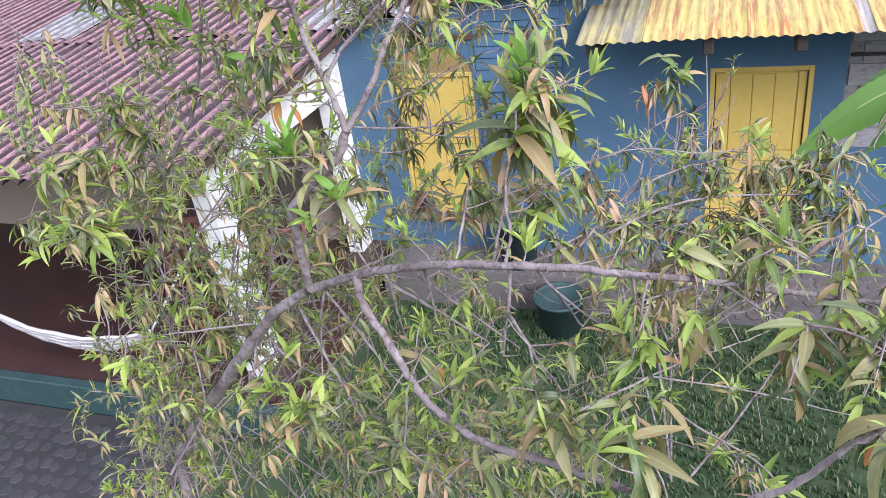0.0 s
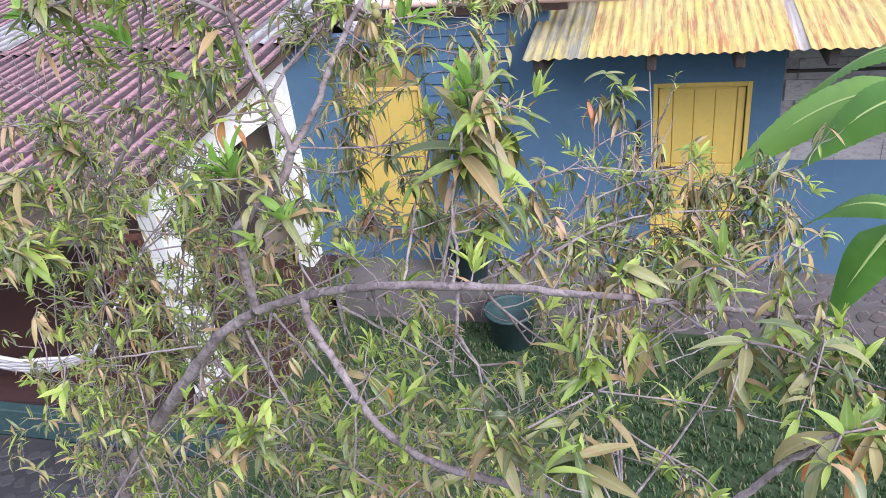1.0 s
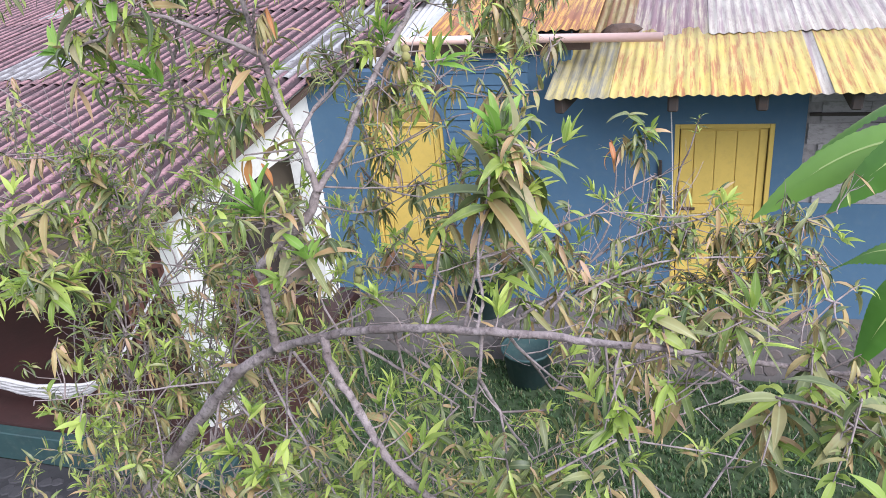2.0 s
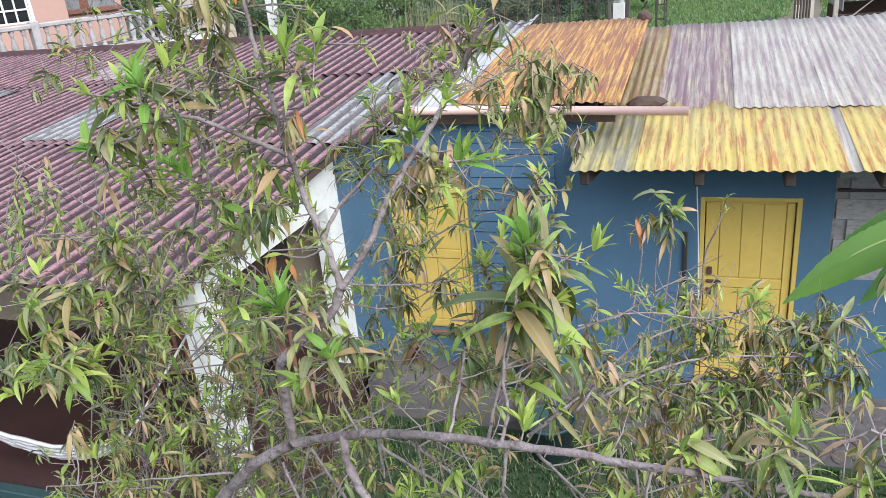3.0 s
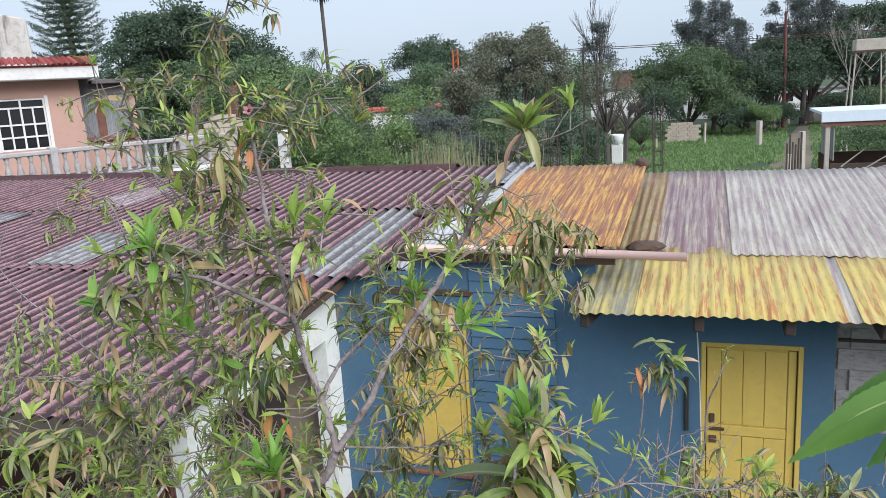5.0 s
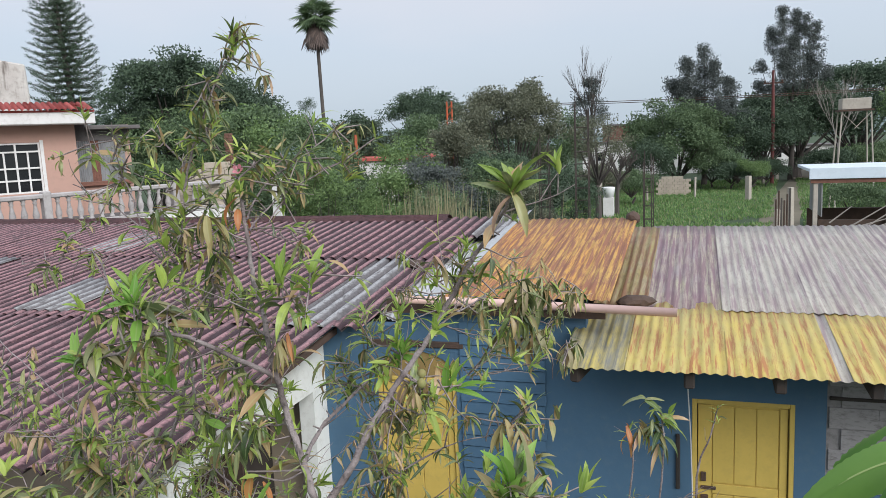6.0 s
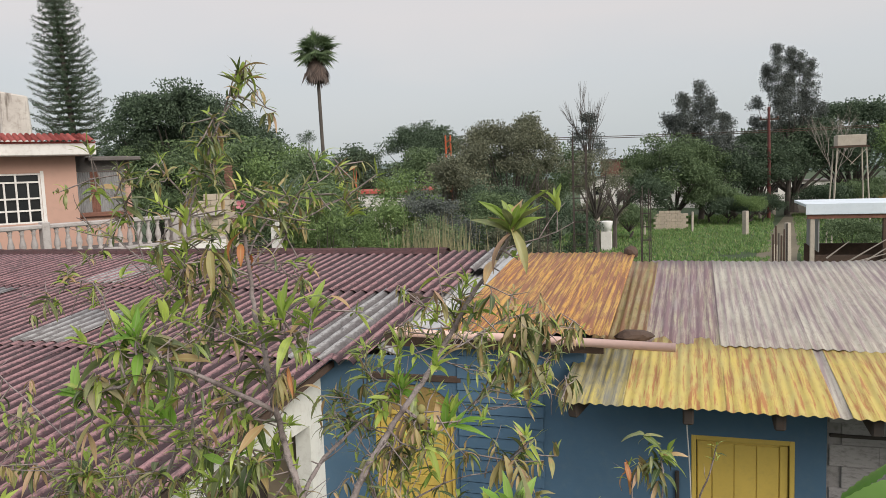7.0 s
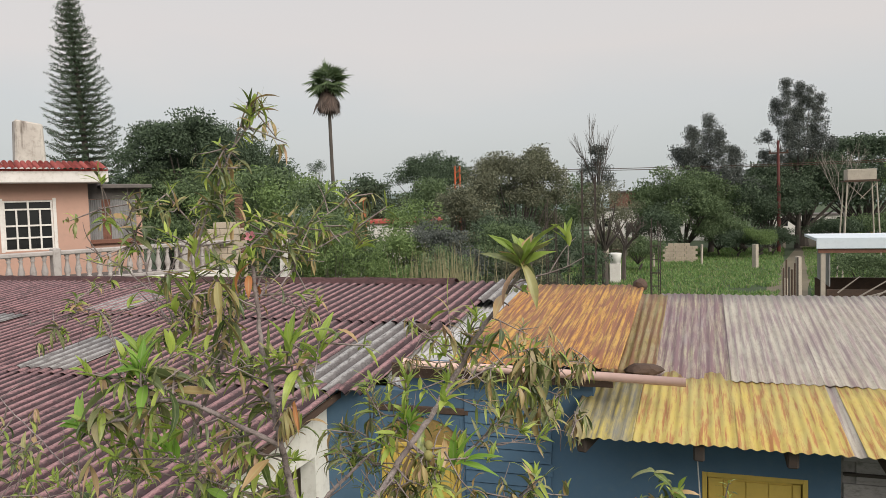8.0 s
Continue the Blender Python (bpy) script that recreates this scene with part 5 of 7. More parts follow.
limb("dark side branch", 0.0075, 0.004, (-0.926, 1.57, 4.067), (-0.969, 1.53, 4.104), (-1.056, 1.5, 4.155), (-1.11, 1.47, 4.183), (-1.161, 1.45, 4.183), (-1.219, 1.44, 4.15), (-1.299, 1.44, 4.129), every=0.2, deep=0)
limb("side shoot", 0.004, 0.0022, (-0.94, 1.57, 4.103), (-0.9, 1.54, 4.177), (-0.863, 1.52, 4.246), (-0.855, 1.5, 4.299), every=0.3, deep=0)
limb("side shoot", 0.003, 0.002, (-0.871, 1.52, 4.234), (-0.817, 1.5, 4.27), (-0.785, 1.5, 4.313), every=0.3, deep=0)
# thin branches that cross the doorway
limb("thin pale branch", 0.0035, 0.0018, (-0.856, 1.6, 3.74), (-0.778, 1.68, 3.7), (-0.711, 1.74, 3.683), (-0.625, 1.8, 3.673), (-0.571, 1.84, 3.698), every=0.13, deep=0)
limb("thin pale branch", 0.003, 0.0015, (-0.879, 1.6, 3.684), (-0.795, 1.7, 3.624), (-0.747, 1.76, 3.624), (-0.688, 1.8, 3.65), every=0.15, deep=0)
limb("thin pale branch", 0.003, 0.0015, (-0.805, 1.64, 3.77), (-0.716, 1.74, 3.783), (-0.619, 1.82, 3.823), (-0.513, 1.9, 3.834), every=0.15, deep=0)
limb("thin dark branch", 0.0035, 0.0015, (-0.735, 1.74, 3.675), (-0.667, 1.78, 3.636), (-0.589, 1.82, 3.619), every=0.15, deep=0)
limb("thin dark branch", 0.004, 0.0018, (-0.711, 1.7, 3.897), (-0.738, 2.05, 3.842), (-0.719, 2.35, 3.835), (-0.649, 2.6, 3.864), (-0.566, 2.8, 3.938), (-0.468, 2.9, 4.027), every=0.1, deep=1)
limb("thin dark branch", 0.0032, 0.0015, (-0.72, 2.34, 3.834), (-0.642, 2.55, 3.788), (-0.533, 2.7, 3.797), (-0.482, 2.75, 3.763), every=0.12, deep=0)
limb("thin dark branch", 0.0035, 0.0015, (-0.631, 1.8, 4.128), (-0.661, 2.2, 4.095), (-0.633, 2.5, 4.094), (-0.591, 2.7, 4.077), every=0.1, deep=1)
# the long bare branch and what hangs from it
limb("long bare branch", 0.0155, 0.0055, (-1.081, 1.6, 3.241), (-0.872, 1.52, 3.352), (-0.745, 1.47, 3.411), (-0.565, 1.4, 3.476), (-0.407, 1.36, 3.507), (-0.288, 1.34, 3.52), (-0.169, 1.33, 3.523), (-0.056, 1.33, 3.52), (0.054, 1.34, 3.503), (0.162, 1.36, 3.48), (0.271, 1.38, 3.459), (0.378, 1.4, 3.443), every=0.09, deep=0)
limb("bare hanging branch", 0.0145, 0.0105, (-0.877, 1.52, 3.348), (-0.856, 1.48, 3.296), (-0.797, 1.44, 3.24), (-0.733, 1.4, 3.164), (-0.694, 1.37, 3.131), (-0.626, 1.33, 3.089), (-0.533, 1.29, 3.061), (-0.44, 1.26, 3.056), (-0.338, 1.23, 3.069), (-0.242, 1.2, 3.077), (-0.14, 1.17, 3.081), every=0.12, deep=0)
limb("thin dead branch", 0.0045, 0.002, (-1.355, 1.66, 3.049), (-1.508, 1.62, 3.042), (-1.721, 1.56, 3.034), (-1.936, 1.5, 3.026), every=0.2, deep=0)
limb("bare twig", 0.0056, 0.0028, (-1.023, 1.58, 3.252), (-1.046, 1.55, 3.141), (-1.06, 1.52, 2.995), every=0.16, deep=0, leafy_share=0.35)
limb("bare twig", 0.0056, 0.0028, (-1.018, 1.58, 3.247), (-0.898, 1.5, 3.187), (-0.798, 1.45, 3.086), (-0.759, 1.44, 3.059), every=0.16, deep=0, leafy_share=0.35)
limb("bare twig", 0.0056, 0.0028, (-1.134, 1.6, 3.168), (-1.054, 1.56, 3.009), (-0.974, 1.52, 2.875), (-0.92, 1.5, 2.783), (-0.881, 1.48, 2.657), every=0.16, deep=0, leafy_share=0.35)
limb("bare twig", 0.0056, 0.0028, (-0.754, 1.47, 3.406), (-0.767, 1.5, 3.256), every=0.16, deep=0, leafy_share=0.35)
limb("bare twig", 0.0056, 0.0028, (-0.636, 1.43, 3.447), (-0.643, 1.46, 3.276), every=0.16, deep=0, leafy_share=0.35)
limb("bare twig", 0.0056, 0.0028, (-0.796, 1.55, 3.31), (-0.665, 1.55, 3.228), (-0.545, 1.56, 3.137), every=0.16, deep=0, leafy_share=0.35)
limb("bare twig", 0.0056, 0.0028, (-0.69, 1.5, 3.375), (-0.575, 1.6, 3.176), (-0.491, 1.66, 3.045), every=0.16, deep=0, leafy_share=0.35)
limb("bare twig", 0.0056, 0.0028, (-1.365, 1.66, 2.988), (-1.414, 1.6, 2.801), (-1.469, 1.57, 2.674), (-1.586, 1.52, 2.471), every=0.16, deep=0, leafy_share=0.35)
limb("bare twig", 0.0056, 0.0028, (-1.387, 1.6, 2.898), (-1.369, 1.57, 2.712), every=0.16, deep=0, leafy_share=0.35)
limb("bare twig", 0.0056, 0.0028, (-0.405, 1.36, 3.506), (-0.424, 1.36, 3.365), (-0.451, 1.38, 3.241), every=0.16, deep=0, leafy_share=0.35)
limb("bare twig", 0.0056, 0.0028, (-0.423, 1.36, 3.381), (-0.368, 1.38, 3.244), (-0.318, 1.4, 3.134), every=0.16, deep=0, leafy_share=0.35)
limb("bare twig", 0.0056, 0.0028, (-0.719, 1.39, 3.116), (-0.753, 1.36, 2.913), every=0.16, deep=0, leafy_share=0.35)
limb("bare twig", 0.0056, 0.0028, (-0.791, 1.6, 3.064), (-0.671, 1.5, 2.967), (-0.528, 1.44, 2.944), every=0.16, deep=0, leafy_share=0.35)
limb("bare twig", 0.0056, 0.0028, (-0.456, 1.4, 3.483), (-0.452, 1.46, 3.544), (-0.41, 1.5, 3.682), every=0.16, deep=0, leafy_share=0.35)
limb("bare twig", 0.0056, 0.0028, (-1.307, 1.64, 3.009), (-1.185, 1.6, 2.942), (-1.017, 1.56, 2.927), every=0.16, deep=0, leafy_share=0.35)
limb("bare twig", 0.0056, 0.0028, (-0.351, 1.35, 3.519), (-0.329, 1.5, 3.338), (-0.298, 1.6, 3.183), every=0.16, deep=0, leafy_share=0.35)
limb("low pale shoot", 0.006, 0.003, (-1.787, 1.5, 2.459), (-1.609, 1.55, 2.699), (-1.602, 1.6, 2.779), (-1.683, 1.7, 2.882), every=0.16)
limb("low pale shoot", 0.005, 0.003, (-1.632, 1.55, 2.671), (-1.57, 1.5, 2.614), (-1.521, 1.45, 2.532), every=0.2)
# upright sprigs on the bare branch
limb("upright sprig", 0.005, 0.003, (-0.41, 1.35, 3.524), (-0.403, 1.38, 3.582), (-0.419, 1.42, 3.648), (-0.4, 1.48, 3.775), (-0.384, 1.52, 3.885), every=0.2, deep=0)
limb("dark wand", 0.004, 0.002, (-0.533, 1.38, 3.506), (-0.528, 1.46, 3.59), (-0.526, 1.52, 3.647), (-0.511, 1.56, 3.684), (-0.499, 1.6, 3.784), every=0.13, deep=0)
limb("long thin shoot", 0.004, 0.002, (-0.912, 1.5, 3.356), (-0.848, 1.7, 3.315), (-0.769, 1.85, 3.329), (-0.669, 1.95, 3.373), every=0.13, deep=0)
limb("thin sprig", 0.004, 0.002, (-0.819, 1.5, 3.38), (-0.855, 1.5, 3.472), (-0.854, 1.5, 3.566), every=0.3, deep=0)
# twiggy branches in front of the right-hand door
limb("pale twiggy branch", 0.0055, 0.0022, (-0.391, 1.5, 3.431), (-0.34, 2.0, 3.22), (-0.178, 2.3, 3.141), (0.039, 2.4, 3.18), (0.253, 2.46, 3.238), (0.475, 2.5, 3.306), every=0.1, deep=1, leafy_share=0.22, reach=(0.08, 0.22))
limb("pale twiggy branch", 0.0055, 0.0022, (-0.371, 1.6, 3.403), (-0.302, 2.1, 3.209), (-0.125, 2.35, 3.142), (0.074, 2.4, 3.223), (0.179, 2.42, 3.26), every=0.1, deep=1, leafy_share=0.22, reach=(0.08, 0.22))
limb("pale twiggy branch", 0.0055, 0.0022, (-0.338, 1.8, 3.303), (-0.246, 2.1, 3.31), (-0.12, 2.25, 3.326), (-0.017, 2.3, 3.338), every=0.1, deep=1, leafy_share=0.22, reach=(0.08, 0.22))
limb("pale twiggy branch", 0.0055, 0.0022, (-0.267, 2.1, 3.19), (-0.15, 2.3, 3.125), (-0.113, 2.4, 3.267), (-0.095, 2.45, 3.429), every=0.1, deep=1, leafy_share=0.22, reach=(0.08, 0.22))
limb("pale twiggy branch", 0.0055, 0.0022, (-0.306, 1.9, 3.273), (-0.065, 2.2, 3.253), (0.305, 2.4, 3.189), (0.426, 2.42, 3.191), every=0.1, deep=1, leafy_share=0.22, reach=(0.08, 0.22))
limb("pale twiggy branch", 0.0055, 0.0022, (-0.206, 2.2, 3.167), (0.042, 2.35, 3.103), (0.257, 2.4, 3.136), every=0.1, deep=1, leafy_share=0.22, reach=(0.08, 0.22))
limb("thin dark whip", 0.004, 0.002, (-0.439, 1.8, 3.433), (-0.341, 1.85, 3.517), (-0.233, 1.9, 3.544), (-0.147, 1.95, 3.595), (-0.069, 2.0, 3.623), every=0.1, deep=0, leafy_share=0.3)
limb("thin dark whip", 0.003, 0.0015, (-0.335, 1.86, 3.524), (-0.193, 1.95, 3.531), (-0.015, 2.05, 3.474), (0.099, 2.1, 3.481), every=0.14, deep=0, leafy_share=0.3)
# shoots at the end of the bare branch and over the lawn
limb("outer shoot", 0.004, 0.002, (0.032, 1.34, 3.502), (0.113, 1.24, 3.506), (0.168, 1.2, 3.521), (0.24, 1.18, 3.52), (0.297, 1.16, 3.5), (0.39, 1.14, 3.483), every=0.3, deep=0)
limb("outer shoot", 0.004, 0.002, (0.108, 1.35, 3.492), (0.196, 1.36, 3.583), (0.25, 1.36, 3.634), every=0.3, deep=0)
limb("low pale branch", 0.005, 0.002, (-0.35, 1.7, 2.793), (-0.15, 1.9, 2.795), (0.001, 2.0, 2.819), (0.128, 2.05, 2.852), (0.192, 2.1, 2.858), every=0.18, deep=0, leafy_share=0.2)
limb("low pale branch", 0.004, 0.002, (-0.15, 1.9, 2.795), (0.157, 1.95, 2.731), (0.348, 2.0, 2.651), (0.531, 2.0, 2.62), every=0.18, deep=0, leafy_share=0.2)
limb("low pale branch", 0.004, 0.002, (-0.023, 1.2, 3.099), (0.066, 1.3, 3.177), (0.136, 1.4, 3.242), (0.182, 1.45, 3.285), every=0.3, deep=0, leafy_share=0.2)
limb("near branch", 0.009, 0.005, (-0.017, 1.0, 3.198), (0.134, 0.95, 3.377), (0.176, 0.93, 3.457), (0.22, 0.91, 3.539), (0.261, 0.9, 3.59), every=0.6, deep=0, leafy_share=0)
limb("near branch", 0.008, 0.009, (-0.14, 1.17, 3.081), (-0.063, 1.08, 3.143), (-0.017, 1.0, 3.198), every=0.6, deep=0, leafy_share=0)
# rising branches of the far side of the crown
limb("rising branch", 0.009, 0.004, (-1.824, 1.9, 3.285), (-1.706, 1.88, 3.474), (-1.603, 1.86, 3.589), (-1.508, 1.84, 3.679), (-1.398, 1.8, 3.841), (-1.337, 1.78, 3.965), (-1.274, 1.76, 4.08), (-1.211, 1.74, 4.188), (-1.144, 1.72, 4.301), (-1.103, 1.7, 4.382), every=0.1, deep=1)
limb("leafy rising branch", 0.006, 0.003, (-1.334, 1.8, 3.804), (-1.3, 1.76, 3.963), (-1.289, 1.74, 4.122), (-1.271, 1.72, 4.246), (-1.246, 1.7, 4.38), (-1.223, 1.7, 4.507), every=0.12, deep=1)
limb("thin top whip", 0.004, 0.002, (-1.226, 1.7, 4.479), (-1.172, 1.68, 4.59), (-1.116, 1.67, 4.682), (-1.065, 1.66, 4.768), (-1.023, 1.65, 4.838), every=0.3, deep=0)
limb("thin side branch", 0.003, 0.0018, (-1.264, 1.72, 4.246), (-1.438, 1.8, 4.351), (-1.5, 1.84, 4.448), (-1.562, 1.86, 4.527), (-1.671, 1.88, 4.604), every=0.13, deep=0)
limb("thin side branch", 0.003, 0.0016, (-1.277, 1.72, 4.29), (-1.475, 1.8, 4.397), (-1.601, 1.84, 4.449), (-1.724, 1.86, 4.498), every=0.14, deep=0)
limb("thin side branch", 0.003, 0.0016, (-1.438, 1.8, 4.351), (-1.358, 1.8, 4.473), (-1.279, 1.8, 4.561), every=0.2, deep=0)
limb("thin side branch", 0.0032, 0.0016, (-0.973, 1.57, 4.423), (-0.988, 1.7, 4.5), (-0.932, 1.8, 4.559), (-0.881, 1.86, 4.616), every=0.11, deep=0)
limb("thin side branch", 0.0028, 0.0016, (-0.967, 1.57, 4.398), (-0.964, 1.68, 4.451), (-0.899, 1.76, 4.505), (-0.835, 1.82, 4.541), every=0.12, deep=0)
limb("thin side branch", 0.003, 0.0016, (-1.272, 1.74, 4.123), (-1.116, 1.66, 4.317), (-1.041, 1.62, 4.431), every=0.13, deep=0)
limb("thin side branch", 0.003, 0.0016, (-0.919, 1.6, 3.941), (-1.024, 1.62, 3.928), (-1.179, 1.66, 3.928), (-1.232, 1.68, 3.943), every=0.15, deep=0)
limb("outer thin branch", 0.003, 0.0016, (-1.881, 1.95, 3.753), (-2.196, 2.1, 3.816), (-2.459, 2.2, 3.891), (-2.68, 2.3, 3.977), every=0.2, deep=0)
limb("outer thin branch", 0.0035, 0.0016, (-1.8, 1.9, 3.477), (-1.893, 1.95, 3.753), (-1.878, 1.98, 3.974), every=0.2, deep=0)
limb("outer thin branch", 0.003, 0.0016, (-1.446, 1.7, 4.097), (-2.006, 2.2, 4.25), (-2.322, 2.3, 4.197), (-2.436, 2.3, 4.18), every=0.25, deep=0)
limb("pale straight shoot", 0.004, 0.002, (-1.335, 1.7, 3.059), (-1.245, 1.68, 3.284), (-1.165, 1.66, 3.488), every=0.25, deep=0)
limb("pale straight shoot", 0.004, 0.002, (-1.634, 1.85, 3.27), (-1.403, 1.8, 3.481), (-1.21, 1.76, 3.694), every=0.16, deep=0)
limb("pale straight shoot", 0.004, 0.002, (-1.722, 1.88, 3.411), (-1.74, 1.9, 3.602), (-1.728, 1.92, 3.807), every=0.2, deep=0)
limb("pale straight shoot", 0.004, 0.002, (-1.84, 1.85, 3.07), (-1.874, 1.85, 3.265), (-1.921, 1.85, 3.389), (-1.937, 1.85, 3.532), every=0.16, deep=0)
limb("pale straight shoot", 0.005, 0.003, (-1.951, 1.9, 2.803), (-1.885, 1.9, 3.053), (-1.824, 1.9, 3.285), every=0.16)
# bunches of the upper crown
bunch((-1.208, 1.46, 4.271), "young", 6, 1.15)
bunch((-1.198, 1.46, 4.258), "droop", 7, 1.2)
bunch((-1.264, 1.46, 4.246), "droop", 4, 1.0)
bunch((-1.146, 1.47, 4.216), "droop", 4, 1.0)
bunch((-1.307, 1.46, 4.164), "droop", 7, 1.0)
bunch((-1.381, 1.46, 4.116), "young", 5, 1.1)
bunch((-1.145, 1.5, 4.241), "old", 4, 0.8)
bunch((-0.854, 1.5, 4.318), "young", 5, 0.95)
bunch((-0.855, 1.5, 4.293), "droop", 4, 0.75)
bunch((-0.784, 1.5, 4.319), "young", 5, 0.9)
bunch((-0.805, 1.5, 4.247), "droop", 3, 0.8)
bunch((-0.888, 1.58, 4.174), "husk", 12, 0.7)
bunch((-0.883, 1.58, 4.148), "husk", 8, 0.6)
bunch((-0.994, 1.56, 4.047), "droop", 4, 0.8)
bunch((-1.079, 1.6, 4.065), "mix", 5, 0.7)
bunch((-1.266, 1.6, 4.025), "young", 7, 1.0)
bunch((-1.33, 1.6, 3.973), "young", 6, 0.9)
bunch((-1.098, 1.6, 3.916), "droop", 9, 1.0)
bunch((-1.028, 1.6, 3.932), "old", 6, 0.8)
bunch((-1.214, 1.66, 3.914), "mix", 7, 0.8)
bunch((-1.864, 1.95, 3.696), "mix", 11, 1.0)
bunch((-1.85, 1.95, 3.623), "droop", 8, 0.9)
bunch((-2.071, 1.95, 3.697), "dry", 6, 0.8)
bunch((-2.195, 2.0, 3.803), "mix", 6, 0.8)
bunch((-0.97, 1.62, 3.949), "young", 7, 0.9)
bunch((-0.92, 1.62, 3.913), "young", 5, 0.8)
bunch((-0.99, 1.57, 4.48), "rust", 3, 0.7)
bunch((-0.98, 1.57, 4.512), "mix", 4, 0.5)
bunch((-1.02, 1.65, 4.834), "narrow", 7, 0.75)
bunch((-1.028, 1.66, 4.781), "narrow", 7, 0.75)
bunch((-1.123, 1.67, 4.749), "droop", 5, 0.6)
bunch((-1.13, 1.67, 4.703), "narrow", 7, 0.7)
bunch((-1.118, 1.68, 4.626), "narrow", 9, 0.8)
bunch((-1.178, 1.68, 4.617), "narrow", 7, 0.7)
bunch((-1.386, 1.8, 4.639), "narrow", 7, 0.7)
bunch((-1.664, 1.88, 4.609), "droop", 6, 0.7)
bunch((-1.539, 1.86, 4.613), "narrow", 6, 0.7)
bunch((-1.526, 1.86, 4.558), "old", 6, 0.7)
bunch((-1.567, 1.84, 4.488), "young", 5, 0.7)
bunch((-1.227, 1.7, 4.5), "young", 8, 0.75)
bunch((-1.236, 1.7, 4.437), "narrow", 10, 0.9)
bunch((-1.246, 1.7, 4.373), "narrow", 10, 0.9)
bunch((-1.267, 1.72, 4.305), "narrow", 9, 0.9)
bunch((-1.062, 1.62, 4.464), "narrow", 9, 0.8)
bunch((-0.991, 1.65, 4.552), "narrow", 8, 0.75)
bunch((-0.976, 1.74, 4.562), "narrow", 8, 0.75)
bunch((-0.925, 1.8, 4.538), "narrow", 8, 0.7)
bunch((-0.893, 1.86, 4.613), "narrow", 7, 0.6)
bunch((-0.85, 1.82, 4.535), "narrow", 7, 0.7)
bunch((-0.957, 1.7, 4.509), "narrow", 7, 0.7)
bunch((-0.953, 1.7, 4.442), "narrow", 5, 0.6)
bunch((-2.19, 2.28, 4.291), "mix", 7, 0.8)
bunch((-2.336, 2.3, 4.149), "droop", 7, 0.7)
bunch((-2.009, 2.2, 4.214), "narrow", 6, 0.8)
bunch((-1.066, 1.62, 4.404), "narrow", 7, 0.8)
bunch((-1.391, 1.75, 4.268), "mix", 6, 0.7)
bunch((-1.063, 1.64, 4.212), "narrow", 8, 0.8)
bunch((-1.152, 1.68, 4.243), "mix", 7, 0.7)
bunch((-1.008, 1.62, 4.165), "mix", 6, 0.7)
bunch((-1.295, 1.7, 4.102), "mix", 6, 0.7)
bunch((-0.952, 1.8, 4.368), "narrow", 5, 0.6)
# bunches of the leaning stem
bunch((-0.415, 1.76, 4.394), "droop", 2, 1.0)
bunch((-0.523, 1.82, 4.259), "young", 5, 0.85)
bunch((-0.584, 1.9, 4.285), "narrow", 12, 0.75)
bunch((-0.608, 1.9, 4.242), "narrow", 9, 0.75)
bunch((-0.814, 2.2, 4.223), "droop", 5, 0.6)
bunch((-0.781, 2.1, 4.16), "narrow", 6, 0.6)
bunch((-0.888, 1.95, 4.071), "narrow", 12, 0.75)
bunch((-0.985, 2.0, 3.971), "narrow", 13, 0.85)
bunch((-0.943, 1.95, 3.925), "mix", 9, 0.8)
bunch((-0.723, 1.84, 4.049), "young", 9, 1.0)
bunch((-0.624, 1.85, 4.173), "narrow", 8, 0.75)
bunch((-0.765, 1.92, 4.145), "young", 6, 0.7)
bunch((-0.567, 2.57, 4.107), "hang", 14, 1.06)
bunch((-0.531, 2.698, 4.043), "hang", 14, 1.06)
bunch((-0.574, 2.55, 4.015), "hang", 11, 1.0)
bunch((-0.609, 2.41, 3.991), "hang", 10, 1.06)
bunch((-0.518, 2.75, 3.899), "hang", 10, 1.06)
bunch((-0.454, 2.922, 4.01), "hang", 6, 1.06)
bunch((-0.485, 2.85, 3.822), "hang", 7, 1.0)
bunch((-0.555, 2.63, 3.908), "hang", 10, 1.06)
bunch((-0.627, 2.33, 3.93), "narrow", 7, 0.94)
bunch((-0.644, 1.74, 4.008), "dry", 6, 0.8)
bunch((-0.558, 1.8, 3.994), "young", 5, 1.1)
bunch((-0.609, 1.76, 3.976), "mix", 8, 0.9)
bunch((-0.659, 1.7, 3.959), "hang", 7, 0.7)
bunch((-0.7, 1.68, 3.963), "hang", 7, 0.7)
bunch((-0.415, 1.9, 3.92), "mix", 8, 0.8)
bunch((-0.473, 1.85, 3.898), "dry", 5, 0.8)
bunch((-0.427, 1.85, 3.859), "dry", 4, 0.9)
bunch((-0.629, 2.29, 4.099), "hang", 8, 0.94)
bunch((-0.841, 1.9, 3.918), "narrow", 8, 0.7)
# bunches round the fork and before the doorway
bunch((-0.985, 1.5, 3.712), "young", 9, 1.25)
bunch((-1.02, 1.5, 3.732), "young", 5, 1.1)
bunch((-0.933, 1.5, 3.709), "old", 4, 1.1)
bunch((-0.871, 1.5, 3.607), "young", 5, 1.15)
bunch((-0.874, 1.5, 3.609), "curl", 5, 1.3)
bunch((-0.922, 1.5, 3.589), "curl", 3, 1.2)
bunch((-1.032, 1.58, 3.825), "rust", 3, 0.8)
bunch((-1.002, 1.58, 3.818), "droop", 2, 1.2)
bunch((-1.259, 1.7, 3.581), "young", 6, 0.8)
bunch((-1.256, 1.7, 3.456), "mix", 7, 0.8)
bunch((-0.856, 2.0, 3.38), "hang", 9, 1.1)
bunch((-0.882, 2.0, 3.366), "dry", 7, 1.0)
bunch((-0.382, 1.52, 3.897), "young", 9, 1.15)
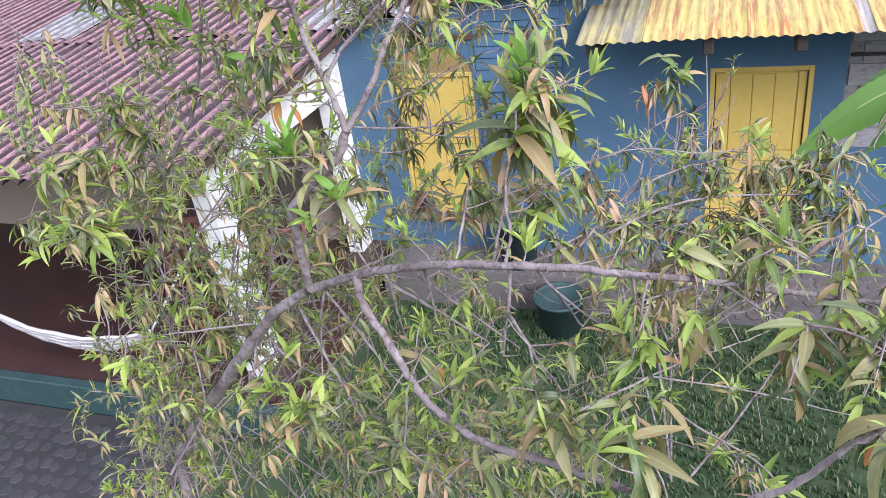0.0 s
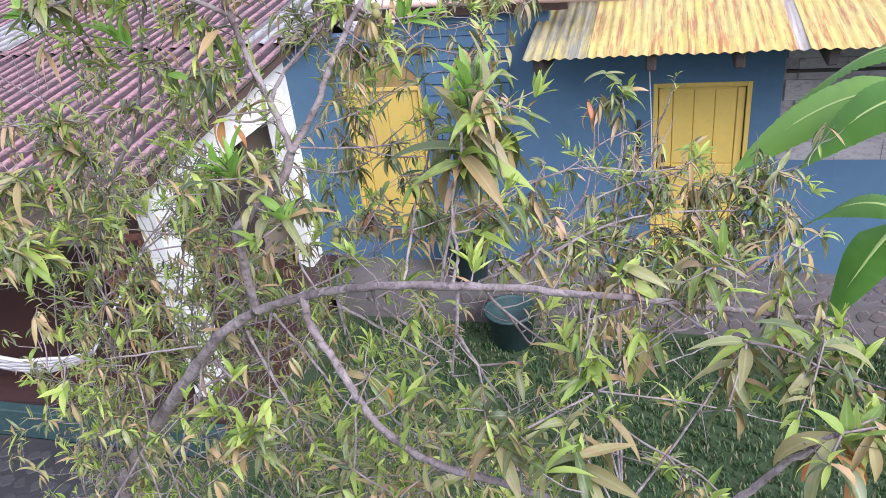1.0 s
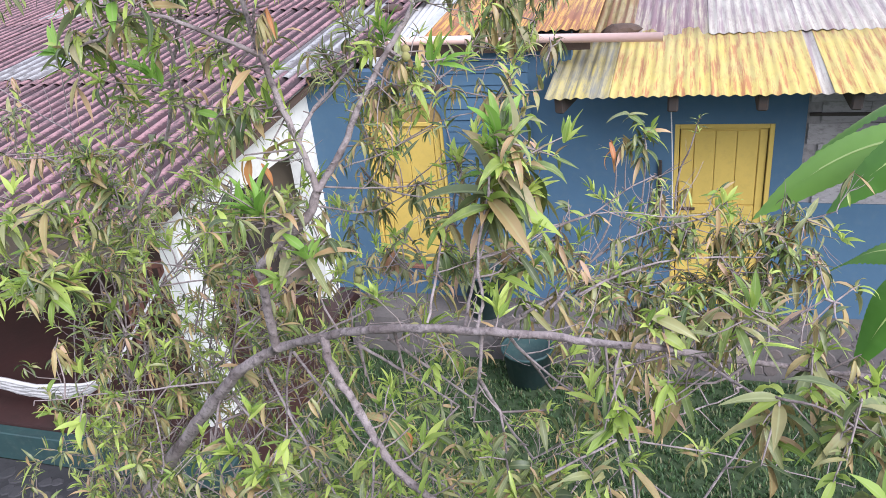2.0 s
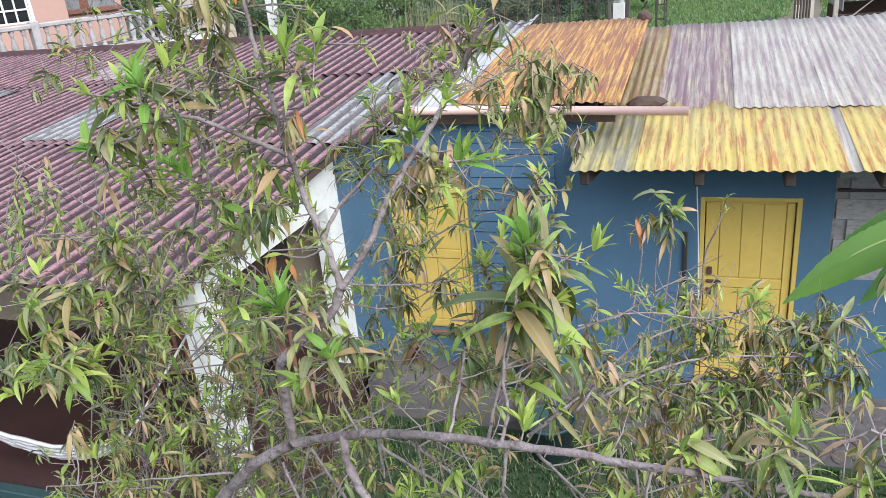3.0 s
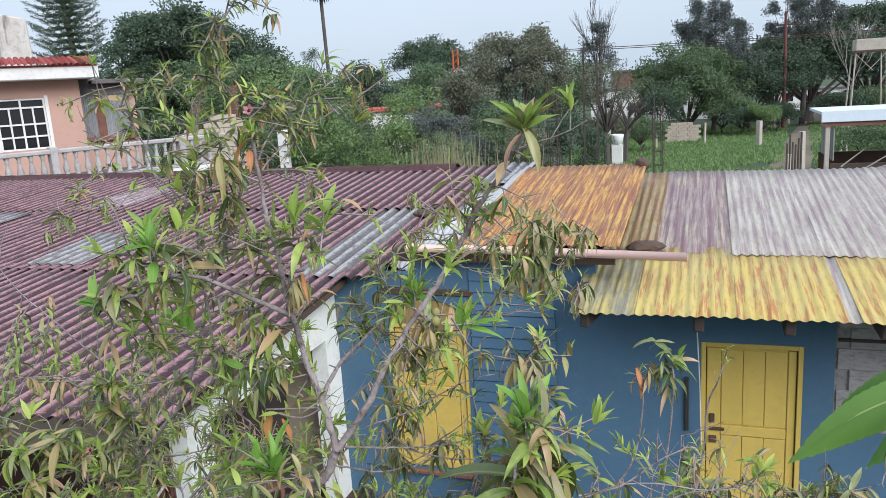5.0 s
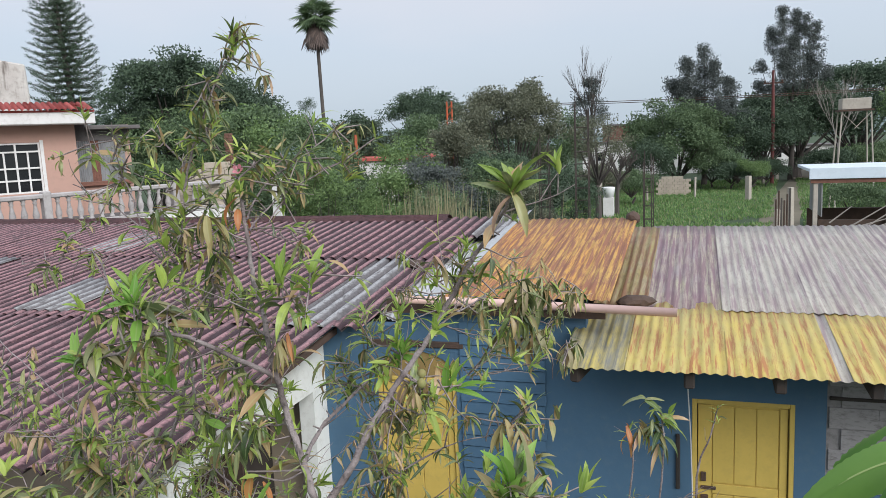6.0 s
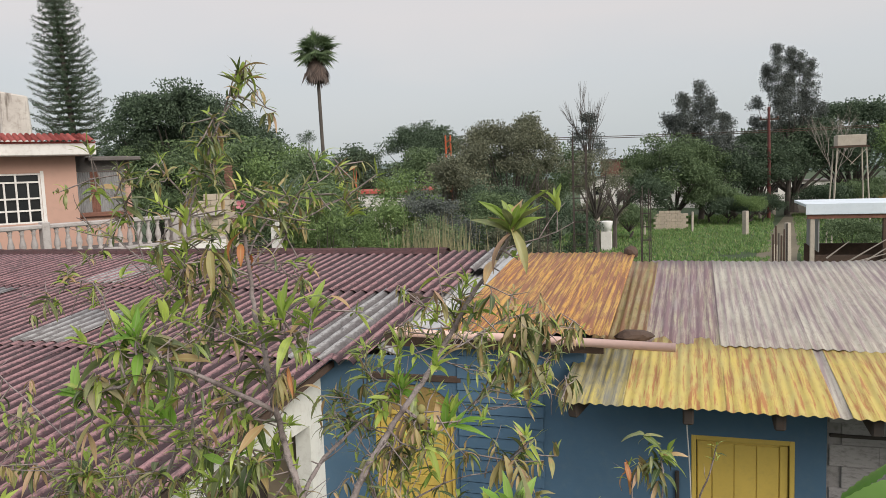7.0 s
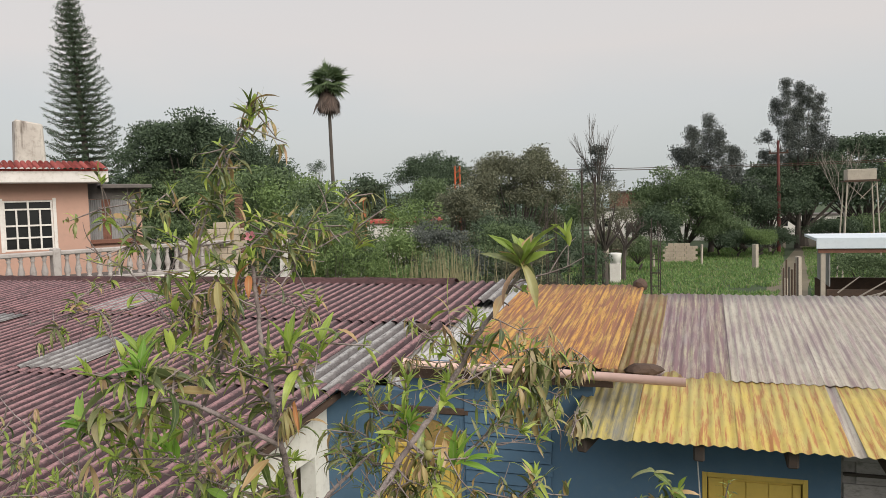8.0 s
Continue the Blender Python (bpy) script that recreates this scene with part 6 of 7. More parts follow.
bunch((-0.348, 1.52, 3.874), "mix", 6, 1.15)
bunch((-0.368, 1.53, 3.811), "droop", 10, 1.45)
bunch((-0.396, 1.5, 3.778), "droop", 9, 1.5)
bunch((-0.321, 1.52, 3.825), "droop", 7, 1.55)
bunch((-0.399, 1.5, 3.829), "dry", 3, 1.1)
bunch((-0.318, 1.9, 3.496), "dry", 4, 0.9)
bunch((-0.497, 1.6, 3.812), "young", 5, 0.9)
bunch((-0.489, 1.6, 3.778), "dry", 4, 0.9)
bunch((-0.522, 1.56, 3.683), "dry", 4, 0.9)
bunch((-0.508, 1.54, 3.609), "hang", 8, 0.9)
bunch((-0.524, 1.5, 3.544), "dry", 5, 0.8)
bunch((-0.771, 1.9, 3.482), "mix", 6, 0.8)
bunch((-0.824, 1.85, 3.609), "hang", 9, 0.75)
bunch((-0.678, 1.82, 3.665), "hang", 8, 0.75)
bunch((-0.827, 1.8, 3.698), "hang", 7, 0.7)
bunch((-0.717, 1.8, 3.838), "young", 8, 0.75)
bunch((-0.779, 1.8, 3.765), "hang", 8, 0.75)
bunch((-0.791, 1.75, 3.831), "narrow", 7, 0.7)
bunch((-0.724, 1.8, 3.768), "narrow", 7, 0.7)
bunch((-0.903, 1.7, 3.526), "mix", 6, 0.8)
bunch((-0.847, 1.75, 3.354), "mix", 5, 0.8)
bunch((-0.505, 1.7, 3.509), "droop", 6, 1.0)
bunch((-0.397, 1.6, 3.556), "droop", 6, 1.1)
bunch((-0.344, 1.6, 3.591), "droop", 5, 1.1)
bunch((-0.567, 1.5, 3.426), "young", 6, 0.9)
bunch((-0.612, 1.9, 3.38), "mix", 7, 0.9)
# full bunches on the outer side
bunch((-2.025, 1.7, 3.559), "droop", 11, 1.15)
bunch((-1.874, 1.72, 3.598), "droop", 8, 1.05)
bunch((-1.964, 1.68, 3.476), "droop", 11, 1.15)
bunch((-2.132, 1.75, 3.607), "mix", 8, 1.0)
bunch((-2.182, 1.7, 3.383), "hang", 9, 1.1)
bunch((-1.918, 1.62, 3.366), "young", 7, 1.2)
bunch((-1.992, 1.62, 3.348), "young", 5, 1.1)
bunch((-1.884, 1.7, 3.362), "droop", 6, 1.0)
bunch((-1.889, 1.8, 3.54), "curl", 4, 1.2)
bunch((-1.803, 1.8, 3.526), "curl", 4, 1.1)
bunch((-1.769, 1.88, 3.428), "mix", 7, 0.8)
bunch((-1.727, 1.88, 3.39), "young", 8, 0.8)
bunch((-1.561, 1.85, 3.441), "young", 7, 0.75)
bunch((-1.79, 1.9, 3.599), "droop", 9, 0.9)
bunch((-1.809, 1.93, 3.705), "mix", 8, 0.9)
bunch((-1.854, 1.93, 3.623), "droop", 8, 0.9)
bunch((-1.473, 1.8, 3.786), "mix", 7, 0.8)
bunch((-1.657, 1.88, 3.537), "mix", 8, 0.8)
bunch((-1.574, 1.9, 3.845), "narrow", 14, 0.7)
bunch((-1.64, 1.9, 3.835), "narrow", 12, 0.7)
bunch((-2.01, 2.0, 3.627), "dry", 5, 0.8)
bunch((-2.328, 2.1, 3.572), "mix", 7, 0.8)
bunch((-2.244, 2.1, 3.665), "mix", 5, 0.8)
bunch((-2.525, 2.1, 3.563), "mix", 7, 0.9)
bunch((-2.568, 2.2, 3.663), "mix", 6, 0.8)
bunch((-1.164, 1.66, 3.659), "mix", 7, 0.8)
bunch((-1.371, 1.8, 3.631), "narrow", 9, 0.8)
bunch((-1.295, 1.78, 3.75), "narrow", 9, 0.8)
# bunches under and along the bare branch
bunch((-1.214, 1.45, 2.968), "young", 7, 1.15)
bunch((-1.08, 1.38, 2.973), "young", 9, 1.25)
bunch((-1.058, 1.38, 2.924), "old", 6, 1.2)
bunch((-1.331, 1.45, 2.943), "droop", 5, 1.0)
bunch((-1.785, 1.5, 2.963), "young", 3, 1.1)
bunch((-1.838, 1.6, 3.359), "mix", 8, 1.1)
bunch((-1.842, 1.6, 3.418), "droop", 8, 1.1)
bunch((-1.892, 1.6, 3.169), "dry", 6, 1.0)
bunch((-0.915, 1.4, 2.738), "mix", 7, 1.0)
bunch((-1.024, 1.5, 2.935), "droop", 5, 1.0)
bunch((-0.318, 1.22, 3.215), "droop", 8, 1.15)
bunch((-0.334, 1.22, 3.257), "old", 4, 0.9)
bunch((-0.266, 1.24, 3.206), "droop", 5, 1.0)
bunch((-0.13, 1.12, 3.291), "droop", 9, 1.4)
bunch((-0.108, 1.12, 3.271), "dry", 3, 1.1)
bunch((-0.107, 1.25, 3.392), "young", 6, 1.2)
bunch((-0.133, 1.3, 3.431), "young", 3, 1.0)
bunch((-0.083, 1.3, 3.231), "dry", 3, 0.9)
bunch((-0.253, 1.34, 3.332), "droop", 3, 1.0)
bunch((-0.165, 1.36, 3.347), "dry", 4, 0.8)
bunch((-0.021, 1.33, 3.439), "droop", 5, 1.1)
bunch((0.001, 1.34, 3.419), "young", 6, 0.8)
bunch((-0.056, 1.34, 3.587), "droop", 5, 1.0)
bunch((-0.035, 1.34, 3.574), "dry", 3, 1.0)
bunch((0.122, 1.35, 3.616), "young", 4, 1.0)
bunch((0.092, 1.35, 3.587), "droop", 6, 1.0)
bunch((-0.102, 1.34, 3.462), "dry", 4, 0.9)
bunch((0.166, 1.2, 3.476), "droop", 8, 1.1)
bunch((0.132, 1.2, 3.486), "dry", 3, 1.0)
bunch((0.287, 1.18, 3.502), "droop", 8, 1.1)
bunch((0.29, 1.18, 3.55), "old", 5, 1.0)
bunch((0.344, 1.3, 3.493), "young", 8, 0.9)
bunch((0.333, 1.16, 3.46), "droop", 5, 1.0)
bunch((0.261, 0.9, 3.592), "rust", 4, 1.15)
bunch((0.266, 0.9, 3.59), "droop", 5, 1.2)
bunch((0.302, 0.92, 3.585), "young", 3, 1.0)
bunch((0.11, 1.2, 3.15), "dry", 8, 0.6)
bunch((0.073, 1.95, 2.701), "mix", 5, 0.9)
bunch((0.051, 1.5, 2.892), "young", 6, 0.9)
bunch((0.168, 1.3, 3.024), "young", 6, 0.8)
bunch((-0.632, 1.42, 3.165), "rust", 1, 0.7)
bunch((-0.591, 1.42, 3.133), "young", 3, 0.9)
bunch((-0.676, 1.45, 3.192), "droop", 5, 0.9)
bunch((-0.573, 1.45, 3.109), "mix", 6, 0.9)
bunch((-0.578, 1.3, 3.065), "young", 3, 0.9)
bunch((-0.417, 1.38, 3.158), "droop", 4, 0.8)
bunch((-0.523, 1.3, 2.929), "old", 6, 1.0)
bunch((-0.656, 1.35, 2.855), "droop", 5, 0.9)
bunch((-0.81, 1.45, 2.836), "mix", 6, 0.9)
bunch((0.275, 1.36, 3.625), "dry", 4, 0.9)
bunch((0.271, 1.38, 3.459), "dry", 6, 0.9)
bunch((0.245, 1.38, 3.511), "droop", 5, 0.9)
# bunches in front of the right-hand door
bunch((0.132, 2.3, 3.42), "young", 8, 0.9)
bunch((0.044, 2.35, 3.301), "dry", 8, 1.1)
bunch((0.116, 2.38, 3.278), "dry", 6, 1.1)
bunch((0.159, 2.38, 3.278), "hang", 6, 1.0)
bunch((0.347, 2.45, 3.257), "rust", 5, 0.7)
bunch((0.315, 2.45, 3.327), "hang", 8, 0.9)
bunch((0.254, 2.42, 3.189), "hang", 9, 1.0)
bunch((0.286, 2.44, 3.251), "mix", 7, 0.9)
bunch((-0.016, 2.3, 3.274), "mix", 8, 0.9)
bunch((0.042, 2.35, 3.114), "hang", 9, 0.9)
bunch((-0.174, 2.25, 3.194), "mix", 9, 0.9)
bunch((-0.122, 2.3, 3.211), "mix", 8, 0.9)
bunch((0.167, 2.38, 3.134), "hang", 9, 1.0)
bunch((0.297, 2.4, 3.073), "hang", 9, 1.0)
bunch((0.399, 2.42, 3.118), "dry", 7, 0.9)
bunch((0.431, 2.44, 3.171), "hang", 7, 0.9)
bunch((-0.266, 2.1, 3.231), "mix", 8, 0.9)
bunch((-0.321, 1.9, 3.463), "dry", 4, 0.9)
bunch((-0.26, 1.9, 3.429), "dry", 4, 0.8)
bunch((-0.337, 1.9, 3.319), "hang", 8, 0.9)
bunch((-0.391, 1.7, 3.394), "hang", 7, 0.9)
bunch((-0.056, 2.4, 3.359), "mix", 8, 0.8)
bunch((-0.056, 2.1, 3.547), "dry", 3, 0.7)
bunch((-0.214, 2.1, 3.192), "mix", 8, 0.9)
bunch((-0.099, 2.2, 3.139), "mix", 8, 0.9)
bunch((0.114, 2.3, 3.09), "mix", 8, 0.9)
bunch((0.026, 2.2, 3.081), "hang", 7, 0.9)
bunch((-0.4, 1.7, 3.477), "mix", 7, 0.9)

# close small bunches all through the twigs before the right-hand door
for k in range(46):
    u, w = rnd.random(), rnd.random()
    at = (-0.30 + 0.72 * u + rnd.uniform(-0.03, 0.03), 2.05 + 0.45 * u + rnd.uniform(-0.1, 0.1), 2.90 + 0.40 * w + 0.06 * u)
    bunch(at, ("hang", "mix", "hang", "dry", "narrow", "droop")[k % 6], rnd.randint(5, 8), rnd.uniform(0.7, 0.98))
# small green bunches on the thin shoots before the porch
for k in range(34):
    at = (rnd.uniform(-1.95, -1.15), rnd.uniform(1.8, 2.1), rnd.uniform(2.85, 3.6))
    bunch(at, ("narrow", "mix", "young", "hang")[k % 4], rnd.randint(5, 8), rnd.uniform(0.6, 0.85))
# the fresh rosette on top of the leaning stem
HABIT["rosette"] = (YOUNG, 1.0, 0.5, ("young", "young", "mix"))
whorl(Vector((-0.405, 1.71, 4.475)), (0, 0, 1), "rosette", 20, 1.25)
whorl(Vector((-0.405, 1.71, 4.47)), (0, 0, 1), "hang", 4, 0.9)

# bushy lower shoots that fill the space under and behind the limbs
for k in range(24):
    a = Vector((-2.3 + rnd.uniform(-0.5, 1.3), 1.9 + rnd.uniform(-0.05, 0.6), 1.2 + rnd.uniform(-0.4, 0.6)))
    top = Vector((-1.75 + rnd.uniform(-1.05, 0.75), 2.2 + rnd.uniform(-0.3, 0.7), 2.85 + rnd.uniform(-0.5, 0.5)))
    mid = (a + top) / 2 + Vector((rnd.uniform(-0.15, 0.15), rnd.uniform(-0.1, 0.1), 0.1))
    limb("bushy shoot", 0.006, 0.0025, a, mid, top, every=0.055, reach=(0.1, 0.28), leafy_share=0.7, deep=2)
for k in range(8):
    # shoots over the paved corner
    a = Vector((-2.35 + rnd.uniform(-0.2, 0.2), 1.95 + rnd.uniform(-0.15, 0.15), 1.3 + rnd.uniform(-0.3, 0.4)))
    top = Vector((rnd.uniform(-2.1, -1.5), rnd.uniform(1.6, 1.9), rnd.uniform(2.6, 3.05)))
    limb("bushy shoot", 0.006, 0.0025, a, (a + top) / 2 + Vector((-0.1, 0, 0.1)), top, every=0.06, reach=(0.1, 0.26), leafy_share=0.75, deep=2)
for k in range(15):
    a = Vector((-1.2 + rnd.uniform(-0.3, 0.9), 1.75 + rnd.uniform(-0.1, 0.4), 1.6 + rnd.uniform(-0.3, 0.5)))
    top = Vector((-0.8 + rnd.uniform(-0.5, 0.75), 1.8 + rnd.uniform(-0.25, 0.4), 2.7 + rnd.uniform(-0.3, 0.3)))
    limb("bushy shoot", 0.0045, 0.002, a, (a + top) / 2 + Vector((0.05, 0, 0.08)), top, every=0.065, reach=(0.1, 0.26), leafy_share=0.6, deep=2)
for k in range(10):
    # thin straight shoots behind the fork
    a = Vector((rnd.uniform(-2.1, -1.3), rnd.uniform(1.85, 2.3), rnd.uniform(2.5, 2.9)))
    top = a + Vector((rnd.uniform(-0.15, 0.35), rnd.uniform(-0.1, 0.2), rnd.uniform(0.55, 0.85)))
    limb("young shoot", 0.0045, 0.002, a, (a + top) / 2 + Vector((rnd.uniform(-0.04, 0.04), 0, 0)), top, every=0.07, reach=(0.06, 0.18), leafy_share=0.7)

tagged(TWIGS.build("twig_spray", M["twig"], peach), "fine grey twigs", kind="stuff")
for kind, made in CROWN.items():
    ob = tagged(made.build("foliage", M["many_" + kind], peach), LEAF_WORDS[kind], kind="stuff")
    mark_ribs(ob.data)
M["petal"] = surf("pink_petal", (0.75, 0.30, 0.36), (0.70, 0.36, 0.42), rough=0.6, bump=0.0)
for at in ((-1.833, 1.8, 3.524), (-1.861, 1.88, 3.292), (-0.975, 1.56, 4.531)):
    bm = bmesh.new()
    for k in range(5):
        a = 2 * math.pi * k / 5
        ring = [bm.verts.new((0.013 * math.cos(a) + 0.008 * math.cos(b), 0.013 * math.sin(a) + 0.008 * math.sin(b), 0.004 + 0.004 * math.cos(b - a))) for b in (i * math.pi / 3 for i in range(6))]
        bm.faces.new(ring)
    bmesh.ops.solidify(bm, geom=bm.faces[:], thickness=0.0006)
    fl = part("blossom", bm, M["petal"], peach, "single pink blossom")
    fl.location = Vector(at) - BASE
    fl.rotation_euler = (radians(60), 0, radians(10))
    fl.scale = (0.62, 0.62, 0.9)
M["fruit"] = surf("green_peach_skin", (0.20, 0.22, 0.07), (0.27, 0.24, 0.09), (0.30, 0.18, 0.09), 20, 60, rough=0.8, bump=0.05)
for p in ((-0.653, 1.77, 4.025), (-0.838, 1.7, 3.448), (-0.845, 1.7, 3.421), (-0.296, 1.9, 3.507), (-0.636, 1.72, 4.019)):
    bm = bmesh.new()
    bmesh.ops.create_icosphere(bm, subdivisions=2, radius=0.011)
    for v in bm.verts:
        v.co.z *= 1.15
    ob = part("peach_fruit", bm, M["fruit"], peach, "small unripe green peach", smooth=True)
    ob.location = Vector(p) - BASE

# ---------------------------------------------------------------- slender sapling in front of the blue wall
sapling = thing("sapling", "slender young peach tree in front of the blue wall", "tree", (-0.2, 4.6, LAWN))
BASE = Vector((-0.2, 4.6, LAWN))
peach_keep = peach
peach = sapling
TWIGS = Foliage()
CROWN = {kind: Foliage() for kind in ("mix", "young", "old", "dry", "rust")}
limb("thin dark stem", 0.013, 0.005, (-0.2, 4.6, LAWN), (-0.361, 4.6, 1.413), (-0.29, 4.6, 1.869), (-0.247, 4.6, 2.246), (-0.207, 4.6, 2.706), (-0.228, 4.6, 2.922), every=0.5, reach=(0.08, 0.2), leafy_share=0.3, deep=0)
limb("thin dark stem", 0.012, 0.004, (-0.2, 4.6, LAWN), (-0.214, 4.6, 1.514), (-0.042, 4.6, 2.247), (-0.015, 4.6, 2.593), (0.052, 4.6, 2.791), (0.091, 4.6, 2.964), every=0.5, reach=(0.08, 0.2), leafy_share=0.2, deep=0)
limb("thin dark stem", 0.011, 0.004, (-0.2, 4.6, LAWN), (-0.602, 4.6, 1.589), (-0.434, 4.6, 2.244), (-0.387, 4.6, 2.597), (-0.405, 4.6, 2.783), every=0.5, reach=(0.08, 0.2), leafy_share=0.2, deep=0)
whorl(Vector((-0.228, 4.6, 2.886)), (0, 0, 1), "droop", 11, 1.55, loose=0.12)
whorl(Vector((-0.272, 4.6, 2.923)), (0, 0, 1), "hang", 11, 1.55, loose=0.12)
whorl(Vector((-0.349, 4.6, 2.872)), (0, 0, 1), "dry", 8, 1.63, loose=0.12)
whorl(Vector((-0.425, 4.6, 2.856)), (0, 0, 1), "rust", 4, 1.48, loose=0.12)
whorl(Vector((-0.222, 4.6, 2.956)), (0, 0, 1), "mix", 9, 1.48, loose=0.12)
whorl(Vector((-0.315, 4.6, 3.063)), (0, 0, 1), "old", 6, 1.41, loose=0.12)
whorl(Vector((-0.182, 4.6, 2.92)), (0, 0, 1), "young", 7, 1.18, loose=0.12)
whorl(Vector((-0.238, 4.6, 2.78)), (0, 0, 1), "hang", 9, 1.48, loose=0.12)
whorl(Vector((-0.408, 4.6, 2.827)), (0, 0, 1), "narrow", 6, 0.96, loose=0.12)
whorl(Vector((0.094, 4.6, 2.974)), (0, 0, 1), "narrow", 8, 0.96, loose=0.12)
whorl(Vector((-0.307, 4.6, 2.365)), (0, 0, 1), "narrow", 6, 0.96, loose=0.12)
tagged(TWIGS.build("twig_spray", M["bark"], sapling), "fine grey twigs", kind="stuff")
for kind, made in CROWN.items():
    if made.n:
        ob = tagged(made.build("foliage", M["many_" + kind], sapling), LEAF_WORDS[kind], kind="stuff")
        mark_ribs(ob.data)
peach = peach_keep

# ---------------------------------------------------------------- banana plant
M["banana"] = leafy("banana_leaf", [(0.0, (0.07, 0.19, 0.025)), (0.5, (0.14, 0.30, 0.045)), (1.0, (0.22, 0.40, 0.075))], rough=0.42, through_light=0.45, spread=0.3, grain=9.0)
M["banana_rib"] = surf("pale_banana_rib", (0.34, 0.44, 0.14), (0.28, 0.38, 0.11), rough=0.5, bump=0.05)
banana = thing("banana_plant", "banana plant with broad bright green leaves", "plant", (1.75, 3.6, LAWN))


def banana_leaf(base, tip, sag, half, lean, seed):
    r = random.Random(seed)
    base, tip = Vector(base), Vector(tip)
    bm = bmesh.new()
    n = 46
    rows_, rib = [], []
    along = (tip - base).normalized()
    side = along.cross(Vector((0, 0, 1))).normalized()
    up = side.cross(along)
    side = (side * math.cos(lean) + up * math.sin(lean)).normalized()
    for i in range(n + 1):
        s = i / n
        c = base.lerp(tip, s) + Vector((0, 0, sag * math.sin(math.pi * s) + 0.0))
        w = half * min(1.0, 3.2 * s + 0.05) * (1 - max(0.0, (s - 0.40) / 0.60) ** 1.7) + 0.006
        nrm = side.cross(along)
        e = 0.014 * math.sin(9 * s + seed) + (0.004 if i % 2 else -0.004) + r.uniform(-0.003, 0.003)
        rows_.append([bm.verts.new(c + side * w * q + nrm * (-0.22 * w * q * q * 1.2 + e * q)) for q in (-1, -0.66, -0.33, 0, 0.33, 0.66, 1)])
        rib.append(c + nrm * -0.006)
    for a, b in zip(rows_, rows_[1:]):
        for k in range(6):
            bm.faces.new((a[k], a[k + 1], b[k + 1], b[k]))
    off = Vector((1.75, 3.6, LAWN))
    bmesh.ops.translate(bm, verts=bm.verts[:], vec=-off)
    lf = part("leaf", bm, M["banana"], banana, smooth=True)
    part("midrib", tube(bmesh.new(), [p - off for p in rib], [0.014 - 0.011 * i / n for i in range(n + 1)], 6), M["banana_rib"], lf, "pale midrib")


part("stem", lathe(bmesh.new(), [(0.12, 0), (0.11, 0.8), (0.09, 2.0), (0.06, 3.0), (0.04, 3.4)], 12), surf("banana_stem", (0.22, 0.26, 0.09), (0.16, 0.17, 0.06), (0.10, 0.07, 0.04), 3, 14, (1, 1, 0.3), rough=0.5, bump=0.2), banana, smooth=True)
banana_leaf((1.159, 3.75, 3.137), (0.361, 3.9, 2.638), 0.14, 0.12, 0.75, 1)
banana_leaf((1.254, 3.6, 3.124), (0.643, 3.6, 2.8), 0.16, 0.12, 0.7, 2)
banana_leaf((1.362, 4.0, 2.311), (0.841, 4.3, 2.148), 0.14, 0.085, 0.3, 3)
banana_leaf((1.168, 3.8, 2.427), (0.916, 3.8, 1.805), 0.06, 0.11, 1.0, 4)
banana_leaf((1.252, 4.0, 3.289), (0.652, 4.3, 2.795), 0.12, 0.1, 0.2, 6)
banana_leaf((1.8, 3.7, 2.9), (2.9, 4.0, 2.7), 0.4, 0.2, 0.2, 5)

# ---------------------------------------------------------------- grass and weeds
M["grass"] = leafy("grass_blades", [(0.0, (0.03, 0.07, 0.025)), (0.5, (0.06, 0.12, 0.04)), (0.85, (0.11, 0.18, 0.06)), (1.0, (0.22, 0.21, 0.11))], island=True, through_light=0.3)


def tufts(name, label, spots, height, seed, mat):
    r = random.Random(seed)
    v, f = [], []
    for x, y in spots:
        for k in range(4):
            a = r.uniform(0, 6.28)
            h = height * r.uniform(0.5, 1.25)
            w = h * 0.09 + 0.004
            dx, dy = math.cos(a), math.sin(a)
            ox, oy = x + r.uniform(-0.06, 0.06) * height * 8, y + r.uniform(-0.06, 0.06) * height * 8
            lean = r.uniform(0.2, 0.9) * h
            i = len(v)
            v += [(ox - dy * w, oy + dx * w, LAWN), (ox + dy * w, oy - dx * w, LAWN), (ox + dx * lean * 0.4 + dy * w * 0.7, oy + dy * lean * 0.4 - dx * w * 0.7, LAWN + h * 0.6),
                  (ox + dx * lean * 0.4 - dy * w * 0.7, oy + dy * lean * 0.4 + dx * w * 0.7, LAWN + h * 0.6), (ox + dx * lean, oy + dy * lean, LAWN + h)]
            f += [(i, i + 1, i + 2, i + 3), (i + 3, i + 2, i + 4)]
    me = bpy.data.meshes.new(name)
    me.from_pydata(v, [], f)
    me.materials.append(mat)
    return tagged(new(name, me), label, "grass", kind="stuff")


M["weed"] = leafy("weed_blades", [(0.0, (0.07, 0.145, 0.04)), (0.5, (0.14, 0.26, 0.07)), (0.85, (0.21, 0.33, 0.10)), (1.0, (0.32, 0.32, 0.16))], island=True, through_light=0.3)
r = random.Random(50)
spots = [(r.uniform(-3.4, 4.5), r.uniform(2.2, 6.8)) for _ in range(14000)]
tufts("lawn_grass", "short green lawn grass of the yard", spots, 0.05, 51, M["grass"])
spots = []
while len(spots) < 42000:
    x, y = r.uniform(-9, 12), 13.5 + 62 * r.random() ** 1.4
    mid = 2.6 + (y - 24) * 0.1
    if abs(x - mid) > 0.75 and noise.noise((x * 0.25, y * 0.15, 0)) > -0.6:
        spots.append((x, y))
tufts("lot_weeds", "rough green weeds and grass on the lot", spots, 0.17, 52, M["weed"])

# ---------------------------------------------------------------- trees beyond the houses
GREENS = {
